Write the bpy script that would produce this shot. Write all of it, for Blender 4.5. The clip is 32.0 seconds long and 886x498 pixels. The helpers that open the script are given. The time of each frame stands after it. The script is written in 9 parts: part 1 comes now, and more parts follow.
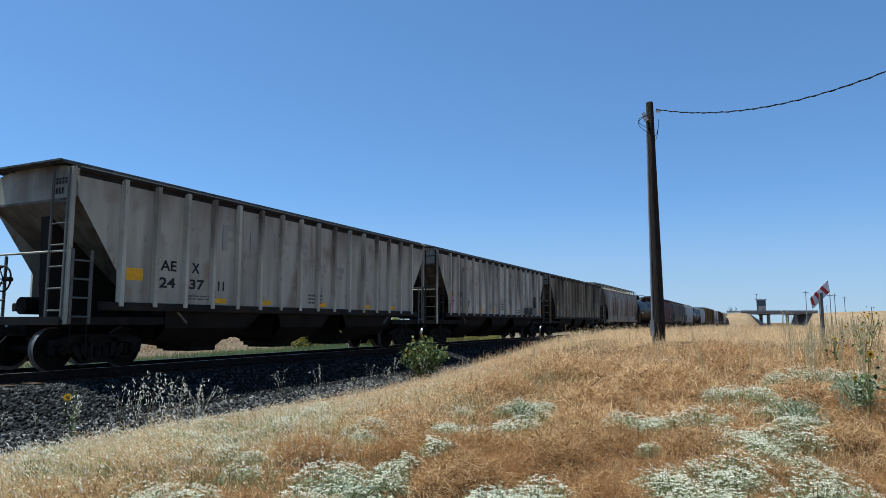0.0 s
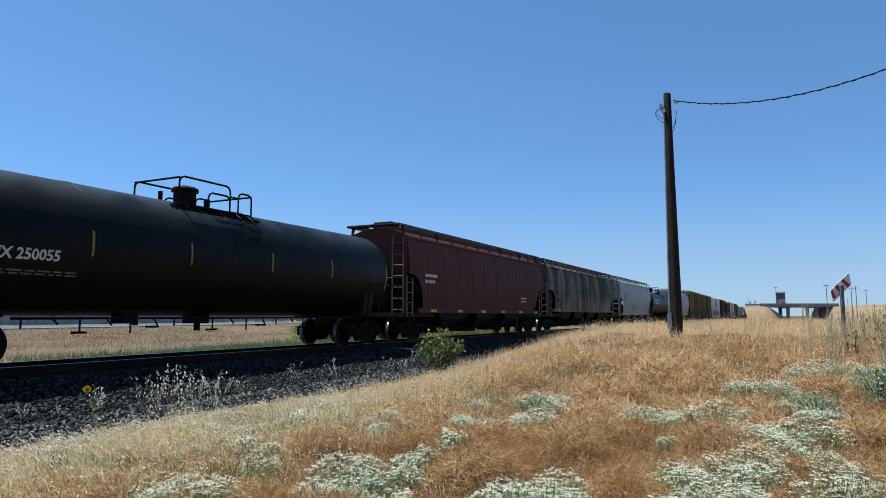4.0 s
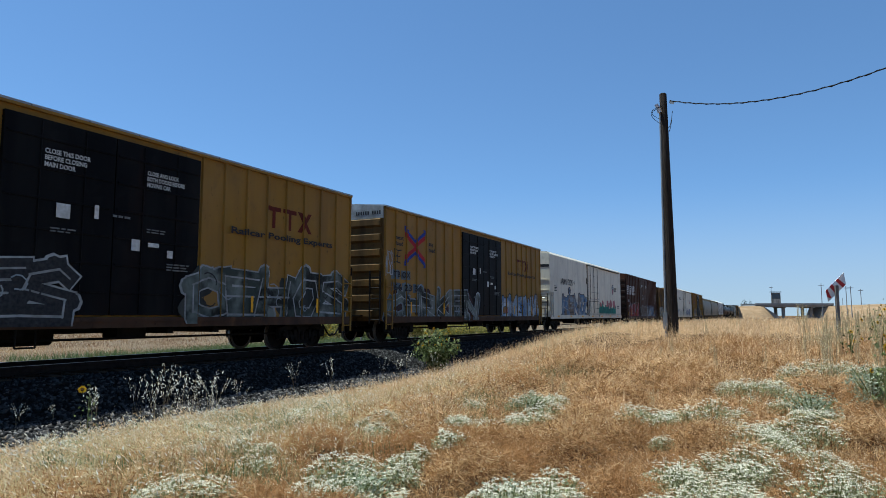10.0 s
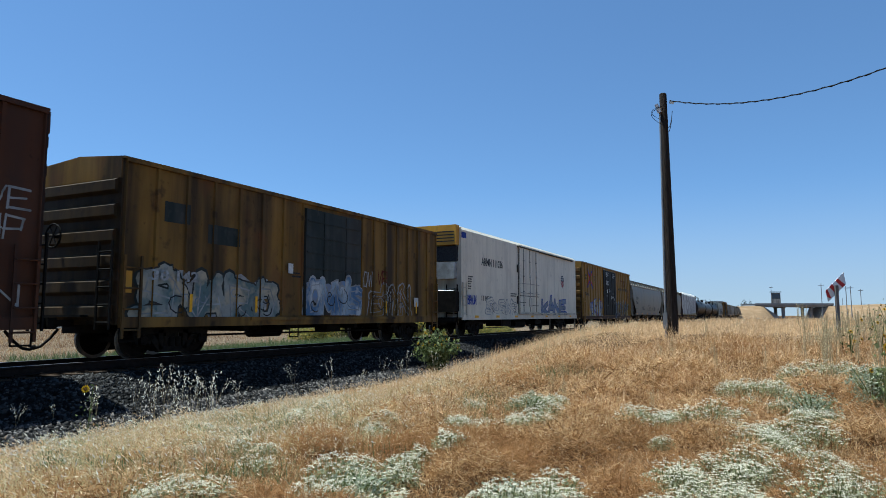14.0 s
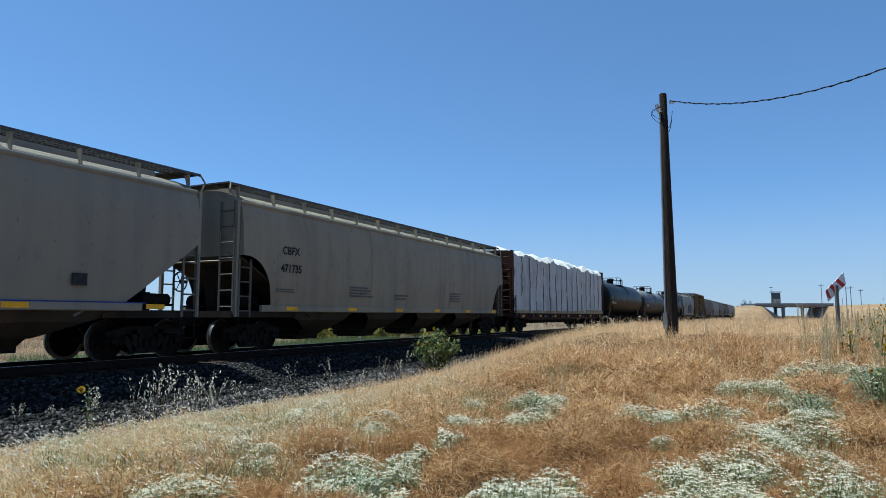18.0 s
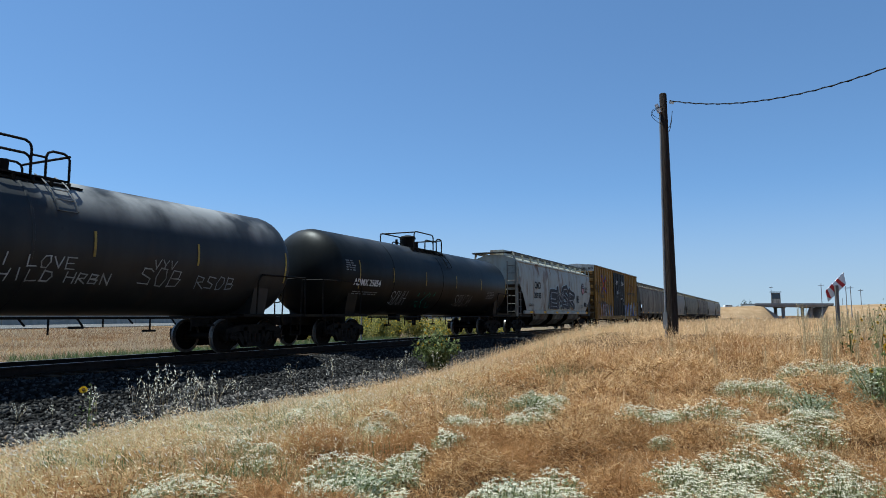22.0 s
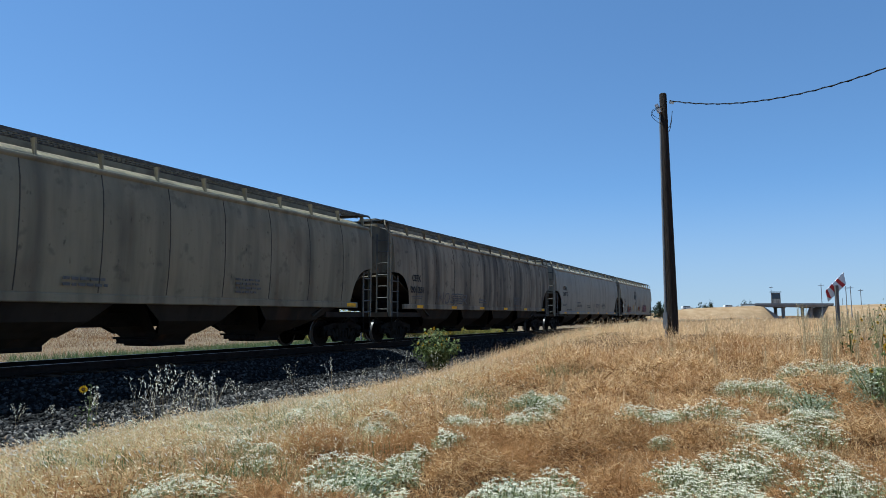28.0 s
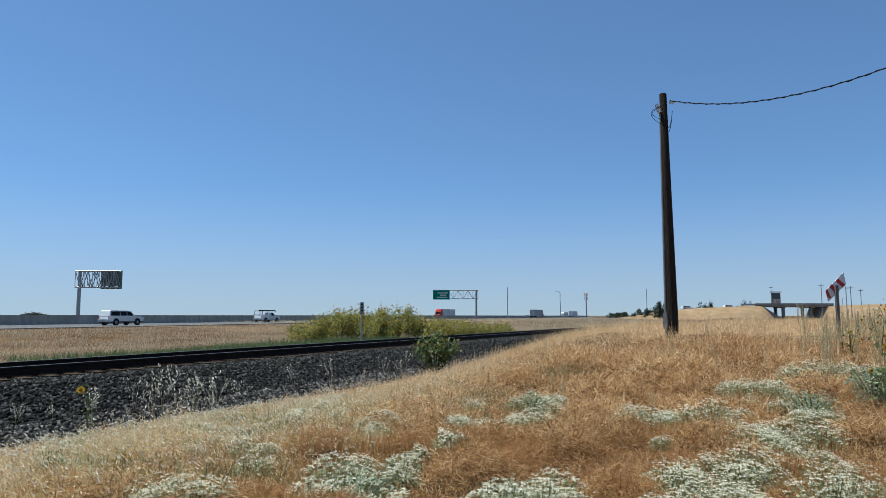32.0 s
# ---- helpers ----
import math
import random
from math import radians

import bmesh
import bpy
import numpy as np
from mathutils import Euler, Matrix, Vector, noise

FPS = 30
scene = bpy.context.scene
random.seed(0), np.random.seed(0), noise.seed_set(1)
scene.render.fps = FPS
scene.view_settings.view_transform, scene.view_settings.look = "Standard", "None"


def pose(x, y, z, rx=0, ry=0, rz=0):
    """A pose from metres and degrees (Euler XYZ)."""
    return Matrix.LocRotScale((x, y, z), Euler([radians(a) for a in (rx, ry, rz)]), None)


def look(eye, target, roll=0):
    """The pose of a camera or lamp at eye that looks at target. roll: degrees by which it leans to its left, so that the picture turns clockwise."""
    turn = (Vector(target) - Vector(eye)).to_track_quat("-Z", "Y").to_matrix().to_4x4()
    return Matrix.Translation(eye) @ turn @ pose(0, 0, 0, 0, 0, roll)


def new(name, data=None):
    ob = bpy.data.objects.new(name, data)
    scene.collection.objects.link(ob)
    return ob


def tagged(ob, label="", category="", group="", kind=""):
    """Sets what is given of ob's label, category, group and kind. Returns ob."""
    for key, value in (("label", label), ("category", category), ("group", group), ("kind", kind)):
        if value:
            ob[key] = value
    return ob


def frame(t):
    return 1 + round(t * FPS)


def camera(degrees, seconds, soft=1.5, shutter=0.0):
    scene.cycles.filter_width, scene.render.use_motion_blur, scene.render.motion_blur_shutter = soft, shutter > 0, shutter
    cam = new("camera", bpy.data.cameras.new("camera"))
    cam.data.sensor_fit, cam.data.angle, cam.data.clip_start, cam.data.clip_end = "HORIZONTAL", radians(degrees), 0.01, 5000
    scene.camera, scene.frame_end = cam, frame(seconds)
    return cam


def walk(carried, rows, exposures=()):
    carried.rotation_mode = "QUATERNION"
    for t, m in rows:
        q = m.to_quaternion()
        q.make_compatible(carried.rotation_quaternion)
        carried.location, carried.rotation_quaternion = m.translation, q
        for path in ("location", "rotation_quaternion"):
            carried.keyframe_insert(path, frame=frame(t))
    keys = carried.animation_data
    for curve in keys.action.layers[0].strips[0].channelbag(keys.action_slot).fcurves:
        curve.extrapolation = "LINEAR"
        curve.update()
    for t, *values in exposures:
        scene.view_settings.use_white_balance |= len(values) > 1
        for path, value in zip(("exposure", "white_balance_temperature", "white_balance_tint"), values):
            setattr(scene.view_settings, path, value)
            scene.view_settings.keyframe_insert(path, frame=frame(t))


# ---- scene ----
# ---- camera: on a tripod beside the track, settling a little in the first seconds ----
EYE = 1.03                      # eye height over the rail head (z = 0)
YAW, TILT, FOCAL = 26.31, 5.735, 1175.0
cam = camera(2 * math.degrees(math.atan(784 / FOCAL)), 32.0, soft=0.85, shutter=0.02)


def aim(side, up):
    """The camera's pose, turned by side to its left and by up upwards, in thousandths of a radian."""
    return pose(0, 0, EYE, 90 + TILT + math.degrees(up / 1000), 0, YAW - 90 + math.degrees(side / 1000))


PATH = [(0.0, aim(-18.0, 10.6)), (0.5, aim(-7.0, 9.6)), (1.0, aim(-2.4, 7.2)), (1.5, aim(0.2, 6.0)), (2.0, aim(2.6, 4.6)),
        (2.5, aim(4.4, 3.6)), (3.0, aim(5.4, 2.0)), (3.5, aim(5.8, 0.9)), (5.5, aim(5.0, -0.9)), (6.0, aim(4.1, -0.9)),
        (7.0, aim(2.7, -0.8)), (8.0, aim(2.1, -0.8)), (9.0, aim(1.3, -0.4)), (10.0, aim(0.1, 0)), (11.0, aim(0, 0)), (32.0, aim(0, 0))]
walk(cam, PATH, [(0.0, 0.67, 5420, -2.0), (8.0, 0.67, 5440, -2.0), (10.0, 0.67, 5570, -1.5), (14.0, 0.67, 5530, -1.7), (17.0, 0.66, 5440, -2.0), (20.0, 0.65, 5460, -2.0), (22.0, 0.65, 5690, -1.2), (24.0, 0.65, 5440, -2.0), (29.5, 0.66, 5450, -2.0), (31.0, 0.58, 5570, -1.4), (32.0, 0.5, 5700, -0.6)])

# ---- sky and sun ----
SUN_ELEV, SUN_ROT = 70.0, -14.0     # degrees; the sun stands beyond the track
world = bpy.data.worlds.new("world")
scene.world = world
world.use_nodes = True
wn = world.node_tree.nodes
sky = wn.new("ShaderNodeTexSky")
sky.sky_type, sky.sun_disc = "NISHITA", False
sky.sun_elevation, sky.sun_rotation = radians(SUN_ELEV), radians(SUN_ROT)
sky.altitude, sky.air_density, sky.dust_density, sky.ozone_density = 0, 0.85, 0.0, 3.2
wn["Background"].inputs["Strength"].default_value = 0.093
# the sky is read a little higher, to thin its low band
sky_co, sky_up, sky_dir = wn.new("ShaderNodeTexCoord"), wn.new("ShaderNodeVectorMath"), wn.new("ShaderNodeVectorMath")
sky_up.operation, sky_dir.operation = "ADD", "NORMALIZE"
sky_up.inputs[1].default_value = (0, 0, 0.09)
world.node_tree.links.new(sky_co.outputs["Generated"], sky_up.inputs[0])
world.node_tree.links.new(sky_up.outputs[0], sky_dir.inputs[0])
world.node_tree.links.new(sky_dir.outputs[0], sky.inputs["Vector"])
# haze painted into the sky: a grey mixed in low down, all round
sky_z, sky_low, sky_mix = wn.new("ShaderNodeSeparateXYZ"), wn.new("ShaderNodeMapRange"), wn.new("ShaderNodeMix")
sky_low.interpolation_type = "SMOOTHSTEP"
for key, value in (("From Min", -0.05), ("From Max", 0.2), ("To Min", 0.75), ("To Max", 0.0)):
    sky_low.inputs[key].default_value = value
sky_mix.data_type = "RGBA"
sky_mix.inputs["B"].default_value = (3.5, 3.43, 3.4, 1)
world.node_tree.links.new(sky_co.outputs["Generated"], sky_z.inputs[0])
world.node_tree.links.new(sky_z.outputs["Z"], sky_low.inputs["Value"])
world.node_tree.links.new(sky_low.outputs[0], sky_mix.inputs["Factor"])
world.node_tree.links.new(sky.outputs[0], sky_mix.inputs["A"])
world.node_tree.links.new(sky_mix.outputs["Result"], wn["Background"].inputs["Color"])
sun_dir = Vector((math.sin(radians(SUN_ROT)) * math.cos(radians(SUN_ELEV)), math.cos(radians(SUN_ROT)) * math.cos(radians(SUN_ELEV)), math.sin(radians(SUN_ELEV))))
sun = new("sun", bpy.data.lights.new("sun", "SUN"))
sun.data.energy, sun.data.angle, sun.data.color = 5.0, radians(0.53), (1.0, 0.95, 0.87)
sun.matrix_world = look(sun_dir * 100, (0, 0, 0))

# ---- the plan, in metres ----
TRACK_Y = 14.6                  # centre line; the track runs along x
NEAR_TOE = 10.25                # foot of the ballast on the camera's side
SPEED = 19.63                   # metres a second, towards -x


def smooth(a, b, x):
    t = min(1.0, max(0.0, (x - a) / (b - a)))
    return t * t * (3 - 2 * t)


def ground_z(x, y):
    """Height of the ground: a swale along the ballast, a low rise by the pole, the flat field and the ramp of the far bridge."""
    near = -0.5 + 1.0 * smooth(7, 20, x - 0.35 * y)
    swale = -0.95 + 0.62 * smooth(17, 42, x)
    z = near + (swale - near) * smooth(4.5, 10.2, y)
    z = z + (-1.0 - z) * smooth(15.5, 18.5, y)
    z += 0.72 * smooth(40, 62, y)
    if x > 60:
        z += (-0.15 - z) * smooth(60, 150, x) * (1 - smooth(8, 10, y))
    z += 0.05 * noise.noise((x * 0.35, y * 0.35, 0)) * (1 - smooth(40, 60, max(abs(x), abs(y))))
    return z


# ---- mesh building ----
class Mb:
    """Collects vertices and faces of one mesh."""

    def __init__(self):
        self.v, self.f = [], []

    def add(self, vs, fs):
        n = len(self.v)
        self.v += [tuple(p) for p in vs]
        self.f += [tuple(i + n for i in q) for q in fs]
        return self

    def box(self, x0, y0, z0, x1, y1, z1, c=0.0):
        """A box; c: chamfer of its long edges seen along x."""
        if c:
            return self.prism([(y0 + c, z0), (y1 - c, z0), (y1, z0 + c), (y1, z1 - c), (y1 - c, z1), (y0 + c, z1), (y0, z1 - c), (y0, z0 + c)], "x", x0, x1)
        return self.add([(x0, y0, z0), (x1, y0, z0), (x1, y1, z0), (x0, y1, z0), (x0, y0, z1), (x1, y0, z1), (x1, y1, z1), (x0, y1, z1)],
                        [(0, 3, 2, 1), (4, 5, 6, 7), (0, 1, 5, 4), (1, 2, 6, 5), (2, 3, 7, 6), (3, 0, 4, 7)])

    def prism(self, poly, axis, a, b):
        n = len(poly)
        put = {"x": lambda p, s: (s, p[0], p[1]), "y": lambda p, s: (p[0], s, p[1]), "z": lambda p, s: (p[0], p[1], s)}[axis]
        vs = [put(p, a) for p in poly] + [put(p, b) for p in poly]
        fs = [tuple(range(n - 1, -1, -1)), tuple(range(n, 2 * n))] + [(i, (i + 1) % n, n + (i + 1) % n, n + i) for i in range(n)]
        return self.add(vs, fs)

    def cyl(self, p, q, r0, r1=None, n=10, caps=True):
        p, q = Vector(p), Vector(q)
        r1 = r0 if r1 is None else r1
        w = (q - p).normalized()
        u = w.orthogonal().normalized()
        t = w.cross(u)
        ring = [(math.cos(2 * math.pi * i / n), math.sin(2 * math.pi * i / n)) for i in range(n)]
        vs = [p + r0 * (c * u + s * t) for c, s in ring] + [q + r1 * (c * u + s * t) for c, s in ring]
        fs = [(i, (i + 1) % n, n + (i + 1) % n, n + i) for i in range(n)]
        if caps:
            fs += [tuple(range(n - 1, -1, -1)), tuple(range(n, 2 * n))]
        return self.add(vs, fs)

    def tube(self, pts, r, n=6):
        for a, b in zip(pts, pts[1:]):
            self.cyl(a, b, r, r, n)
        return self

    def lathe(self, prof, n, put):
        """prof: (radius, height) from end to end; put(r cos, r sin, h) gives the place."""
        vs = [put(r * math.cos(2 * math.pi * i / n), r * math.sin(2 * math.pi * i / n), h) for r, h in prof for i in range(n)]
        fs = [(j * n + i, j * n + (i + 1) % n, (j + 1) * n + (i + 1) % n, (j + 1) * n + i) for j in range(len(prof) - 1) for i in range(n)]
        fs += [tuple(range(n - 1, -1, -1)), tuple(range((len(prof) - 1) * n, len(prof) * n))]
        return self.add(vs, fs)

    def mesh(self, name, mat=None, flat=True):
        me = bpy.data.meshes.new(name)
        me.from_pydata(self.v, [], self.f)
        me.update()
        bm = bmesh.new()
        bm.from_mesh(me)
        bmesh.ops.recalc_face_normals(bm, faces=bm.faces)
        bm.to_mesh(me)
        bm.free()
        if mat:
            me.materials.append(mat)
        if not flat:
            me.shade_smooth()
            me.set_sharp_from_angle(angle=radians(38))
        return me


def part(name, mb, mat, parent, label="", flat=True, at=None):
    """Links a mesh (or a builder) as one object under a thing or a part."""
    me = mb if isinstance(mb, bpy.types.Mesh) else mb.mesh(name, mat, flat)
    ob = new(name, me)
    ob.parent = parent
    if at is not None:
        ob.matrix_basis = at
    if label:
        ob["label"] = label
    return ob


def raw_mesh(name, verts, faces, mat):
    """A mesh of triangles or quads straight from arrays."""
    me = bpy.data.meshes.new(name)
    n, k = faces.shape
    me.vertices.add(len(verts))
    me.vertices.foreach_set("co", np.ascontiguousarray(verts, dtype=np.float32).ravel())
    me.loops.add(n * k)
    me.loops.foreach_set("vertex_index", np.ascontiguousarray(faces, dtype=np.int32).ravel())
    me.polygons.add(n)
    me.polygons.foreach_set("loop_start", np.arange(0, n * k, k, dtype=np.int32))
    me.update(calc_edges=True)
    me.materials.append(mat)
    return me


# ---- materials ----
def material(name, rough=0.6, metal=0.0, gloss=0.06):
    m = bpy.data.materials.new(name)
    m.use_nodes = True
    b = m.node_tree.nodes["Principled BSDF"]
    b.inputs["Roughness"].default_value, b.inputs["Metallic"].default_value = rough, metal
    b.inputs["Specular IOR Level"].default_value = gloss
    return m, m.node_tree, b


def noise_fac(nt, scale, stretch=(1, 1, 1), lo=0.4, hi=0.6, detail=5.0, shift=(0, 0, 0), local=True):
    """A ramp of noise in object (or generated world) space, from 0 to 1."""
    co = nt.nodes.new("ShaderNodeTexCoord")
    mp = nt.nodes.new("ShaderNodeMapping")
    mp.inputs["Scale"].default_value, mp.inputs["Location"].default_value = stretch, shift
    nt.links.new(co.outputs["Object"], mp.inputs["Vector"])
    tx = nt.nodes.new("ShaderNodeTexNoise")
    tx.inputs["Scale"].default_value, tx.inputs["Detail"].default_value = scale, detail
    nt.links.new(mp.outputs[0], tx.inputs["Vector"])
    rm = nt.nodes.new("ShaderNodeMapRange")
    rm.inputs["From Min"].default_value, rm.inputs["From Max"].default_value = lo, hi
    nt.links.new(tx.outputs["Fac"], rm.inputs["Value"])
    return rm.outputs[0]


def blend(nt, fac, a, b, amount=1.0):
    mx = nt.nodes.new("ShaderNodeMix")
    mx.data_type = "RGBA"
    if amount != 1.0:
        mu = nt.nodes.new("ShaderNodeMath")
        mu.operation = "MULTIPLY"
        mu.inputs[1].default_value = amount
        nt.links.new(fac, mu.inputs[0])
        fac = mu.outputs[0]
    nt.links.new(fac, mx.inputs["Factor"])
    for v, s in ((a, mx.inputs["A"]), (b, mx.inputs["B"])):
        if isinstance(v, tuple):
            s.default_value = (*v, 1)
        else:
            nt.links.new(v, s)
    return mx.outputs["Result"]


def bump(nt, b, fac, strength=0.3, dist=0.01):
    n = nt.nodes.new("ShaderNodeBump")
    n.inputs["Strength"].default_value, n.inputs["Distance"].default_value = strength, dist
    nt.links.new(fac, n.inputs["Height"])
    nt.links.new(n.outputs[0], b.inputs["Normal"])


def height_fac(nt, z0, z1):
    """0 at the height z0 of the thing, 1 at z1."""
    co, sp, rm = nt.nodes.new("ShaderNodeTexCoord"), nt.nodes.new("ShaderNodeSeparateXYZ"), nt.nodes.new("ShaderNodeMapRange")
    nt.links.new(co.outputs["Object"], sp.inputs[0])
    rm.inputs["From Min"].default_value, rm.inputs["From Max"].default_value = z0, z1
    nt.links.new(sp.outputs["Z"], rm.inputs["Value"])
    return rm.outputs[0]


def both(nt, a, b):
    mu = nt.nodes.new("ShaderNodeMath")
    mu.operation = "MULTIPLY"
    nt.links.new(a, mu.inputs[0])
    nt.links.new(b, mu.inputs[1])
    return mu.outputs[0]


def painted(name, base, grime=(0.06, 0.05, 0.04), amount=0.5, rust=0.15, rough=0.55, shift=0.0, cover=0.5, runs=None, gloss=0.1):
    """Weathered paint on steel: dust, grime that has run down, blotches of rust, fine scratches. runs: (colour, z where
    they begin, z where they are full, z where they end); on the tanks it paints the top's sheen.
    """
    m, nt, b = material(name, rough)
    b.inputs["Specular IOR Level"].default_value = gloss
    if min(base) > 0.15:
        base = tuple(v * w for v, w in zip(base, (1.2, 1.1, 0.9)))
    k = 0.14 * min(1.0, max(base) / 0.2)
    dust = tuple(0.86 * c + k * d for c, d in zip(base, (0.3, 0.25, 0.19)))
    c = blend(nt, noise_fac(nt, 0.5, lo=0.35, hi=0.7, shift=(shift, 3, 1)), base, dust, 0.8)
    c = blend(nt, noise_fac(nt, 0.9, (1, 1, .6), 0.5, 0.68, 8, (shift, 5, 3)), c, tuple(0.55 * v + 0.45 * g for v, g in zip(base, grime)), 0.3 + 0.5 * amount)
    c = blend(nt, noise_fac(nt, 1.0, (1.6, 1.6, 0.12), 0.62 - 0.28 * cover, 0.78 - 0.2 * cover, 8, (shift, 0, 5)), c, grime, amount)
    c = blend(nt, noise_fac(nt, 1.0, (3.2, 3.2, 0.3), 0.47, 0.78, 8, (shift, 7, 2)), c, grime, amount * 0.6)
    c = blend(nt, noise_fac(nt, 1.0, (0.9, 0.9, 0.5), 0.58, 0.68, 12, (shift + 9, 0, 0)), c, (0.13, 0.055, 0.022), rust)
    c = blend(nt, noise_fac(nt, 1.0, (2.1, 2.1, 0.22), 0.62, 0.72, 9, (shift + 4, 2, 8)), c, (0.17, 0.075, 0.028), min(1.0, rust * 1.3))
    c = blend(nt, noise_fac(nt, 2.6, (1, 1, 1), 0.6, 0.7, 12, (shift, 1, 0)), c, grime, amount * 0.7)
    c = blend(nt, noise_fac(nt, 9.0, (1, 1, 0.5), 0.66, 0.74, 6, (shift, 4, 6)), c, tuple(0.35 * g for g in grime), 0.5)
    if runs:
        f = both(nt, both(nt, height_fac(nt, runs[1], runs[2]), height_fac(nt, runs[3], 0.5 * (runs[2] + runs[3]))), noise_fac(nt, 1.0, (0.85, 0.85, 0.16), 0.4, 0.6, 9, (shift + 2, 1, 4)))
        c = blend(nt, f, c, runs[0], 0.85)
    nt.links.new(c, b.inputs["Base Color"])
    bump(nt, b, noise_fac(nt, 1.3, (1, 1, 0.6), 0.2, 0.8), 0.25, 0.03)
    return m


def plain(name, base, second, scale=8.0, rough=0.7, metal=0.0, lo=0.35, hi=0.65, relief=0.2, dist=0.01, stretch=(1, 1, 1)):
    m, nt, b = material(name, rough, metal)
    f = noise_fac(nt, scale, stretch, lo, hi)
    c = blend(nt, f, base, second)
    c = blend(nt, noise_fac(nt, scale * 0.17, stretch, 0.4, 0.65), c, tuple(0.6 * v for v in second), 0.5)
    nt.links.new(c, b.inputs["Base Color"])
    bump(nt, b, f, relief, dist)
    return m


def island(name, cols, rough=0.8, translucent=0.25, patch=None, scale=0.5, tone=(1, 1, 1)):
    """Leaves and blades: colours vary from one to the next, and in patches over the ground. tone: scales them all."""
    cols = [tuple(v * k for v, k in zip(c, tone)) for c in cols]
    patch = patch and tuple(v * k for v, k in zip(patch, tone))
    m, nt, b = material(name, rough)
    g = nt.nodes.new("ShaderNodeNewGeometry")
    rp = nt.nodes.new("ShaderNodeValToRGB")
    els = rp.color_ramp.elements
    while len(els) < len(cols):
        els.new(0.5)
    for i, c in enumerate(cols):
        els[i].position, els[i].color = i / (len(cols) - 1), (*c, 1)
    nt.links.new(g.outputs["Random Per Island"], rp.inputs["Fac"])
    c = rp.outputs["Color"]
    if patch:
        c = blend(nt, noise_fac(nt, scale, lo=0.45, hi=0.62, detail=3), c, patch, 0.65)
    nt.links.new(c, b.inputs["Base Color"])
    if translucent:
        out = nt.nodes["Material Output"]
        tr = nt.nodes.new("ShaderNodeBsdfTranslucent")
        nt.links.new(c, tr.inputs["Color"])
        mx = nt.nodes.new("ShaderNodeMixShader")
        mx.inputs[0].default_value = translucent
        nt.links.new(b.outputs[0], mx.inputs[1])
        nt.links.new(tr.outputs[0], mx.inputs[2])
        nt.links.new(mx.outputs[0], out.inputs["Surface"])
    return m


M_STEEL = plain("dirty_steel", (0.007, 0.0065, 0.006), (0.018, 0.015, 0.012), 6, 0.7, 0.0)
M_WHEEL = plain("wheel_steel", (0.008, 0.0068, 0.0056), (0.017, 0.0135, 0.011), 10, 0.65, 0.2)
M_TREAD = plain("worn_wheel_tread", (0.16, 0.15, 0.14), (0.24, 0.225, 0.21), 12, 0.4, 0.6)
M_RAIL = plain("rail_steel", (0.014, 0.011, 0.009), (0.028, 0.02, 0.016), 8, 0.7, 0.1)
M_RAILTOP = plain("rail_head", (0.25, 0.24, 0.23), (0.33, 0.31, 0.3), 12, 0.35, 0.7)
M_TIE = plain("tie_wood", (0.03, 0.022, 0.016), (0.085, 0.056, 0.036), 14, 0.9, stretch=(6, 1, 6))
M_GALV = plain("galvanized", (0.3, 0.3, 0.3), (0.4, 0.4, 0.39), 9, 0.5, 0.4)
M_BLACK = painted("black_paint", (0.006, 0.006, 0.007), (0.022, 0.021, 0.02), 0.35, 0.03, 0.5, gloss=0.03)
M_SEAM = plain("stained_seam", (0.06, 0.052, 0.043), (0.1, 0.09, 0.075), 9, 0.7)
M_YELLOWMARK = plain("yellow_reflector", (0.92, 0.5, 0.03), (0.8, 0.4, 0.03), 12, 0.5)
M_NAVY = plain("navy_paint", (0.018, 0.022, 0.05), (0.03, 0.035, 0.06), 6, 0.55)
M_ROD = plain("grimy_lock_rod", (0.42, 0.4, 0.36), (0.2, 0.185, 0.16), 3, 0.6)
M_GHOST = plain("faded_ghost_paint", (0.3, 0.275, 0.225), (0.4, 0.37, 0.3), 1.5, 0.65)
M_TEALPALE = plain("pale_teal_paint", (0.3, 0.42, 0.42), (0.5, 0.53, 0.52), 3, 0.55)
M_TANKSTRIP = plain("dulled_yellow_strip", (0.42, 0.3, 0.07), (0.25, 0.18, 0.06), 6, 0.6)
M_WHITEPAINT = plain("white_lettering", (0.72, 0.72, 0.7), (0.55, 0.54, 0.5), 14, 0.6)
M_INK = plain("black_lettering", (0.025, 0.025, 0.028), (0.05, 0.05, 0.05), 14, 0.6)
M_FAINT = plain("faint_lettering", (0.1, 0.1, 0.098), (0.16, 0.155, 0.15), 14, 0.6)
M_GREYPRINT = plain("greyed_lettering", (0.22, 0.22, 0.21), (0.14, 0.14, 0.135), 14, 0.6)
M_RED = plain("red_paint", (0.42, 0.025, 0.03), (0.3, 0.02, 0.03), 6, 0.55)
M_BLUE = plain("blue_paint", (0.03, 0.06, 0.35), (0.03, 0.05, 0.22), 6, 0.55)
M_LTBLUE = plain("pale_blue_paint", (0.17, 0.26, 0.44), (0.24, 0.24, 0.24), 2.2, 0.55)
def mural(name, a, b, c, scale):
    """Sprayed paint that fades from colour to colour."""
    m, nt, bs = material(name, 0.55)
    col = blend(nt, noise_fac(nt, scale, lo=0.42, hi=0.58, detail=3), a, b)
    col = blend(nt, noise_fac(nt, scale * 1.3, lo=0.5, hi=0.62, detail=4, shift=(3, 7, 1)), col, c)
    col = blend(nt, noise_fac(nt, 9, lo=0.55, hi=0.75, detail=6), col, tuple(.5 * v for v in b), .5)
    nt.links.new(col, bs.inputs["Base Color"])
    return m


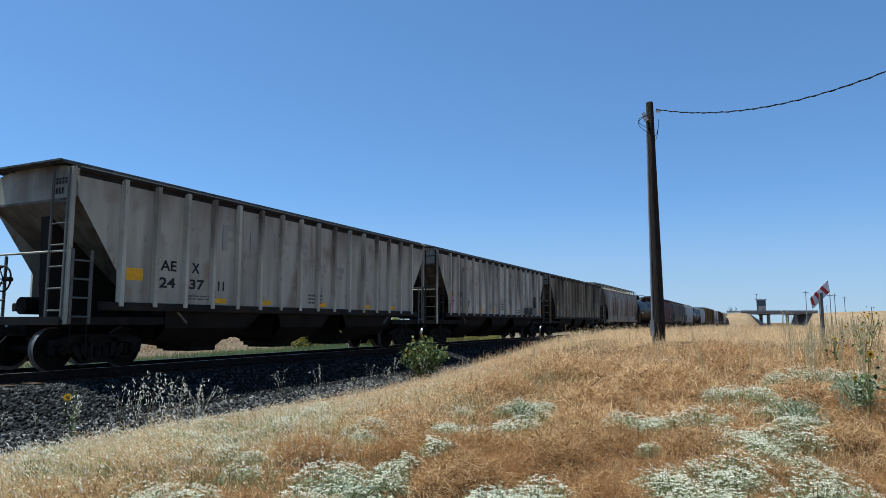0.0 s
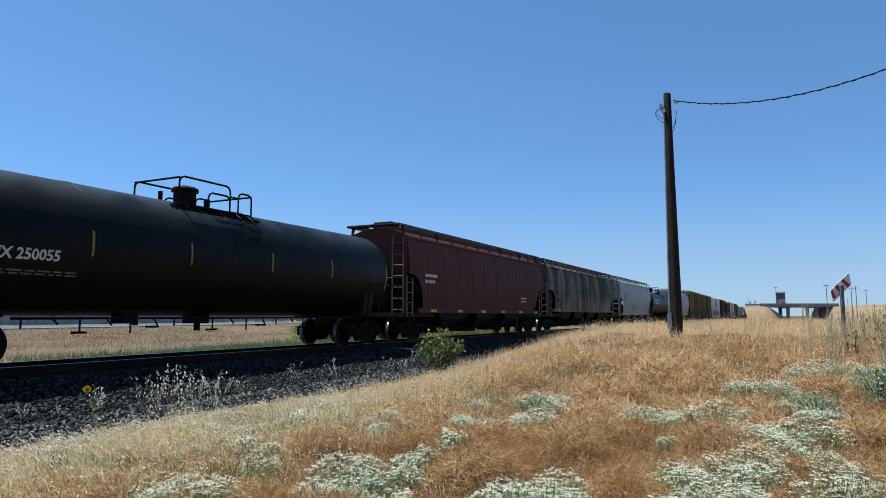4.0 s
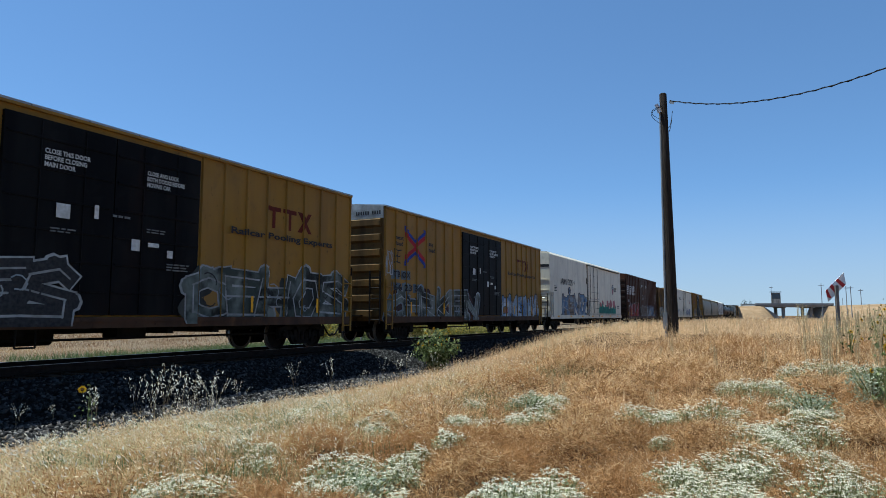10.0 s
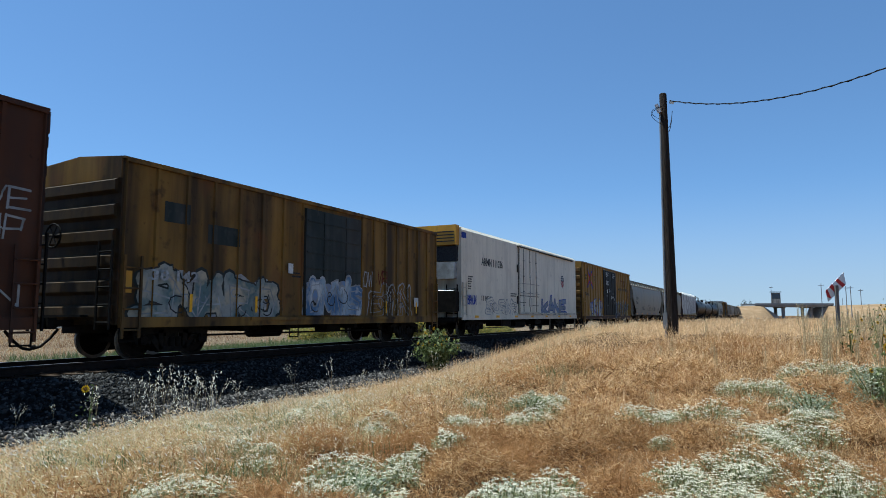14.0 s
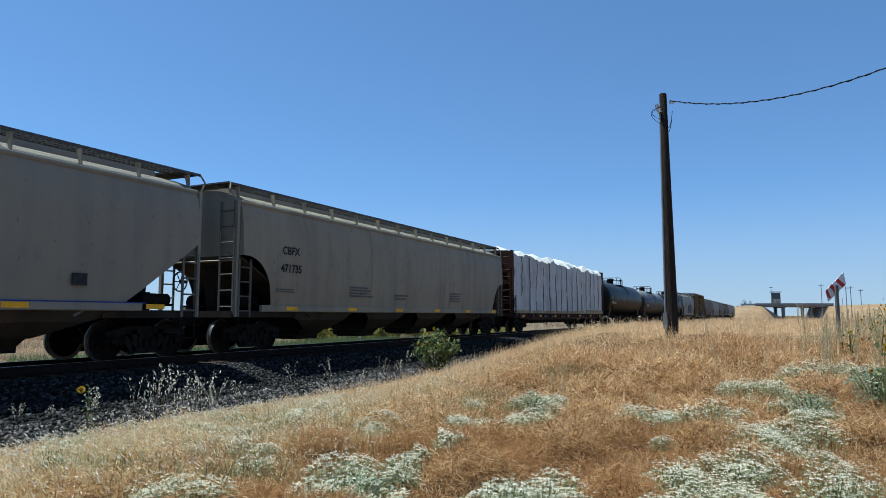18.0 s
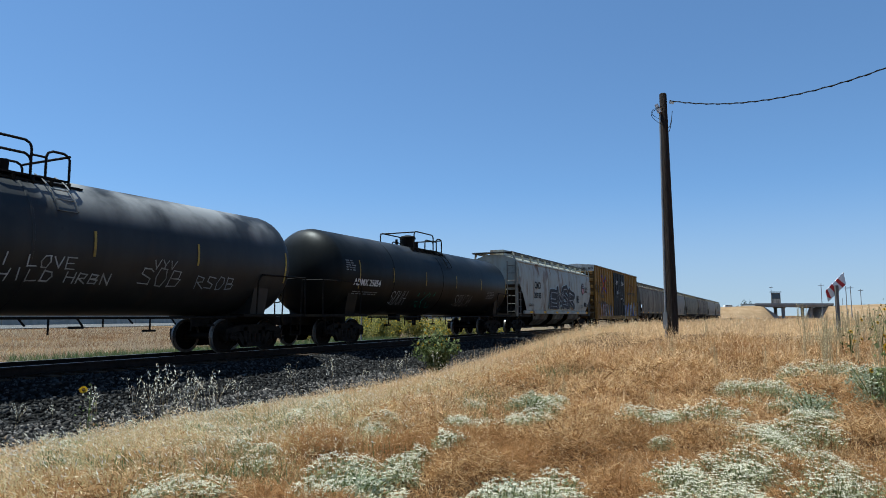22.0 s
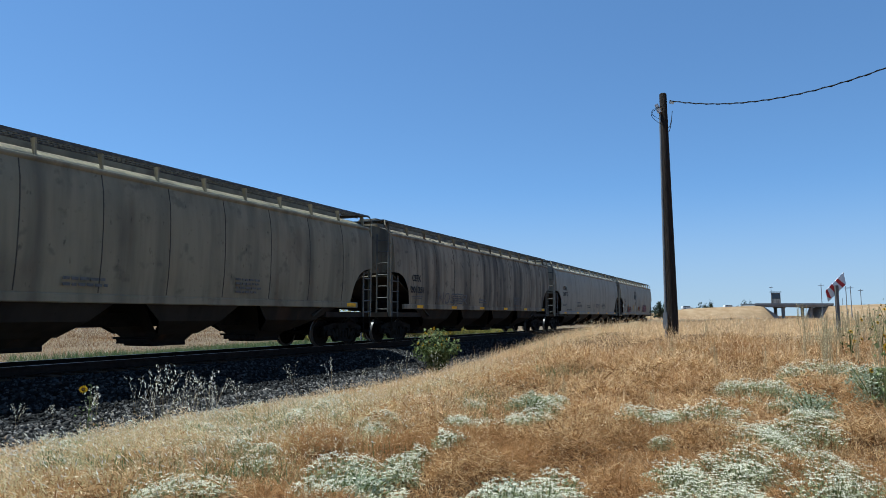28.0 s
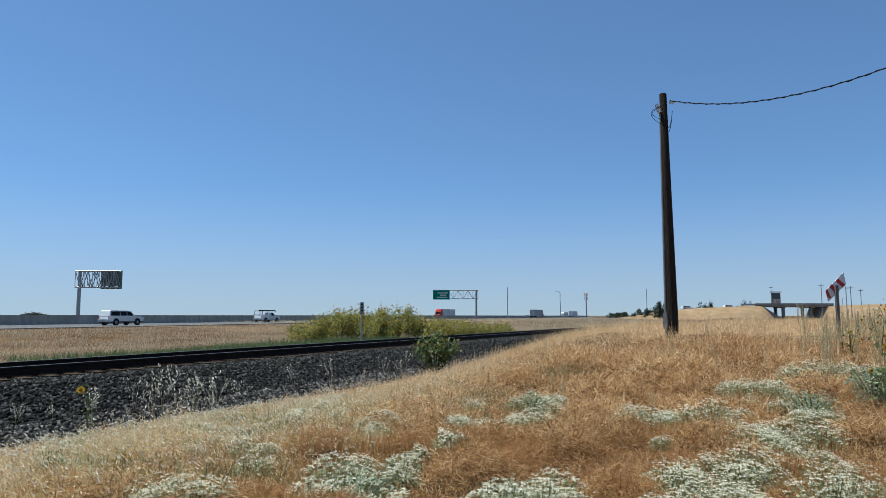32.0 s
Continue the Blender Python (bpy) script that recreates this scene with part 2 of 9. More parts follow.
M_MURAL = mural("blue_tan_mural", (0.1, 0.17, 0.28), (0.19, 0.14, 0.1), (0.25, 0.3, 0.34), 1.1)
M_MURAL2 = mural("pale_blue_mural", (0.3, 0.37, 0.43), (0.09, 0.16, 0.27), (0.5, 0.52, 0.52), 1.1)
M_MURAL3 = mural("blue_yellow_mural", (0.4, 0.43, 0.45), (0.06, 0.1, 0.3), (0.5, 0.4, 0.1), .9)
M_MURAL4 = mural("grey_green_mural", (0.3, 0.31, 0.28), (0.12, 0.17, 0.17), (0.42, 0.36, 0.26), 1.2)
M_MURAL5 = mural("faded_pink_grey_mural", (0.3, 0.17, 0.145), (0.085, 0.075, 0.08), (0.4, 0.36, 0.32), 1.3)
M_MURAL6 = mural("navy_gold_mural", (0.02, 0.035, 0.12), (0.012, 0.013, 0.018), (0.36, 0.28, 0.04), 1.4)
M_MURAL7 = mural("dark_grey_green_mural", (0.05, 0.06, 0.052), (0.17, 0.19, 0.17), (0.02, 0.022, 0.02), 1.2)
M_TEAL = plain("teal_paint", (0.02, 0.24, 0.16), (0.015, 0.14, 0.12), 3, 0.55)
M_TEALDARK = plain("dark_teal_paint", (0.015, 0.13, 0.1), (0.01, 0.09, 0.08), 4, 0.55)
M_PINK = plain("faded_pink_paint", (0.45, 0.16, 0.17), (0.35, 0.13, 0.13), 4, 0.55)
M_SILVER = plain("silver_paint", (0.42, 0.43, 0.43), (0.22, 0.22, 0.21), 3, 0.45)
M_PALE = plain("pale_faded_paint", (0.36, 0.37, 0.36), (0.16, 0.21, 0.27), 1.8, 0.6)
M_GREYBLUE = plain("grey_blue_paint", (0.13, 0.17, 0.2), (0.1, 0.12, 0.13), 3, 0.6)
M_BROWNPAINT = plain("brown_paint", (0.035, 0.018, 0.018), (0.055, 0.03, 0.028), 4, 0.55)
M_MARKRED = plain("faded_red_lettering", (0.13, 0.022, 0.014), (0.09, 0.02, 0.014), 9, 0.6)


# ---- lettering: the built-in font, turned into meshes ----
def letter_meshes(words):
    obs = {}
    for w in words:
        cu = bpy.data.curves.new("lettering", "FONT")
        cu.body, cu.size, cu.resolution_u, cu.offset = w, 1.0, 2, 0.028
        obs[w] = new("lettering", cu)
    dg = bpy.context.evaluated_depsgraph_get()
    made = {}
    for w, ob in obs.items():
        made[w] = bpy.data.meshes.new_from_object(ob.evaluated_get(dg))
        bpy.data.objects.remove(ob)
    return made


WORDS = ["AE", "X", "24", "37", "11", "SI", "RX", "47", "55", "17", "48", "DBUX 250055", "TILX", "649896", "570671", "CMO", "1170", "20935", "PROX 77355",
         "ADMX", "580324", "TB OX", "OX", "66 78 86", "35 91", "66 23 36", "next\nload", "any\nroad", "RAILCAR POOLING EXPERTS", "Railcar Pooling Experts", "CLOSE THIS DOOR\nBEFORE CLOSING\nMAIN DOOR",
         "CLOSE AND LOCK\nBOTH DOORS BEFORE\nMOVING CAR", "CIERRE ESTA PUERTA\nANTES DE CERRAR\nLA PUERTA PRINCIPAL", "ARMN 170291", "ARMN 111036", "111036",
         "BUILDING\nAMERICA", "OPENING\nH 11.0\nW 12-0", "NS", "46  9", "38 142", "SOXX", "78466", "CBFX", "471735", "WFRX 159666", "ADMX 25951",
         "ADMX 25854", "CEFX", "201299", "CITX", "700955", "201251", "360712", "DO NOT HAMMER ON CAR", "WARNING", "00", "71", "LD LMT\nLT WT"]
LETTERS = letter_meshes(WORDS)


def lettering(parent, word, x, y, z, high, mat, wide=0.0):
    """Writing on the side that faces the camera: its lower left corner at x, z, its height, and its width where that is known."""
    me = LETTERS[word]
    if me.materials and me.materials[0] is not mat:
        me = me.copy()
        me.materials.clear()
    if not me.materials:
        me.materials.append(mat)
    xs, zs = [v.co.x for v in me.vertices], [v.co.y for v in me.vertices]
    k = high / (max(zs) - min(zs))
    kx = wide / (max(xs) - min(xs)) if wide else k * 0.95
    return part("lettering", me, mat, parent, "", at=Matrix.Translation((x - kx * min(xs), y - 0.006, z - k * min(zs))) @ pose(0, 0, 0, 90) @ Matrix.Diagonal((kx, k, 1, 1)))


def bars(parent, x, z, w, h, rows, y, mat, seed):
    """Small print that cannot be read: rows of short bars."""
    rnd, m = random.Random(seed), Mb()
    for i in range(rows):
        zz, xx = z + h * (rows - 1 - i) / rows, x
        while xx < x + w * rnd.uniform(0.75, 1):
            n = rnd.uniform(0.08, 0.22)
            m.box(xx, y - 0.006, zz, xx + n, y, zz + 0.5 * h / rows)
            xx += n + 0.04
    return part("small_print", m, mat, parent)


GLYPHS = {"E": [[(1, 1), (0, 1), (0, 0), (1, 0)], [(0, .5), (.8, .5)]], "M": [[(0, 0), (0.05, 1), (.5, .35), (.95, 1), (1, 0)]],
          "S": [[(1, .85), (.7, 1), (.1, .95), (.05, .65), (.9, .4), (.9, .05), (0, .1)]], "R": [[(0, 0), (0, 1), (.85, .9), (.8, .5), (0.1, .45), (1, 0)]],
          "K": [[(0, 0), (.05, 1)], [(1, 1), (.1, .45), (1, 0)]], "U": [[(0, 1), (.05, .1), (.5, 0), (.9, .1), (1, 1)]], "A": [[(0, 0), (.5, 1), (1, 0)], [(.25, .4), (.75, .4)]],
          "N": [[(0, 0), (0, 1), (1, 0), (1, 1)]], "O": [[(.2, 0), (0, .5), (.25, 1), (.8, 1), (1, .5), (.75, 0), (.2, 0)]], "T": [[(0, 1), (1, .95)], [(.5, 1), (.5, 0)]],
          "H": [[(0, 0), (0, 1)], [(1, 1), (1, 0)], [(0, .5), (1, .5)]], "Y": [[(0, 1), (.5, .5), (1, 1)], [(.5, .5), (.45, 0)]], "L": [[(0, 1), (0, 0), (.9, .05)]],
          "C": [[(1, .85), (.6, 1), (.1, .8), (.05, .2), (.6, 0), (1, .15)]], "W": [[(0, 1), (.25, 0), (.5, .7), (.75, 0), (1, 1)]], "B": [[(0, 0), (0, 1), (.8, .9), (.75, .55), (.1, .5), (.95, .4), (.85, .05), (0, 0)]],
          "Z": [[(0, 1), (.95, .95), (.05, .05), (1, 0)]], "I": [[(.5, 0), (.5, 1)]], "D": [[(0, 0), (0, 1), (.7, .9), (.95, .5), (.7, .08), (0, 0)]], " ": [], "V": [[(0, 1), (.5, 0), (1, 1)]], "P": [[(0, 0), (0, 1), (.9, .9), (.85, .5), (0, .45)]]}


def strokes(m, glyph, x, z, w, h, t, y, rnd, ribs=()):
    """Thick painted strokes of one letter, laid on the panel and over its ribs."""
    lean = rnd.uniform(-0.1, 0.25)
    for line in GLYPHS[glyph]:
        pts = [(x + w * (a + lean * (b - .5)) + rnd.uniform(-.04, .04) * w, z + h * b + rnd.uniform(-.05, .05) * h) for a, b in line]
        for (x0, z0), (x1, z1) in zip(pts, pts[1:]):
            d = math.hypot(x1 - x0, z1 - z0) or 1
            ux, uz = (x1 - x0) / d, (z1 - z0) / d
            k = t * rnd.uniform(0.85, 1.15)
            x0, z0, x1, z1 = x0 - ux * k * .4, z0 - uz * k * .4, x1 + ux * k * .4, z1 + uz * k * .4
            quad = [(x0 - uz * k / 2, z0 + ux * k / 2), (x0 + uz * k / 2, z0 - ux * k / 2), (x1 + uz * k / 2, z1 - ux * k / 2), (x1 - uz * k / 2, z1 + ux * k / 2)]
            lay(m, quad, y, ribs)
            lay(m, [(x1 + k * .5 * math.cos(a), z1 + k * .5 * math.sin(a)) for a in (0, .8, 1.6, 2.4, 3.1, 3.9, 4.7, 5.5)], y, ribs)
    return m


def clip(poly, s, keep_above):
    """The part of a polygon on one side of the upright line x = s."""
    out = []
    for (ax, az), (bx, bz) in zip(poly, poly[1:] + poly[:1]):
        ia, ib = (ax >= s) == keep_above, (bx >= s) == keep_above
        if ia:
            out.append((ax, az))
        if ia != ib:
            k = (s - ax) / (bx - ax)
            out.append((s, az + k * (bz - az)))
    return out


def lay(m, poly, y, ribs):
    """Lays a flat painted patch on the panel at y and on the faces of the ribs (x0, x1, depth)."""
    rest = [poly]
    for a, b, d in ribs:
        nxt = []
        for q in rest:
            if max(p[0] for p in q) <= a or min(p[0] for p in q) >= b:
                nxt.append(q)
                continue
            left, mid, right = clip(q, a, False), clip(clip(q, a, True), b, False), clip(q, b, True)
            nxt += [r for r in (left, right) if len(r) > 2]
            if len(mid) > 2:
                m.add([(p[0], y - d, p[1]) for p in mid], [tuple(range(len(mid)))])
        rest = nxt
    for q in rest:
        m.add([(p[0], y, p[1]) for p in q], [tuple(range(len(q)))])


def graffiti(parent, word, x0, x1, z0, z1, fill, edge, y, seed, ribs=(), thick=0.4, cloud=None):
    """A painted piece: letters with an outline, and a cloud of paint behind them."""
    n, w = len(word), (x1 - x0) / len(word)
    if cloud:
        rnd, m = random.Random(seed + 5), Mb()
        for i in range(n * 3):
            cx, cz, r = rnd.uniform(x0 + .2, x1 - .2), rnd.uniform(.3, 1.0) * (z1 - z0) + z0, rnd.uniform(.22, .38) * (z1 - z0)
            lay(m, [(cx + 1.3 * r * math.cos(a) * rnd.uniform(.75, 1.1), max(z0 - .1, cz + r * math.sin(a) * rnd.uniform(.75, 1.1))) for a in np.linspace(0, 6.0, 14)], y - 0.004, ribs)
        m.v = [(px, py, max(pz, z0 - .03)) for px, py, pz in m.v]
        part("graffiti_cloud", m, cloud, parent)
    if word.startswith("^"):
        # a jagged range of peaks instead of letters
        word, m, k = word[1:], Mb(), 13
        rnd = random.Random(seed + 9)
        tops = [(z1 - z0) * (rnd.uniform(.75, 1.05) if i % 2 else rnd.uniform(.5, .7)) for i in range(k + 1)]
        for i in range(k):
            xa, xb = x0 + (x1 - x0) * i / k, x0 + (x1 - x0) * (i + 1) / k
            lay(m, [(xa, z0), (xb, z0), (xb, z0 + tops[i + 1]), ((xa + xb) / 2 + .06, z0 + .46 * (tops[i] + tops[i + 1])), (xa, z0 + tops[i])], y - .0055, ribs)
        part("graffiti_fill", m, fill, parent)
        rnd, m = random.Random(seed), Mb()
        for i, g in enumerate(word):
            strokes(m, g, x0 + w * (i + .1), z0 + .1, w * .8, (z1 - z0) * .55, .1, y - .007, rnd, ribs)
        part("graffiti_outline", m, edge, parent)
        return
    shine = M_SILVER if fill is not M_SILVER else M_WHITEPAINT
    for name, mat, grow, up in (("graffiti_outline", edge, 1.55, 0.006), ("graffiti_fill", fill, 1.0, 0.008), ("graffiti_shine", shine, .11, 0.0095)):
        rnd = random.Random(seed)
        for i, g in enumerate(word):
            m, hh = Mb(), rnd.uniform(.72, 1.0)
            strokes(m, g, x0 + w * (i + rnd.uniform(-.04, .1)), z0 + .05 + rnd.uniform(0, .12) * (z1 - z0), w * rnd.uniform(.82, 1.0), (z1 - z0) * hh, thick * min(w, z1 - z0) * min(grow, 1) + (.09 if grow > 1 else 0), y - up, rnd, ribs)
            m.v = [(px, py, max(pz, z0 - .03)) for px, py, pz in m.v]
            part(name, m, mat, parent)
    for mat, up, thin in ((M_INK, .0105, .035), (M_PALE, .0115, .03)):
        rnd = random.Random(seed + int(1000 * thin))
        for i in range(n):
            m = Mb()
            cx, cz, r = rnd.uniform(x0 + .3, x1 - .3), rnd.uniform(z0 + .25, z1 - .15), rnd.uniform(.06, .17)
            a0, da = rnd.uniform(0, 6), rnd.uniform(2.5, 5)
            pts = [(cx + r * 1.6 * math.cos(a0 + da * k / 7), cz + r * math.sin(a0 + da * k / 7) * (1 + .1 * k)) for k in range(8)]
            for (xa, za), (xb, zb) in zip(pts, pts[1:]):
                d = math.hypot(xb - xa, zb - za) or 1
                ux, uz = (xb - xa) / d * thin / 2, (zb - za) / d * thin / 2
                lay(m, [(xa - uz - ux, za + ux - uz), (xa + uz - ux, za - ux - uz), (xb + uz + ux, zb - ux + uz), (xb - uz + ux, zb + ux + uz)], y - up, ribs)
            m.v = [(px, py, max(pz, z0 - .03)) for px, py, pz in m.v]
            part("graffiti_line", m, mat, parent)


def shield(car, x, z, y):
    """A crest: dark cap with two rows of pale bars, white field with red stripes."""
    rim = [(0, -.12), (.1, -.1), (.16, 0), (.33, .03), (.5, 0), (.56, -.1), (.66, -.12), (.68, -.55), (.6, -.72), (.33, -.87), (.06, -.72), (-.02, -.55)]
    part("shield", Mb().prism([(x + a, z + b) for a, b in rim], "y", y - .006, y), M_NAVY, car, "dark-edged striped shield emblem")
    part("shield_field", Mb().prism([(x + a, z + b) for a, b in ((.015, -.38), (.645, -.38), (.65, -.55), (.575, -.7), (.33, -.83), (.085, -.7), (.01, -.55))], "y", y - .009, y - .006), M_WHITEPAINT, car)
    sb, caps = Mb(), Mb()
    for i, low in enumerate((-.66, -.74, -.79, -.79, -.74, -.66)):
        sb.box(x + .045 + .1 * i, y - .012, z + low, x + .1 + .1 * i, y - .009, z - .38)
    for i in range(5):
        caps.box(x + .12 + .09 * i, y - .012, z - .17, x + .18 + .09 * i, y - .008, z - .08).box(x + .06 + .11 * i, y - .012, z - .32, x + .13 + .11 * i, y - .008, z - .22)
    part("shield_bars", sb, M_RED, car)
    part("small_print", caps, M_WHITEPAINT, car)


# ---- running gear, shared by all cars ----
WHEEL_R = 0.457


def wheel_mesh():
    m = Mb().cyl((0, -1.02, 0), (0, 1.02, 0), 0.085, n=10)
    prof = [(0.09, .1), (.16, .1), (.2, .03), (.37, .02), (.395, .065), (.452, .06), (.457, -.04), (.485, -.05), (.485, -.075), (.4, -.075), (.37, -.02), (.2, -.03), (.16, -.08), (.09, -.08)]
    for s in (-1, 1):
        m.lathe(prof, 28, lambda a, b, h: (a, s * (.74 + h), b))
        m.cyl((0, s * .93, 0), (0, s * 1.14, 0), .13, .12, 14)
        for k in range(3):
            a = 2.1 * k
            m.cyl((.07 * math.cos(a), s * 1.14, .07 * math.sin(a)), (.07 * math.cos(a), s * 1.165, .07 * math.sin(a)), .026, n=6)
    me = m.mesh("wheel_set", M_WHEEL, False)
    me.materials.append(M_TREAD)
    for f in me.polygons:
        if .43 < math.hypot(f.center.x, f.center.z) < .475 and abs(f.center.y) < .86:
            f.material_index = 1
    return me


def side_frame_mesh():
    """A cast frame: top chord, sloping arms to the boxes, a window for the springs."""
    m = Mb()
    for poly in ([(-1.12, .5), (-1.12, .66), (-.62, .78), (.62, .78), (1.12, .66), (1.12, .5), (.6, .6), (-.6, .6)],
                 [(-.72, .5), (-.42, .14), (.42, .14), (.72, .5), (.58, .58), (.34, .27), (-.34, .27), (-.58, .58)],
                 [(-.42, .2), (-.3, .2), (-.3, .7), (-.46, .7)], [(.3, .2), (.42, .2), (.46, .7), (.3, .7)],
                 [(-1.1, .34), (-1.04, .34), (-1.04, .55), (-1.14, .55)], [(1.04, .34), (1.1, .34), (1.14, .55), (1.04, .55)],
                 [(-.74, .34), (-.68, .34), (-.64, .55), (-.76, .55)], [(.68, .34), (.74, .34), (.76, .55), (.64, .55)]):
        m.prism(poly, "y", -.07, .07)
    for x in (-.2, 0, .2):
        m.cyl((x, 0, .27), (x, 0, .52), .085, n=10)
    return m.mesh("side_frame", M_STEEL, False)


WHEEL, FRAME = wheel_mesh(), side_frame_mesh()
BOLSTER = Mb().prism([(-1.05, .5), (1.05, .5), (1.05, .64), (.4, .84), (-.4, .84), (-1.05, .64)], "x", -.2, .2).box(-.62, -.9, .38, -.5, .9, .5).box(.5, -.9, .38, .62, .9, .5).mesh("truck", M_STEEL)
COUPLER = Mb().box(0, -.09, .78, .48, .09, .94).prism([(.42, -.14), (.6, -.17), (.74, -.1), (.74, 0), (.62, 0), (.62, .1), (.5, .15), (.42, .13)], "z", .73, .99).mesh("coupler", M_STEEL)
HOSE = Mb().tube([(.1, -.3, .72), (.28, -.32, .5), (.5, -.28, .34), (.72, -.2, .3), (.84, -.16, .38)], .032, 6).mesh("air_hose", M_STEEL, False)
ALL_WHEELS = []


def running_gear(car, half, inset):
    for s in (-1, 1):
        truck = part("truck", BOLSTER, None, car, "dark dusty cast-steel truck with two axles", at=pose(s * (half - inset), 0, 0))
        for y in (-1, 1):
            part("side_frame", FRAME, None, truck, at=pose(0, y * 1.02, 0))
        for x in (-.89, .89):
            w = part("wheel_set", WHEEL, None, truck, at=pose(x, 0, WHEEL_R))
            ALL_WHEELS.append((car, w, x))
        turn = 0 if s > 0 else 180
        part("coupler", COUPLER, None, car, at=pose(s * half, 0, 0, 0, 0, turn))
        part("air_hose", HOSE, None, car, at=pose(s * half, 0, 0, 0, 0, turn))


def ladder(car, x0, x1, y, z0, z1, mat, n=None, r=.022):
    m = Mb()
    for x in (x0, x1):
        m.box(x - .03, y - .02, z0, x + .03, y + .02, z1)
    n = n or max(2, round((z1 - z0) / .42))
    for i in range(n):
        z = z0 + (z1 - z0) * (i + .4) / n
        m.cyl((x0, y - .03, z), (x1, y - .03, z), r, n=6)
    return part("ladder", m, mat, car)


def end_ladder(car, x, y0, y1, z0, z1, mat, n=6):
    m = Mb()
    for y in (y0, y1):
        m.box(x - .02, y - .025, z0, x + .02, y + .025, z1)
    for i in range(n):
        z = z0 + (z1 - z0) * (i + .4) / n
        m.cyl((x, y0, z), (x, y1, z), .02, n=6)
    return part("end_ladder", m, mat, car)


def brake_wheel(car, x, y, z, mat):
    m = Mb()
    ring = [(x, y + .28 * math.cos(a), z + .28 * math.sin(a)) for a in np.linspace(0, 2 * math.pi, 17)]
    m.tube(ring, .022, 6)
    for a in np.linspace(0, math.pi, 4)[:3]:
        m.tube([(x, y + .28 * math.cos(a), z + .28 * math.sin(a)), (x, y - .28 * math.cos(a), z - .28 * math.sin(a))], .014, 5)
    m.cyl((x, y, z), (x + .2, y, z), .05, n=8)
    return part("brake_wheel", m, mat, car)


def reflectors(car, half, y, z, n, mat, w=.42, h=.1):
    for i in range(n):
        x = -half + 2.0 + (2 * half - 3.6) * i / (n - 1)
        part("reflector", Mb().box(x, y - .005, z, x + w, y, z + h), mat, car, "small yellow reflective strip")


PROFILE = [(1.3, 1.50), (1.7, 1.56), (2.3, 1.60), (3.0, 1.60), (3.6, 1.57), (4.0, 1.5), (4.2, 1.42)]


def side_y(z):
    return float(np.interp(z, [p[0] for p in PROFILE], [p[1] for p in PROFILE]))


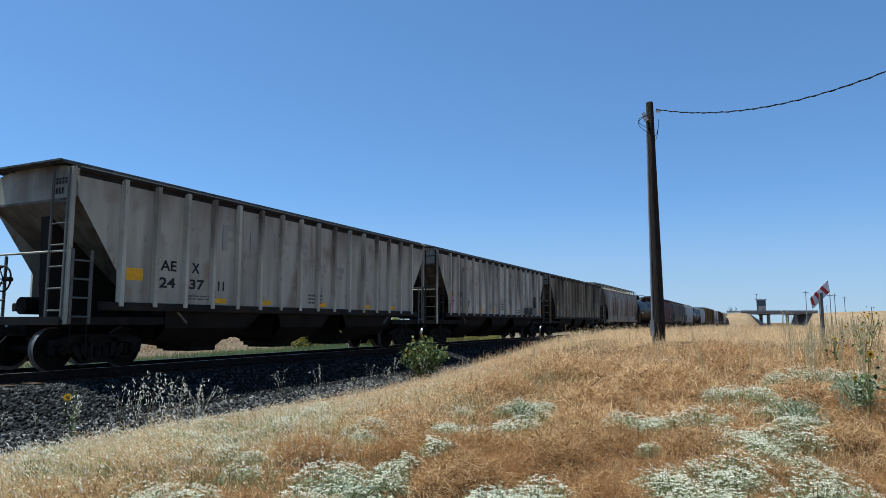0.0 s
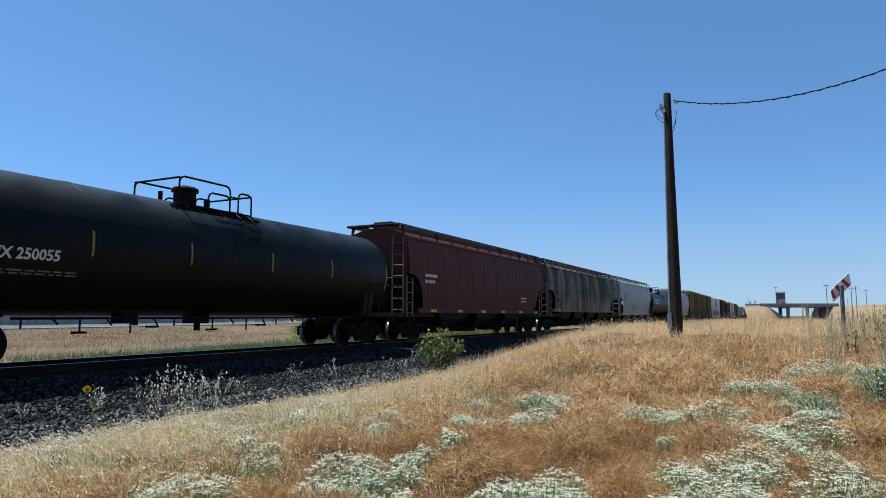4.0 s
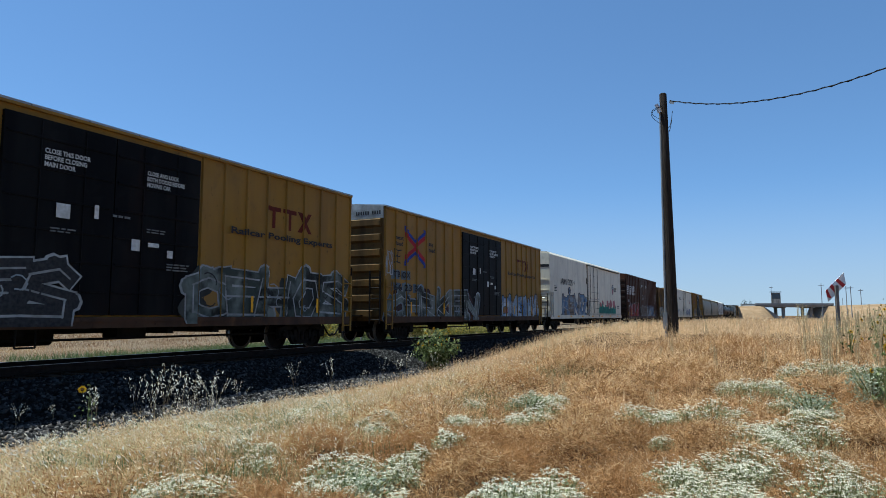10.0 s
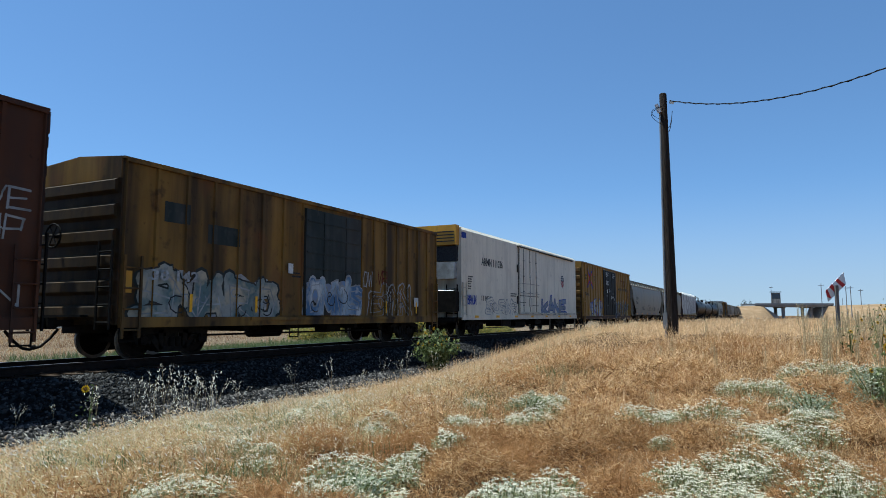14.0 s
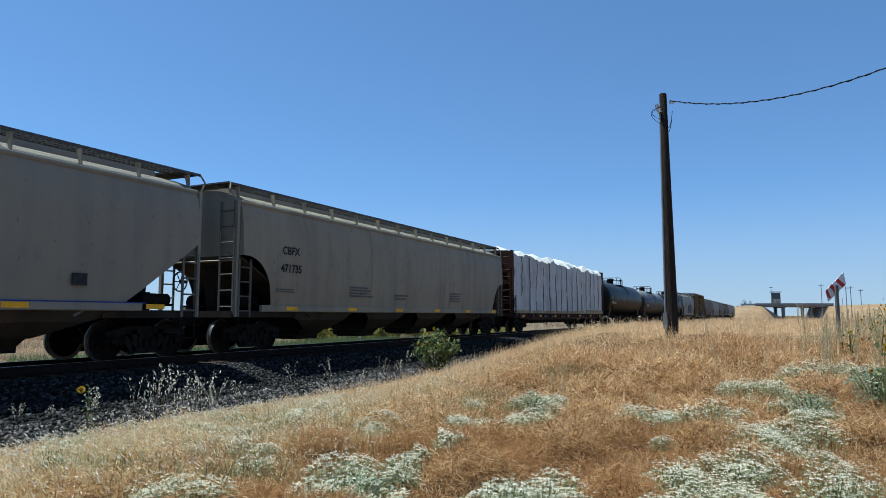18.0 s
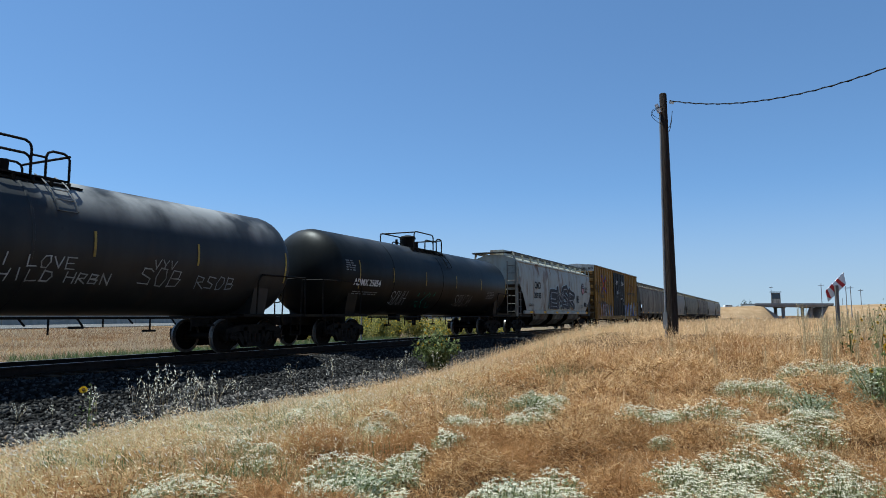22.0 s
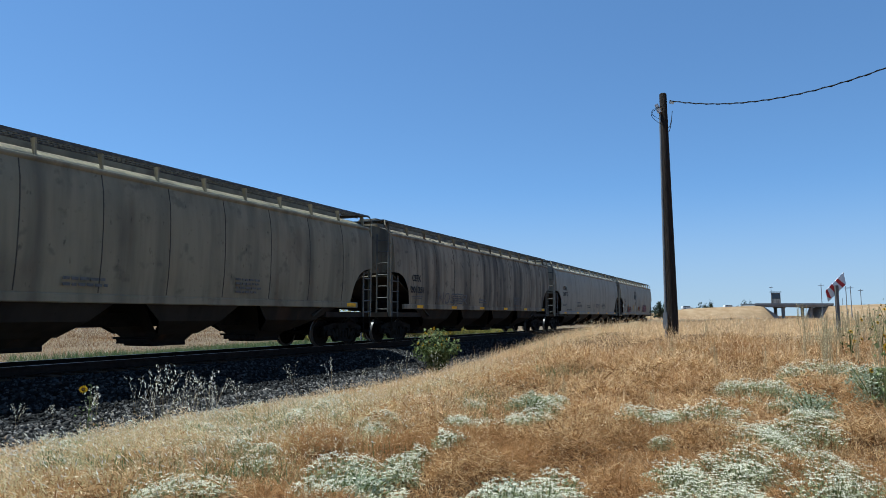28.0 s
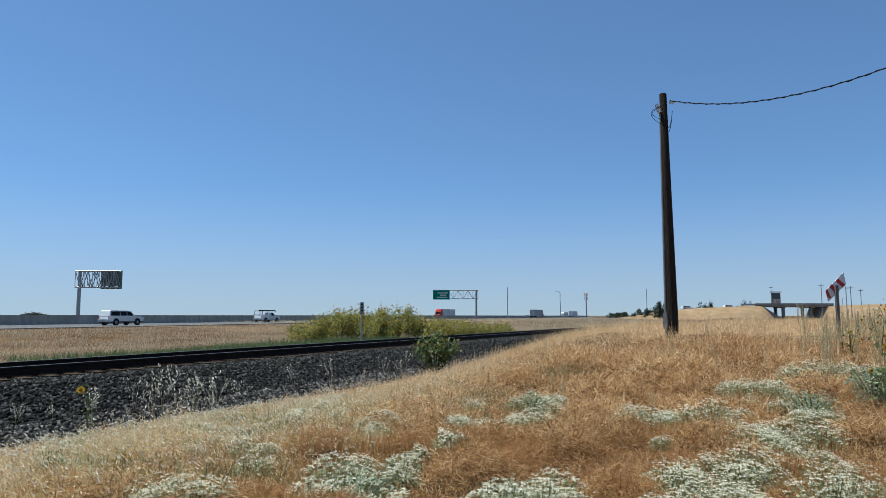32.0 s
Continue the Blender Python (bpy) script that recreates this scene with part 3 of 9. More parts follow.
def hopper(c):
    """A covered hopper: swelling shell on a side sill, slope sheets, bays with gates, roof walk, hatches, ladders, running gear."""
    car = tagged(new("covered_hopper"), c["label"], "hopper car", "cars of the freight train")
    half, mat = c["length"] / 2, c["mat"]
    dark = c.get("under", M_UNDERSHADE if c.get("ribbed") else M_UNDER)
    top = c.get("top", 4.2)
    ribbed = c.get("ribbed", False)
    lift = top - 4.2
    e = half - .1
    floor_z = 1.5 if ribbed else c.get("floor", 1.34)
    reach, knee = (1.05, 3.75) if ribbed else (1.25, 2.7) if c.get("round", True) else (c.get("reach", 2.0), 2.85)

    def cut(d):
        """Lower edge of the side, d metres from its end."""
        if d >= reach + (.003 if ribbed else 0):
            return floor_z
        k = min(1.0, d / reach)
        if c.get("round", True) and not ribbed:
            return floor_z + (knee - floor_z) * (1 - k ** 2.6) ** 0.6
        if ribbed:
            return 2.2 + (knee - 2.2) * (1 - k)
        return floor_z + (knee - floor_z) * (1 - k)

    def wall_y(z):
        return 1.48 if ribbed else side_y(z - lift * .5)

    xs = sorted(set([-e + d for d in np.linspace(0, reach, 12)] + [e - d for d in np.linspace(0, reach, 12)] + [-e + reach - .002, e - reach + .002] + list(np.linspace(-e + reach, e - reach, 9)) + [-e + reach + .004, e - reach - .004]))
    shell = Mb()
    rows = []
    for x in xs:
        zb = cut(min(x + e, e - x))
        zs = [zb + (top - zb) * k / 7 for k in range(8)]
        near = [(x, -wall_y(z), z) for z in zs]
        roof = [(x, y, top + k * (.45 if ribbed else 1)) for y, k in ((-1.1, .2), (-.6, .36), (0, .42), (.6, .36), (1.1, .2))]
        rows.append(near + roof + [(x, -p[1], p[2]) for p in reversed(near)])
    n = len(rows[0])
    shell.add([p for r in rows for p in r], [(i * n + j, (i + 1) * n + j, (i + 1) * n + j + 1, i * n + j + 1) for i in range(len(rows) - 1) for j in range(n - 1)]
              + [tuple(range(n)), tuple(range((len(rows) - 1) * n, len(rows) * n))])
    part("shell", shell, mat, car, flat=False)
    # eave: a rolled edge along the top of the side
    for s in (-1, 1):
        y = s * (wall_y(top) + .03)
        roll = [(y - s * .12, top + .06), (y - s * .03, top + .055), (y + s * .02, top + .025), (y + s * .03, top - .02), (y + s * .005, top - .07), (y - s * .03, top - .09), (y - s * .02, top - .16), (y - s * .12, top - .2)]
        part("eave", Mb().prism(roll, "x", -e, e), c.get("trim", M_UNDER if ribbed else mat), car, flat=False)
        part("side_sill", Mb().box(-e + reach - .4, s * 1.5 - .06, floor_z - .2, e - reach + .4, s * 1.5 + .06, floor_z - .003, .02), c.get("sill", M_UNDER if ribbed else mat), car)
        part("end_sill", Mb().box(s * (half - 2.6), -1.42, .98, s * (half + .12), 1.42, 1.16), c.get("end", dark), car)
        part("center_sill", Mb().box(s * (half - 3.2), -.3, .75, s * (half + .1), .3, .98), M_STEEL, car)
        part("slope_sheet", Mb().prism([(s * e, knee), (s * e, knee - .05), (s * (e - 3.2), 1.0), (s * (e - 3.2), 1.06)], "y", -1.46, 1.46), P_SLOPE if ribbed else c.get("slope", M_BAY), car)
        part("bolster_web", Mb().prism([(s * (half - .5), 1.16), (s * (half - .45), 1.9), (s * (half - .4), knee - .2), (s * (e - 3.15), 1.05), (s * (half - 3.0), .98)], "y", -.16, .16), dark, car)
        for y in (-1.44, 1.44):
            part("corner_post", Mb().box(s * (half - .04), y - .05, 1.0, s * (half + .05), y + .05, top + .02), c.get("trim", mat), car)
        part("end_rail", Mb().cyl((s * (half + .06), -1.44, 2.55), (s * (half + .06), 1.44, 2.55), .025, n=6), c.get("trim", mat), car)
        end_ladder(car, s * (half + .07), -1.4 if s < 0 else .85, -.9 if s < 0 else 1.4, 1.1, top, c.get("ladder", M_UNDER if ribbed else M_LADDER), 7)
        for y in (-1.5, 1.5):
            ladder(car, s * half - s * .05, s * half - s * .5, y, 1.0, 2.6, c.get("ladder", M_UNDER if ribbed else M_LADDER), 4)
            part("step", Mb().tube([(s * (half - .08), y, 1.0), (s * (half - .08), y, .48), (s * (half - .46), y, .48), (s * (half - .46), y, 1.0)], .02, 6), M_STEEL, car)
        if not ribbed:
            part("brake_gear", Mb().box(s * (half - 1.5), -.62, 1.16, s * (half - .7), -.16, 1.62, .03).cyl((s * (half - 1.3), -.95, 1.42), (s * (half - .5), -.95, 1.42), .16, n=12).cyl((s * (half - .45), -1.1, 1.3), (s * (half - .45), 1.1, 1.3), .03, n=6), M_STEEL, car, flat=False)
    brake_wheel(car, -half - .12, .55, 2.0, M_STEEL)
    part("air_tank", Mb().cyl((-half + .35, .6, 1.42), (-half + 1.4, .6, 1.42), .2, n=14), M_STEEL, car, flat=False)
    # roof: hatches and the walk on posts
    ridge = min(.74, c.get("walk", .46) + .3)
    part("hatch_trough", Mb().prism([(-.5, top + (.12 if ribbed else .34)), (.5, top + (.12 if ribbed else .34)), (.42, top + ridge), (-.42, top + ridge)], "x", -e + .5, e - .5), c.get("trim", mat), car)
    k = max(4, round(2 * e / 1.55))
    for s in (-1, 1):
        yw = s * 1.02
        wh = c.get("walk", .46)
        deck = Mb().box(-e - .25, yw - .26, top + wh, e + .25, yw - .24, top + wh + .07).box(-e - .25, yw + .24, top + wh, e + .25, yw + .26, top + wh + .07)
        for j in range(2):
            deck.box(-e - .25, yw - .1 + .18 * j, top + wh + .02, e + .25, yw - .08 + .18 * j, top + wh + .05)
        for x in np.arange(-e - .2, e + .2, .13):
            deck.box(x, yw - .24, top + wh + .015, x + .028, yw + .24, top + wh + .05)
        part("roof_walk", deck, M_WALK, car, "steel grating roof walk on short posts")
        post = Mb().prism([(yw + s * .24, top + wh), (yw + s * .27, top + .05), (yw + s * .21, top + .05), (yw + s * .08, top + wh)], "x", -.02, .02).mesh("walk_post", c.get("trim", mat))
        for i in range(k + 1):
            part("walk_post", post, None, car, at=pose(-e + .1 + (2 * e - .2) * i / k, 0, 0))
    for s in (-1, 1):
        part("end_walk", Mb().box(s * (e - .35), -1.25, top + wh + .04, s * (e + .3), 1.25, top + wh + .08), M_WALK, car)
        if not ribbed:
            part("roof_grab", Mb().tube([(s * (e + .25), -1.28, top + wh + .04), (s * (e + .34), -1.36, top + .3), (s * (half + .02), -1.44, top - .02)], .025, 6), c.get("trim", mat), car)
    # bays and gates
    nb = c.get("bays", 4)
    end = 3.0 if nb == 3 else 2.2
    a, b = -e + end, e - end
    for i in range(nb):
        x0, x1 = a + (b - a) * i / nb - (.5 if i == 0 else 0), a + (b - a) * (i + 1) / nb + (.5 if i == nb - 1 else 0)
        w, xm = (b - a) / nb, max(4.3 - e, min(e - 4.3, a + (b - a) * (i + .5) / nb))
        zt, zm, zl = floor_z - .1, .6, .36
        g0, g1 = x0 + (.3 if i else 0), x1 - (.3 if i < nb - 1 else 0)
        if c.get("deep"):
            zm, g0, g1 = .5, g0 + .15 * (i > 0), g1 - .15 * (i < nb - 1)
        # slope sheets right across the car, and a plate on each side that follows them
        lw, rw = (-(g0 + .25 - xm) / w, .16) if ribbed and i == 0 else (.16, (g1 - .25 - xm) / w) if ribbed and i == nb - 1 else (.3, .3) if c.get("deep") else (.25, .25) if ribbed else (.16, .16)
        xa, xb = xm - lw * w, xm + rw * w
        trough = Mb().add([(g0, -1.4, floor_z), (g1, -1.4, floor_z), (g1, 1.4, floor_z), (g0, 1.4, floor_z),
                           (xa, -.76, zm), (xb, -.76, zm), (xb, .76, zm), (xa, .76, zm),
                           (xm - .13 * w, -.5, zl), (xm + .13 * w, -.5, zl), (xm + .13 * w, .5, zl), (xm - .13 * w, .5, zl)],
                          [(1, 2, 6, 5), (3, 0, 4, 7), (4, 5, 9, 8), (5, 6, 10, 9), (6, 7, 11, 10), (7, 4, 8, 11), (8, 9, 10, 11)])
        # troughs darker than their plates: the shade between bays is in the colour
        part("hopper_bay", trough, M_UNDERSHADE if ribbed else M_UNDER, car)
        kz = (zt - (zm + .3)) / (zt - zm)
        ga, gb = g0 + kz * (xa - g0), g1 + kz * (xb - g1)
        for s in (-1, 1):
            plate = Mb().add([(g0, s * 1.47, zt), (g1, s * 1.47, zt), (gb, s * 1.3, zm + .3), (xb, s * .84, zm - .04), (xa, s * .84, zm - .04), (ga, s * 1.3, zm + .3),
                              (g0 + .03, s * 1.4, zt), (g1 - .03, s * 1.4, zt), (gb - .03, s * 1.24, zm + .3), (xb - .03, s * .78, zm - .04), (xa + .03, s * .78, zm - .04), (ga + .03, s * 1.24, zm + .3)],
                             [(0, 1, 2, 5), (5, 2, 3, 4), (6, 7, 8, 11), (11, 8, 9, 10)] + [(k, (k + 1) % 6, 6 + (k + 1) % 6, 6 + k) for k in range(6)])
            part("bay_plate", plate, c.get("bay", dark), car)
        gate = Mb().box(xm - .14 * w, -.5, .26, xm + .14 * w, .5, .4).box(xm - .2 * w, -.5, .32, xm - .14 * w, .5, .44).cyl((xm - .18 * w, -.7, .46), (xm - .18 * w, .7, .46), .03, n=8)
        part("outlet_gate", gate, M_STEEL, car)
    # belly in the same dark colour, shade included
    part("belly_plate", Mb().box(a - .4, -1.44, floor_z - .03, b + .4, 1.44, floor_z - .006), M_UNDERSHADE if ribbed else M_UNDER, car)
    part("center_beam", Mb().box(-e + 3, -.3, .76, e - 3, .3, 1.1), M_STEEL, car)
    # seams or ribs on the sides
    if ribbed:
        k = 16
        for i in range(k):
            x = -half + 1.24 + (2 * half - 2.48) * i / (k - 1)
            if c.get("flat_strips"):
                if i in (0, 3, 5, 8, 11, 13):
                    part("reflector", Mb().box(x + .16, -1.488, floor_z + (.52 if i == 0 else .05), x + (.62 if i == 0 else .56), -1.482, floor_z + (.8 if i == 0 else .18)), M_YELLOWMARK, car, "flat yellow reflective strip")
            elif i in (0, 4, 6, 9, 12, 15):
                part("reflector", Mb().box(x - .05, -1.606, floor_z + .05, x + .05, -1.6, floor_z + (.95 if i == 0 else .4)), M_YELLOWMARK, car, "upright yellow reflective strip")
            for s in (-1, 1):
                part("rib", Mb().prism([(x - .07, s * 1.482), (x + .07, s * 1.482), (x + .05, s * 1.6), (x - .05, s * 1.6)], "z", floor_z - .1, top - .05), c.get("post", mat), car)
    else:
        k = c.get("seams", 11)
        for i in range(1, k):
            x = -e + 2 * e * i / k
            zb = cut(min(x + e, e - x)) + .02
            zs = [zb + (top - .08 - zb) * j / 7 for j in range(8)]
            for s in (-1, 1):
                seam = Mb()
                for za, zb2 in zip(zs, zs[1:]):
                    seam.add([(x - .014, s * (wall_y(za) + .004), za), (x + .014, s * (wall_y(za) + .004), za), (x + .014, s * (wall_y(zb2) + .004), zb2), (x - .014, s * (wall_y(zb2) + .004), zb2),
                              (x, s * (wall_y(za) + .014), za), (x, s * (wall_y(zb2) + .014), zb2)], [(0, 4, 5, 3), (4, 1, 2, 5)])
                part("weld_seam", seam, c.get("seammat", mat), car)
    running_gear(car, half, 1.12)
    yl = (-1.495 if ribbed else -1.62) + .01
    for word, dx, z, high, *wide in c.get("marks", ()):
        lettering(car, word, -half + dx, yl, z, high, c.get("ink", M_INK), *wide)
    if "prints" in c:
        for i, (dx, z, w, h, r) in enumerate(c["prints"]):
            bars(car, -half + dx, z, w, h, r, yl, c.get("ink", M_FAINT), i + int(half * 100))
    for dx, z, h in c.get("ghost", ()):
        x = -half + dx
        part("ghost_letter", Mb().box(x, yl - .016, z, x + .2, yl - .012, z + h).box(x + .2, yl - .016, z + h - .16, x + .6, yl - .012, z + h).box(x + .2, yl - .016, z + .36 * h, x + .5, yl - .012, z + .36 * h + .12), M_GHOST, car, "faded remains of large lettering")
    if c.get("ghost"):
        m = Mb()
        for i in range(6):
            m.box(-e - .008, -1.2 + .1 * i, 4.06, -e - .002, -1.14 + .1 * i, 4.2)
            if i > 1:
                m.box(-e - .008, -1.2 + .1 * i, 3.84, -e - .002, -1.14 + .1 * i, 3.98)
        part("small_print", m, M_INK, car)
    if not ribbed:
        reflectors(car, half, -1.565, floor_z - .155, c.get("yellow", 6), M_YELLOWMARK, .52, .115)
    return car


def boxcar(c):
    """A high boxcar: ribbed sides, plug doors, corrugated ends, peaked roof, ladders, underframe."""
    car = tagged(new("boxcar"), c["label"], "boxcar", "cars of the freight train")
    half, mat, top = c["length"] / 2, c["mat"], c.get("top", 5.28)
    lo, w = .82, 1.52
    d0, d1 = c.get("doors", (-.132, .137))
    d0, d1 = d0 * 2 * half, d1 * 2 * half
    part("body", Mb().box(-half + .06, -w, lo, half - .06, w, top - .1), mat, car)
    roof = Mb()
    k = 15
    for i in range(k):
        x0, x1 = -half + 2 * half * i / k, -half + 2 * half * (i + 1) / k - .03
        roof.prism([(-w - .07, top - .1), (w + .07, top - .1), (w + .07, top - .05), (0, top + .09), (-w - .07, top - .05)], "x", x0, x1)
        roof.prism([(-w - .05, top - .05), (0, top + .12), (w + .05, top - .05), (0, top + .05)], "x", x1 - .06, x1 + .03)
    part("roof", roof, c.get("roof", M_GALV), car)
    ribs = []
    nl = c.get("ribs", 8)
    for a, b in ((-half + .06, d0), (d1, half - .06)):
        for i in range(nl + 1):
            x = a + (b - a) * i / nl
            ribs.append((max(a, x - .06), min(b, x + .06), .055))
    for a, b, d in ribs:
        for s in (-1, 1):
            part("side_post", Mb().prism([(a, s * w), (b, s * w), (b - .02, s * (w + d)), (a + .02, s * (w + d))], "z", lo + .22, top - .14), mat, car)
    for s in (-1, 1):
        y0, y1 = sorted((s * w, s * (w + .08)))
        part("side_sill", Mb().box(-half + .06, y0, lo - .06, half - .06, y1, lo + .18), c.get("low", c.get("sill", mat)), car)
        part("top_chord", Mb().box(-half + .06, y0, top - .16, half - .06, y1, top - .1), c.get("sill", mat), car)
        # doors with rods and a track above and below
        dm = c.get("door", M_BLACK)
        nd = c.get("ndoors", 2)
        for i in range(nd):
            a, b = d0 + .08 + (d1 - d0 - .16) * i / nd, d0 + .08 + (d1 - d0 - .16) * (i + 1) / nd - .03
            door = part("door", Mb().box(a, min(s * w, s * (w + .09)), lo + .22, b, max(s * w, s * (w + .09)), top - .3), dm, car)
            for zz in np.linspace(lo + .7, top - .7, 6):
                part("door_rib", Mb().box(a + .05, min(s * (w + .09), s * (w + .115)), zz, b - .05, max(s * (w + .09), s * (w + .115)), zz + .05), dm, door)
            for xx in (a + .3 * (b - a), a + .7 * (b - a)):
                part("lock_rod", Mb().cyl((xx, s * (w + .1), lo + .25), (xx, s * (w + .1), top - .35), .017, n=6), dm, door)
        part("door_track", Mb().box(d0 - 1.6 if s < 0 else d0, y0, lo + .1, d1 + 1.6, s * (w + .13) if s > 0 else y1, lo + .16) if s > 0 else Mb().box(d0 - 2.3, -w - .12, lo + .08, d1 + 2.3, -w, lo + .17), c.get("low", c.get("sill", mat)), car)
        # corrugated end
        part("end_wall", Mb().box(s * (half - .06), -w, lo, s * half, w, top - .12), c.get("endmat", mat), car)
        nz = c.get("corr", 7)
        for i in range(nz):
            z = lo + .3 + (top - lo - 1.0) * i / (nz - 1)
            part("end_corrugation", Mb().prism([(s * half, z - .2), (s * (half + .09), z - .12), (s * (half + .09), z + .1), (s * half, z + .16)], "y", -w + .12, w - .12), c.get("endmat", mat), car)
        part("end_cap", Mb().prism([(-w, top - .55), (w, top - .55), (w, top - .09), (0, top + .05), (-w, top - .09)], "x", s * half, s * (half + .03)), c.get("cap", mat), car)
        if c.get("cap") and s < 0:
            m = Mb()
            for i in range(11):
                if i != 4:
                    m.box(-half - .036, -w + .12 + .105 * i, top - .4, -half - .03, -w + .18 + .105 * i, top - .26)
            part("small_print", m, M_INK, car)
        end_ladder(car, s * (half + .13), -w + .05, -w + .5, lo - .1, 2.7, M_STEEL, 5)
        ladder(car, s * (half - .1), s * (half - .55), -w - .09, lo - .3, 2.4, c.get("sill", mat), 4)
        part("end_platform", Mb().box(s * half, -.7, 1.0, s * (half + .28), .7, 1.05), M_STEEL, car)
        part("step", Mb().tube([(s * (half - .1), -w, lo), (s * (half - .1), -w, .45), (s * (half - .5), -w, .45), (s * (half - .5), -w, lo)], .02, 6), M_STEEL, car)
    part("center_sill", Mb().box(-half, -.32, .62, half, .32, .82), M_STEEL, car)
    part("air_tank", Mb().cyl((-1.2, .7, .55), (.2, .7, .55), .22, n=12), M_STEEL, car)
    part("valve_box", Mb().box(.8, -.9, .5, 1.6, -.4, .8, .03), M_STEEL, car)
    part("brake_rod", Mb().tube([(-half + 2.8, -.9, .52), (half - 2.8, -.9, .5)], .03, 5), M_STEEL, car)
    for x in (-3.6, -1.8, 1.9, 3.4):
        part("cross_bearer", Mb().box(x, -1.3, .6, x + .18, 1.3, .8), M_STEEL, car)
    part("grab_step", Mb().tube([(-1.9, -w, lo), (-1.9, -w, .4), (-1.5, -w, .4), (-1.5, -w, lo)], .02, 6), M_STEEL, car)
    if c.get("brake", True):
        brake_wheel(car, -half - .22, .5, 2.9, M_STEEL)
    running_gear(car, half, 2.0)
    y = -w - .004
    for word, dx, z, high, wide, *mm in c.get("marks", ()):
        on_door = d0 < -half + dx < d1
        lettering(car, word, -half + dx, y - (.12 if on_door else .058), z, high, mm[0] if mm else M_INK, wide)
    for dx, z, ww, h, mat2 in c.get("patches", ()):
        m = Mb()
        lay(m, [(-half + dx, z), (-half + dx + ww, z), (-half + dx + ww, z + h), (-half + dx, z + h)], y - .003, ribs + [(d0 + .08, d1 - .08, .12)])
        part("paint_patch", m, mat2, car)
    for word, a, b, z0, z1, mat2 in c.get("tags", ()):
        m, rnd = Mb(), random.Random(len(word) + int(10 * a))
        for i, g in enumerate(word):
            strokes(m, g, -half + a + (b - a) * i / len(word), z0, (b - a) / len(word) * .8, z1 - z0, .045, y - .01, rnd, ribs + [(d0 + .08, d1 - .08, .12)])
        part("graffiti", m, mat2, car)
    for i, (dx, z, ww, h, r) in enumerate(c.get("prints", ())):
        bars(car, -half + dx, z, ww, h, r, y - (.12 if d0 < -half + dx < d1 else 0), M_GREYPRINT if d0 < -half + dx < d1 else c.get("ink", M_INK), i + int(top * 100))
    for dx, z, ww, h in c.get("plates", ()):
        up = .125 if d0 < -half + dx < d1 else .07
        part("placard", Mb().box(-half + dx, y - up - .005, z, -half + dx + ww, y - up, z + h), M_WHITEPAINT, car)
    for dx in np.linspace(2.0, 2 * half - 2.0, 6):
        part("reflector", Mb().box(-half + dx, -w - .087, lo + .3, -half + dx + .09, -w - .081, lo + .75), M_YELLOWMARK, car, "small yellow reflective strip")
    all_ribs = ribs + [(d0 + .08, d1 - .08, .12)]
    for i, g in enumerate(c.get("art", ())):
        word, a, b, z0, z1, fill, edge, cloud = g
        graffiti(car, word, -half + a, -half + b, z0, z1, fill, edge, y, 17 * i + int(half * 31) + len(word), all_ribs, cloud=cloud)
    if c.get("cross"):
        # a big cross: each arm a red stripe with a blue one along its outer side, ending in a small arrow
        cx, cz = -half + c["cross"], c.get("crossz", 3.8)
        for col, inner, outer, up in ((M_RED, -.2, .0, .008), (M_BLUE, .0, .17, .011)):
            m = Mb()
            for sx in (-1, 1):
                for sz in (-1, 1):
                    ends = [(cx + sx * u, cz + sz * v) for u, v in ((-.04, inner + .16), (-.04, outer + .12), (.84, .57 + outer), (.84, .57 + inner))]
                    lay(m, ends, y - up - (.002 if sx > 0 else 0), all_ribs)
                    if col is M_BLUE:
                        lay(m, [(cx + sx * .7, cz + sz * .8), (cx + sx * .9, cz + sz * .8), (cx + sx * .9, cz + sz * .6)], y - up - .003, all_ribs)
            part("emblem", m, col, car, "angular cross emblem")
        m = Mb()
        x0, z0 = -half + 14.5, c.get("crossz", 3.8) - .2
        for px, pz, pw, ph in ((0, .5, .62, .13), (.24, 0, .14, .55), (.72, .5, .62, .13), (.96, 0, .14, .55)):
            lay(m, [(x0 + px, z0 + pz), (x0 + px + pw, z0 + pz), (x0 + px + pw, z0 + pz + ph), (x0 + px, z0 + pz + ph)], y - .006, all_ribs)
        for a, b in ((0, 1), (1, 0)):
            lay(m, [(x0 + 1.4, z0 + .63 * a), (x0 + 1.62, z0 + .63 * a), (x0 + 2.1, z0 + .63 * b), (x0 + 1.93, z0 + .63 * b)], y - .006 - .002 * a, all_ribs)
        part("emblem", m, M_MARKRED, car, "faded red owner's emblem")
        lettering(car, c.get("motto", "RAILCAR POOLING EXPERTS"), -half + 13.05, y - .058, c.get("crossz", 3.8) - .6, .24, M_INK, 4.6)
    if c.get("stripes"):
        m = Mb()
        x0, z0 = -half + .25, 3.2
        for i in range(5):
            lay(m, [(x0, z0 + .19 * i), (x0 + 2.1, z0 + .19 * i), (x0 + 2.16, z0 + .19 * i + .13), (x0, z0 + .19 * i + .13)], y - .006, all_ribs)
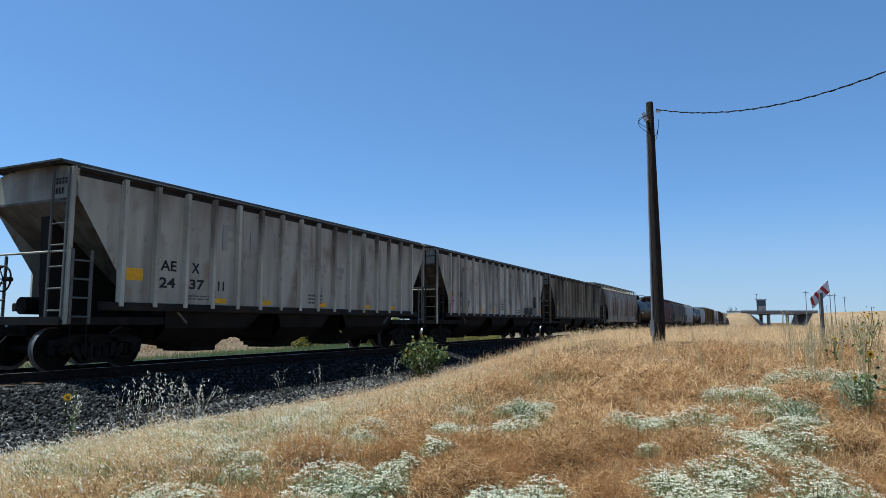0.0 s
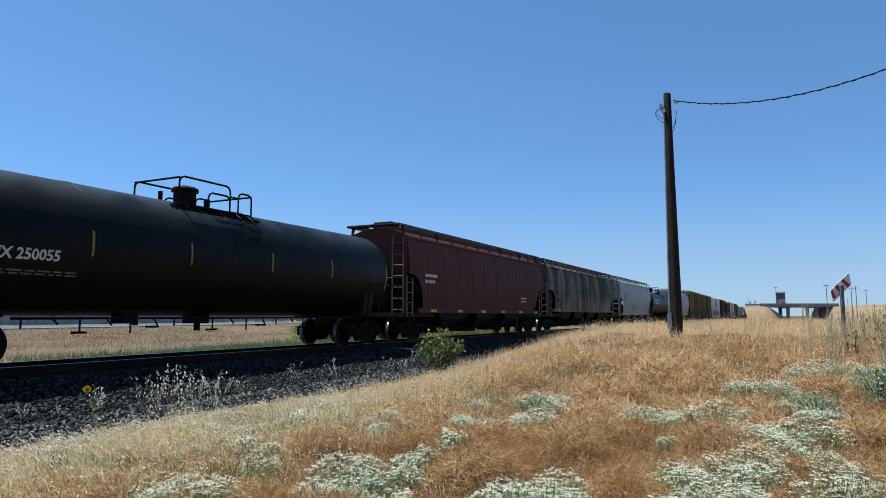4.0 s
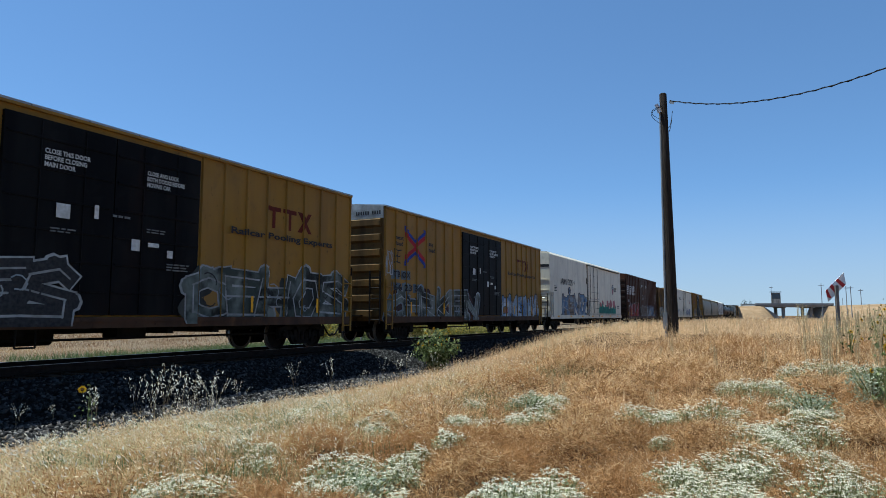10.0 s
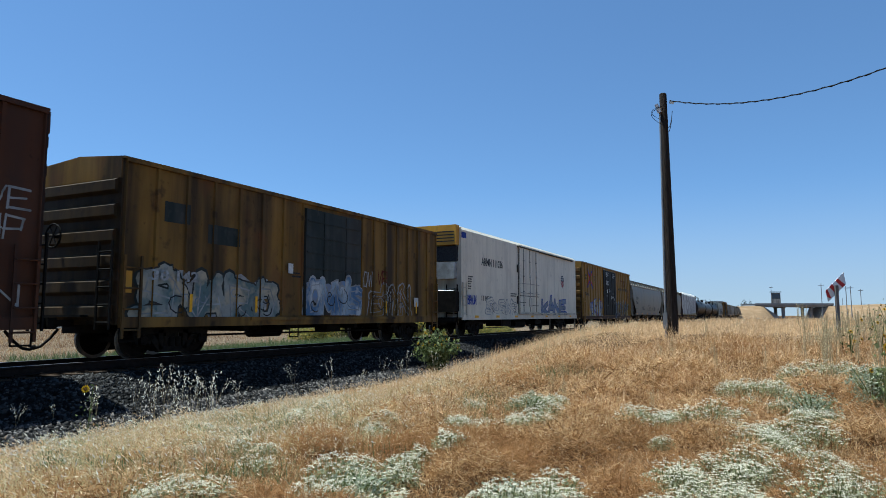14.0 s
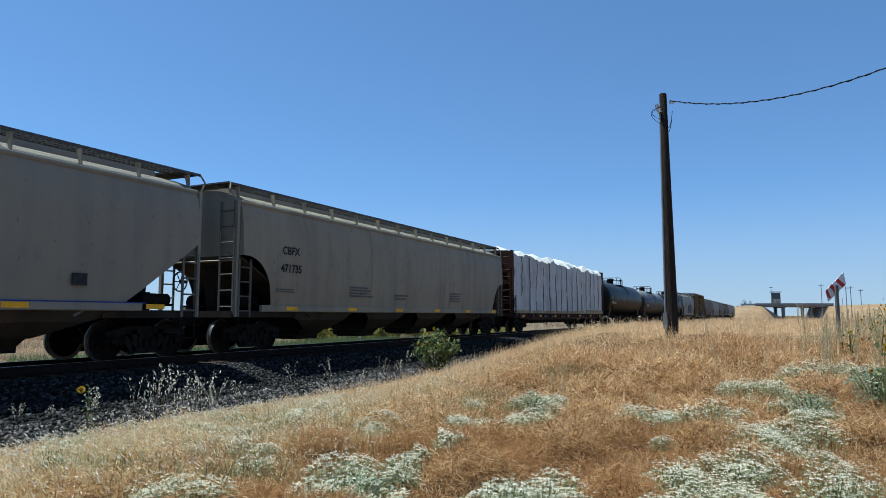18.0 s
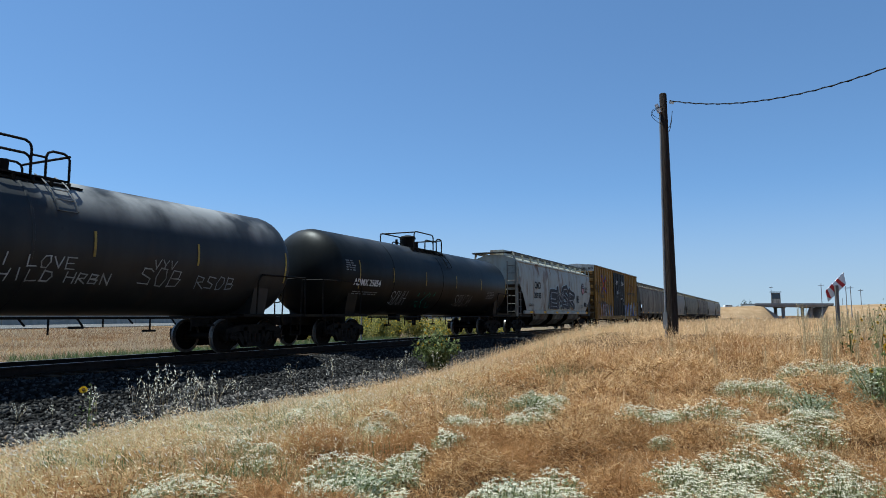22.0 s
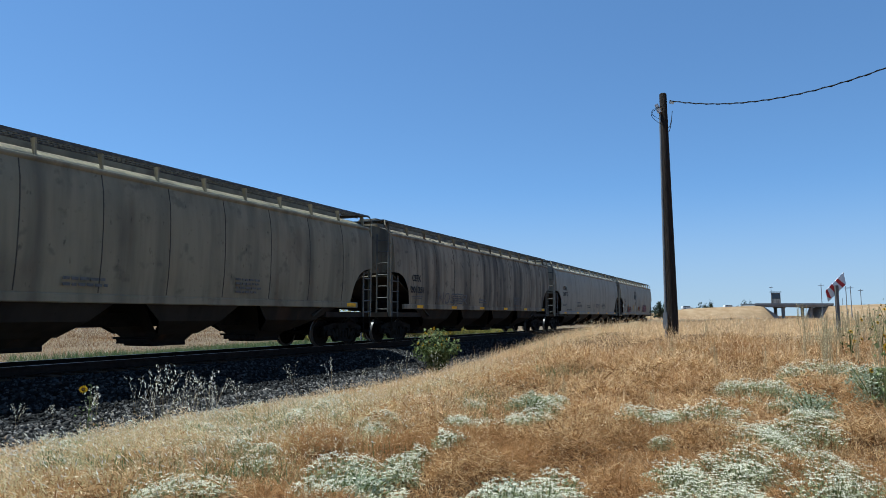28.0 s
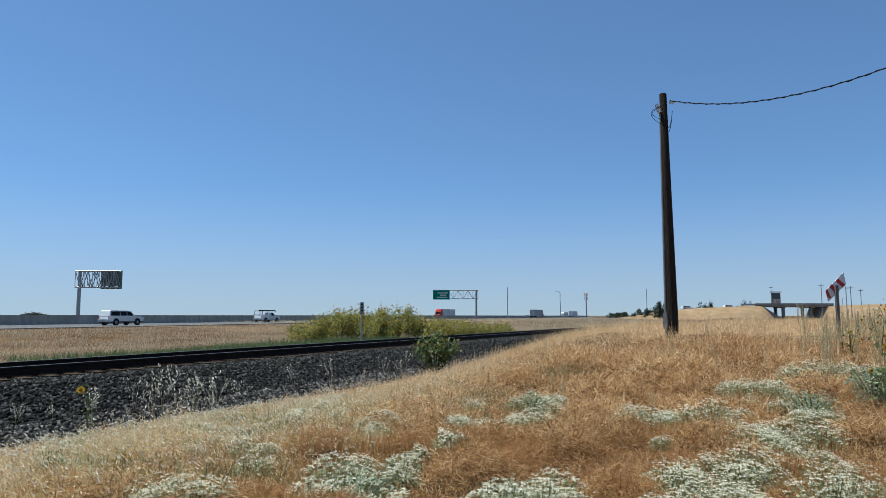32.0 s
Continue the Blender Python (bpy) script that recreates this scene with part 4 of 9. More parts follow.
        for q in ([(0, 0), (.35, 0), (.75, 1.0), (.4, 1.0)], [(.75, 1.0), (1.1, 1.0), (1.2, 0), (.9, 0), (.7, .7)], [(1.2, 0), (1.5, 0), (1.62, 1.0), (1.3, 1.0)],
                  [(1.75, .55), (2.9, .72), (2.95, 1.0), (1.8, 1.0)], [(1.75, .4), (2.1, .3), (2.2, .8), (1.8, .8)], [(1.8, .4), (2.9, .4), (2.9, .62), (1.8, .6)], [(2.6, .1), (2.95, .2), (2.9, .6), (2.55, .5)], [(1.7, 0), (2.85, 0), (2.85, .28), (1.7, .25)]):
            lay(m, [(x0 + 2.0 + a * .83, z0 - .02 + b * .93) for a, b in q], y - .007, all_ribs)
        part("emblem", m, M_WHITEPAINT, car, "white striped emblem")
    return car


def reefer(c):
    """A long insulated car: smooth white sides, a plug door with rods, a cooling unit on its end."""
    car = tagged(new("refrigerator_car"), c["label"], "refrigerator car", "cars of the freight train")
    half, mat, top, w, lo = c["length"] / 2, c["mat"], 5.3, 1.55, .95
    body = Mb().prism([(-w, lo), (w, lo), (w, top - .2), (w - .16, top - .03), (0, top + .06), (-w + .16, top - .03), (-w, top - .2)], "x", -half + .05, half - .05)
    part("body", body, mat, car)
    seams = Mb()
    for x in np.arange(-half + 1.2, half - .6, 2.44):
        seams.box(x - .007, -w - .004, lo + .1, x + .007, -w, top - .14).box(x - .012, w, lo + .1, x + .012, w + .006, top - .14)
    part("panel_seams", seams, mat, car)
    for s in (-1, 1):
        y0, y1 = sorted((s * w, s * (w + .05)))
        part("side_sill", Mb().box(-half + .05, y0, lo - .12, half - .05, y1, lo + .12), mat, car)
        d0, d1 = (-.13 * half, .2 * half) if not c.get("unit") else (-.224 * half, .13 * half)
        door = part("door", Mb().box(d0, *((-w - .07, lo + .3) if s < 0 else (w, lo + .3)), d1, *((-w, top - .32) if s < 0 else (w + .07, top - .32))), mat, car, "white plug door with lock rods")
        for k in (.18, .5, .82):
            rods = Mb()
            x = d0 + k * (d1 - d0)
            rods.cyl((x, s * (w + .095), lo + .3), (x, s * (w + .095), top - .35), .02, n=6)
            for z in (1.6, 2.4, 3.3, 4.2):
                rods.box(x - .07, min(s * w, s * (w + .13)), z, x + .07, max(s * w, s * (w + .13)), z + .06)
            part("lock_rod", rods, M_ROD, door)
        for z in (2.35, 2.9):
            part("cross_rod", Mb().cyl((d0 + .1, s * (w + .1), z), (d1 - .1, s * (w + .1), z), .016, n=6), M_ROD, door)
        seat = sorted((s * (w + .07), s * (w + .076)))
        part("door_seam", Mb().box(d0 + .06, seat[0], 2.16, d1 - .06, seat[1], 2.2).box(d0 + .06, seat[0], 1.78, d0 + .3 * (d1 - d0), seat[1], 1.81).box(d0 + .62 * (d1 - d0), seat[0], 1.62, d1 - .1, seat[1], 1.65).box(d0 + .04, seat[0], lo + .32, d0 + .07, seat[1], top - .35), M_SEAM, door, "grimy panel joint")
        part("latch_box", Mb().box(d0 + .45 * (d1 - d0), min(s * w, s * (w + .12)), 1.55, d0 + .57 * (d1 - d0), max(s * w, s * (w + .12)), 2.1, .02), M_DIRTYWHITE, door)
        for k, z in ((-.26, 3.5), (-.3, 1.7)):
            part("door_stop", Mb().box(d0 + k, min(s * w, s * (w + .08)), z, d0 + k + .09, max(s * w, s * (w + .08)), z + .45), M_SEAM, car)
        part("door_gasket", Mb().box(d0 - .07, min(s * w, s * (w + .03)), lo + .25, d0, max(s * w, s * (w + .03)), top - .3).box(d1, min(s * w, s * (w + .03)), lo + .25, d1 + .05, max(s * w, s * (w + .03)), top - .3), M_SEAM, car)
        part("door_track", Mb().box(d0 - .2, min(s * w, s * (w + .12)), top - .27, half - 1.0, max(s * w, s * (w + .12)), top - .2), mat, car)
        # dark strip that paints the shade under the track
        part("track_lip", Mb().box(d0 - .2, min(s * w, s * (w + .13)), top - .33, half - 1.0, max(s * w, s * (w + .13)), top - .274), M_SEAM, car)
        part("lower_track", Mb().box(d0 - .2, min(s * w, s * (w + .16)), lo + .16, half - .8, max(s * w, s * (w + .16)), lo + .26), M_DIRTYWHITE, car)
    f = -half
    if c.get("unit"):
        part("end_wall", Mb().box(f, -w, lo, f + .05, w, top - .1), M_DIRTYWHITE, car)
        part("fan_housing", Mb().box(f - .35, -w + .1, 4.35, f, w - .1, top), M_ORANGE, car, "yellow cooling unit housing")
        grille = Mb()
        for z in np.linspace(4.5, 4.95, 4):
            grille.box(f - .37, -w + .2, z, f - .35, .4, z + .05)
        part("fan_grille", grille, M_INK, car)
        part("radiator_bay", Mb().box(f - .2, -w + .15, 3.6, f, w - .15, 4.3), M_INK, car)
        part("engine_cover", Mb().box(f - .3, -w + .2, 2.75, f, w - .3, 3.55, .05), M_SILVER, car)
        part("fuel_tank", Mb().box(f - .4, -w + .1, 1.2, f, w - .2, 2.2, .06), M_STEEL, car)
        part("end_emblem", Mb().box(f + .06, -w - .006, 4.72, f + .6, -w, 5.0), M_BLUE, car, "blue panel")
    else:
        part("end_wall", Mb().box(f, -w, lo, f + .05, w, top - .12), mat, car)
        rb = Mb()
        for z in (2.0, 2.7, 3.4):
            rb.box(f - .03, -w + .1, z, f, w - .1, z + .04)
        part("end_ribs", rb, mat, car)
        part("end_band", Mb().box(f - .012, -w + .02, 4.25, f, w - .02, 4.42), M_INK, car)
    ladder(car, f + .12, f + .55, -w - .05, lo, 2.6, M_DIRTYWHITE, 4)
    for s in (-1, 1):
        end_ladder(car, s * (half + .1), -1.4 if s < 0 else .9, -.85 if s < 0 else 1.4, .6, 2.5, M_STEEL, 5)
        part("end_sill", Mb().box(s * half, -1.3, .72, s * (half + .3), 1.3, .95), M_STEEL, car)
        part("handrail", Mb().tube([(s * (half + .28), -1.3, .95), (s * (half + .28), -1.3, 2.2), (s * (half + .28), .2, 2.2), (s * (half + .28), .2, .95)], .025, 6), M_GALV, car)
    part("end_wall", Mb().box(half - .05, -w, lo, half, w, top - .12), mat, car)
    part("center_sill", Mb().box(-half, -.32, .58, half, .32, .95), M_STEEL, car)
    part("battery_box", Mb().box(-4.2, -1.2, .45, -2.6, -.3, .85, .03), M_STEEL, car)
    part("air_tank", Mb().cyl((-1.2, -.7, .55), (.6, -.7, .55), .25, n=12), M_STEEL, car)
    part("valve_box", Mb().box(2.0, -1.1, .5, 3.2, -.2, .85, .03), M_STEEL, car)
    for x in np.arange(-half + 4, half - 4, 1.1):
        part("cross_bearer", Mb().box(x, -1.35, .78, x + .1, 1.35, .9), M_STEEL, car)
    part("brake_rod", Mb().tube([(-half + 3.5, -1.2, .4), (half - 3.5, -1.2, .42)], .025, 5).tube([(-4, -1.2, .4), (-4, -1.2, .8)], .02, 5).tube([(3, -1.2, .4), (3, -1.2, .8)], .02, 5), M_STEEL, car)
    running_gear(car, half, 2.6)
    for word, dx, z, high, wide, *mm in c.get("marks", ()):
        lettering(car, word, -half + dx, -w, z, high, mm[0] if mm else M_INK, wide)
    for i, (dx, z, ww, h, r) in enumerate(c.get("prints", ())):
        bars(car, -half + dx, z, ww, h, r, -w - .004, M_INK, i + 900)
    for cx, cz, r in c.get("discs", ()):
        x = -half + cx
        part("graffiti_fill", Mb().prism([(x + r * math.cos(a), cz + r * math.sin(a)) for a in np.linspace(0, 6.0, 20)], "y", -w - .012, -w - .008), M_LTBLUE, car)
        ring = Mb().tube([(x + r * math.cos(a), -w - .014, cz + r * math.sin(a)) for a in np.linspace(0, 6.283, 21)], .022, 4)
        ring.tube([(x - .7 * r, -w - .014, cz - .6 * r), (x + .7 * r, -w - .014, cz + .6 * r)], .015, 4).tube([(x - .7 * r, -w - .014, cz + .6 * r), (x + .7 * r, -w - .014, cz - .6 * r)], .015, 4)
        part("graffiti_outline", ring, M_INK, car)
    for dx, z, a in c.get("frames", ()):
        x = -half + dx
        part("small_print", Mb().box(x, -w - .008, z, x + a, -w - .002, z + .02).box(x, -w - .008, z + a - .02, x + a, -w - .002, z + a).box(x, -w - .008, z + .02, x + .02, -w - .002, z + a - .02).box(x + a - .02, -w - .008, z + .02, x + a, -w - .002, z + a - .02).box(x + .06, -w - .008, z + .4 * a, x + a - .06, -w - .002, z + .6 * a), M_INK, car)
    for i, (word, a, b, z0, z1, fill, edge, cloud) in enumerate(c.get("art", ())):
        graffiti(car, word, -half + a, -half + b, z0, z1, fill, edge, -w - .004, 7 * i + len(word) + int(half), [(d0, d1, .07)], cloud=cloud, thick=.34)
    for word, a, b, z0, z1, col in c.get("tags", ()):
        m, rnd = Mb(), random.Random(len(word))
        for i, g in enumerate(word):
            strokes(m, g, -half + a + (b - a) * i / len(word), z0, (b - a) / len(word) * .8, z1 - z0, .06, -w - .012, rnd)
        part("graffiti", m, col, car)
    shield(car, -half + c.get("shield", 2 * half - 3.85), 3.78, -w)
    for dx in np.linspace(1.5, 2 * half - 2, 7):
        part("reflector", Mb().box(-half + dx, -w - .056, lo - .02, -half + dx + .45, -w - .051, lo + .09), M_YELLOWMARK, car, "small yellow reflective strip")
    return car


def tank(c):
    """A tank car: round shell with dished heads, a manway in a railed platform, end platforms, underslung piping."""
    car = tagged(new("tank_car"), c["label"], "tank car", "cars of the freight train")
    half, mat, r, zc = c["length"] / 2, c["mat"], c.get("r", 1.53), c.get("zc", 2.56)
    prof = []
    for a in np.linspace(0.06, 1, 8):
        prof.append((r * math.sin(a * math.pi / 2), -half + .78 * (1 - math.cos(a * math.pi / 2)) * 1.0))
    prof = prof + [(r, -half + 4.2), (r + .012, -half + 4.21), (r + .012, -half + 4.26), (r, -half + 4.27), (r, 0), (r + .012, .01), (r + .012, .06), (r, .07), (r, half - 4.2)] + [(q, -h) for q, h in reversed(prof)]
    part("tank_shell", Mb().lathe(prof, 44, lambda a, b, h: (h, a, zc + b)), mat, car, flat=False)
    top = zc + r
    man = Mb().lathe([(.3, 0), (.3, .42), (.36, .42), (.36, .5), (.3, .55), (.1, .6)], 18, lambda a, b, h: (a - .55, b, top - .06 + h))
    man.cyl((.25, 0, top - .02), (.25, 0, top + .28), .09, n=10).cyl((-1.2, .2, top - .03), (-1.2, .2, top + .3), .06, n=8)
    part("manway", man, M_STEEL, car, flat=False)
    part("top_platform", Mb().box(-1.5, -.85, top - .16, 1.15, -.5, top - .12).box(-1.5, .5, top - .16, 1.15, .85, top - .12), M_STEEL, car)
    for s in (-1, 1):
        board = Mb()
        for k in range(4):
            yb = s * (.58 + .1 * k)
            board.box(-1.75, yb - .035, top - .2 - .03 * k, 1.45, yb + .035, top - .16 - .03 * k)
        for x in np.arange(-1.7, 1.5, .4):
            board.box(x, min(s * .52, s * .95), top - .34, x + .04, max(s * .52, s * .95), top - .19)
        part("running_board", board, M_STEEL, car)
    rail = Mb()
    h = top + .58

    def bent(x0, x1, z0, z1, y):
        """A pipe hoop with rounded shoulders."""
        q = .14
        rail.tube([(x0, y, z0), (x0, y, z1 - q), (x0 + .04, y, z1 - .05), (x0 + q, y, z1), (x1 - q, y, z1), (x1 - .04, y, z1 - .05), (x1, y, z1 - q), (x1, y, z0)], .028, 6)

    for y in (-.85, .85):
        bent(-1.5, .3, top - .2, h, y)
        bent(-.5, .3, top - .2, h - .28, y)
        bent(.62, 1.15, top - .25, h - .12, y)
        rail.tube([(.3, y, h - .28), (.62, y, h - .28)], .024, 6)
    rail.tube([(-1.5, -.85, h - .04), (-1.5, .85, h - .04)], .028, 6).tube([(1.15, -.85, h - .16), (1.15, .85, h - .16)], .028, 6)
    part("safety_rail", rail, M_STEEL, car, flat=False)
    # rungs from the side up to the platform
    lad = Mb()
    for x in (.55, 1.0):
        lad.tube([(x, -r * math.sin(a) - .07, zc + (r + .05) * math.cos(a)) for a in np.linspace(.35, 1.15, 6)], .018, 6)
    for a in np.linspace(.4, 1.15, 5):
        lad.cyl((.55, -(r + .05) * math.sin(a), zc + (r + .05) * math.cos(a)), (1.0, -(r + .05) * math.sin(a), zc + (r + .05) * math.cos(a)), .016, n=5)
    part("side_ladder", lad, mat, car)
    for s in (-1, 1):
        part("end_platform", Mb().box(s * (half - 2.4), -1.45, 1.0, s * (half + .3), 1.45, 1.08).box(s * (half - 2.6), -.35, .72, s * (half + .25), .35, 1.0), M_STEEL, car)
        part("saddle", Mb().prism([(-1.2, 1.08), (1.2, 1.08), (1.35, 1.9), (-1.35, 1.9)], "x", s * (half - 1.9), s * (half - 1.3)), mat, car)
        hr = Mb()
        for y in (-1.45, 1.45):
            hr.tube([(s * (half + .28), y, 1.05), (s * (half + .28), y, 2.2), (s * (half - 1.75), y * 1.04, 2.2), (s * (half - 1.9), y * 1.03, 2.0), (s * (half - 1.9), y, 1.08)], .026, 6)
        hr.tube([(s * (half + .28), -1.45, 2.2), (s * (half + .28), -.6, 2.2), (s * (half + .28), -.55, 1.05)], .026, 6).tube([(s * (half + .28), 1.45, 2.2), (s * (half + .28), .6, 2.2), (s * (half + .28), .55, 1.05)], .026, 6)
        part("handrail", hr, M_STEEL, car, flat=False)
        part("step", Mb().tube([(s * (half + .1), -1.42, 1.0), (s * (half + .1), -1.42, .45), (s * (half - .35), -1.42, .45), (s * (half - .35), -1.42, 1.0)], .022, 6), M_STEEL, car)
    brake_wheel(car, -half - .3, .45, 1.75, M_STEEL)
    rails = Mb().tube([(-half + 2.6, -1.35, .98), (half - 2.6, -1.35, .98)], .03, 6)
    for k, x in enumerate(np.arange(-half + 2.8, half - 2.7, .62)):
        low = .9 - (.12, .05, .2, .08, .26, .1)[k % 6]
        rails.tube([(x, -1.35, .98), (x + (.0, .14)[k % 2], -1.35, low)], .022, 5)
        if k % 3 == 2:
            rails.box(x - .1, -1.37, low - .05, x + .16, -1.2, low)
    rails.box(-half * .36, -.9, .86, -half * .36 + .3, -.5, 1.1).cyl((-half * .3, -.7, .8), (-half * .3, -.7, 1.1), .07, n=10)
    rails.box(-.2, -.3, .82, .2, .3, 1.1).cyl((.05, 0, .62), (.05, 0, .82), .09, n=10)
    part("underslung_gear", rails, M_STEEL, car)
    running_gear(car, half, 1.55)

    def on_shell(m, x0, x1, z0, z1, up=.012, n=5):
        """A patch that follows the shell, between two heights on the near side."""
        a0, a1 = math.asin((z0 - zc) / r), math.asin((z1 - zc) / r)
        for i in range(n):
            p, q = a0 + (a1 - a0) * i / n, a0 + (a1 - a0) * (i + 1) / n
            m.add([(x, -(r + up) * math.cos(a), zc + (r + up) * math.sin(a)) for x, a in ((x0, p), (x1, p), (x1, q), (x0, q))], [(0, 1, 2, 3)])
        return m

    for dx, z0, z1 in ((1.75, 2.0, 3.0), (4.1, 2.3, 2.85), (6.8, 2.3, 2.85), (9.8, 2.3, 2.85), (12.7, 2.3, 2.85), (2 * half - .8, 2.0, 2.9)):
        part("reflector", on_shell(Mb(), -half + dx, -half + dx + .06, z0, z1), M_TANKSTRIP, car, "upright yellow reflective strip")
    y = -math.sqrt(max(.1, r * r - .25 ** 2)) - .02
    for word, dx, z, high in c.get("marks", ()):
        a = math.asin(max(-1, min(1, (z + high * .5 - zc) / r)))
        ob = lettering(car, word, 0, 0, -high * .5, high, M_WHITEPAINT)
        ob.matrix_basis = Matrix.Translation((-half + dx, -(r + .016) * math.cos(a), zc + (r + .016) * math.sin(a))) @ pose(0, 0, 0, -math.degrees(a)) @ ob.matrix_basis
    for i, (dx, z, w, h, rows) in enumerate(c.get("prints", ())):
        m, rnd = Mb(), random.Random(i + 3)
        for k in range(rows):
            z0 = z + h * k / rows
            x0 = -half + dx
            while x0 < -half + dx + w:
                n = rnd.uniform(.1, .3)
                on_shell(m, x0, x0 + n, z0, z0 + .5 * h / rows, n=1)
                x0 += n + .06
        part("small_print", m, M_GREYPRINT, car)
    if c.get("emblem"):
        # the owner's name as seven plain block shapes
        m = Mb()
        for i in range(6):
            x0 = -half + 1.4 + .62 * i
            on_shell(m, x0, x0 + .18, 2.5, 3.1)
            on_shell(m, x0 + .18, x0 + .5, 2.96, 3.1, n=2)
            if i % 2:
                on_shell(m, x0 + .18, x0 + .5, 2.5, 2.63, n=2)
            if i in (0, 2, 4, 5):
                on_shell(m, x0 + .42, x0 + .5, 2.72, 2.98, n=2)
        part("emblem", m, M_WHITEPAINT, car, "white block emblem")
    for word, a, b, z0, z1, fill in c.get("tags", ()):
        m, rnd = Mb(), random.Random(len(word) * 5 + int(a))
        w = (b - a) / len(word)
        for i, g in enumerate(word):
            flat = strokes(Mb(), g, -half + a + w * i, z0, w * .7, z1 - z0, .026, 0, rnd)
            flat.v = [(p[0], -(r + .03) * math.cos(math.asin((p[2] - zc) / r)), zc + (r + .03) * (p[2] - zc) / r) for p in flat.v]
            m.add(flat.v, flat.f)
        part("graffiti", m, fill, car)
    return car


def lumber_car(c):
    """A bulkhead flat with a load of wrapped lumber."""
    car = tagged(new("bulkhead_flatcar"), c["label"], "flatcar", "cars of the freight train")
    half, mat = c["length"] / 2, c["mat"]
    part("deck", Mb().box(-half, -1.45, 1.0, half, 1.45, 1.18), mat, car)
    for s in (-1, 1):
        pocket = Mb().box(0, min(s * 1.45, s * 1.52), .92, .12, max(s * 1.45, s * 1.52), 1.14).mesh("stake_pocket", mat)
        for x in np.arange(-half + .4, half - .3, .75):
            part("stake_pocket", pocket, None, car, at=pose(x, 0, 0))
        part("side_sill", Mb().prism([(-half, .95), (-half + 4, .78), (half - 4, .78), (half, .95), (half, 1.0), (-half, 1.0)], "y", s * 1.3 - .06, s * 1.3 + .06), mat, car)
        bh = part("bulkhead", Mb().box(s * (half - .36), -1.45, 1.18, s * (half - .32), 1.45, 4.76), mat, car, "rusty brown steel bulkhead")
        for y in (-1.4, -.5, .5, 1.4):
            part("stanchion", Mb().box(s * (half - .05), y - .06, 1.18, s * (half - .32), y + .06, 4.76), mat, bh)
        for z in np.linspace(1.3, 4.6, 7):
            part("crossbar", Mb().box(s * (half - .05), -1.45, z, s * (half - .14), 1.45, z + .12), mat, bh)
        ladder(car, s * (half - .1), s * (half - .5), -1.5, .6, 2.2, M_STEEL, 4)
        end_ladder(car, s * (half + .03), -1.35, -.9, 1.2, 4.6, mat, 9)
    part("center_sill", Mb().box(-half, -.4, .55, half, .4, 1.0), M_STEEL, car)
    nb = 16
    rnd = random.Random(4)
    a, b = -half + .42, half - .42
    for i in range(nb):
        x0, x1 = a + (b - a) * i / nb + .004, a + (b - a) * (i + 1) / nb - .004
        # each bundle: a tarp with sagging faces and a crumpled top
        nx, nz = 8, 12
        vs, fs = [], []
        loop = [(-1.36, 1.2)] + [(-1.36, 1.2 + 3.3 * k / nz) for k in range(1, nz + 1)] + [(-1.1, 4.78), (-.5, 4.92), (0, 4.9), (.5, 4.92), (1.1, 4.78)] + [(1.36, 1.2 + 3.3 * k / nz) for k in range(nz, -1, -1)]
        for ix in range(nx + 1):
            x = x0 + (x1 - x0) * ix / nx
            edge = math.sin(math.pi * ix / nx) ** .5
            for y, z in loop:
                n1 = noise.noise((x * 2.3, y * 2, z * .9)) * .1 + noise.noise((x * 5 + z * 3, y, z * 4)) * .05
                zz = z + (.5 * max(-.1, noise.noise((x * .75, y * .9, 9))) + .14 * noise.noise((x * 3.1, y * 3, 4)) - .02 if z > 4.45 else 0)
                vs.append((x, y * (1 + .02 * edge) + (math.copysign(n1 + .03 * edge, y) if z < 4.7 else 0), zz))
        n = len(loop)
        fs = [(p * n + q, (p + 1) * n + q, (p + 1) * n + q + 1, p * n + q + 1) for p in range(nx) for q in range(n - 1)] + [tuple(range(n)), tuple(range(nx * n, (nx + 1) * n))]
        part("lumber_pack", Mb().add(vs, fs), M_TARP, car, "white wrapped bundle of lumber", flat=False)
        lows = [1.34 + .13 * smooth(0, 6, x0) + .09 * noise.noise((x0 * 3 + k, 2, 1)) for k in range(6)]
        part("hem", Mb().prism([(x0, 1.185)] + [(x1, 1.185)] + [(x1 + (x0 - x1) * k / 5, lows[k]) for k in range(6)], "y", -1.46, -1.43), M_HEM, car, "tan lower hem of the wrap")

        def face(x, z):
            return -1.36 - noise.noise((x * 2.3, -1.36 * 2, z * .9)) * .1 - noise.noise((x * 5 + z * 3, -1.36, z * 4)) * .05

        lean = rnd.uniform(-.015, .015)
        zs = [1.2 + 3.3 * k / nz for k in range(nz + 1)]
        part("strap", Mb().tube([(x0 - .004 + lean * (z - 3) / 2, face(x0, z) - .062, z) for z in zs], .012, 5).box(x0 - .03, face(x0, 4.5) - .05, 4.46, x0 + .02, face(x0, 4.5) + .05, 4.52), M_STEEL, car)
        def surf(x, z):
            return face(x, z) - .0572 * math.sin(math.pi * min(1, max(0, (x - x0) / (x1 - x0)))) ** .5 - .012

        sm, wide = Mb(), rnd.uniform(.08, .17)
        edge = [(x0 + .01, x0 + wide * (1.15 - .6 * k / nz) * (1 + .22 * noise.noise((x0, k * .8, 5)))) for k in range(nz + 1)]
        for k in range(nz - (1, 4, 0, 6)[i % 4]):
            z, z2 = zs[k], zs[k + 1]
            for q in (0, 1):
                u0, u1, v0, v1 = edge[k][0], edge[k][1], edge[k + 1][0], edge[k + 1][1]
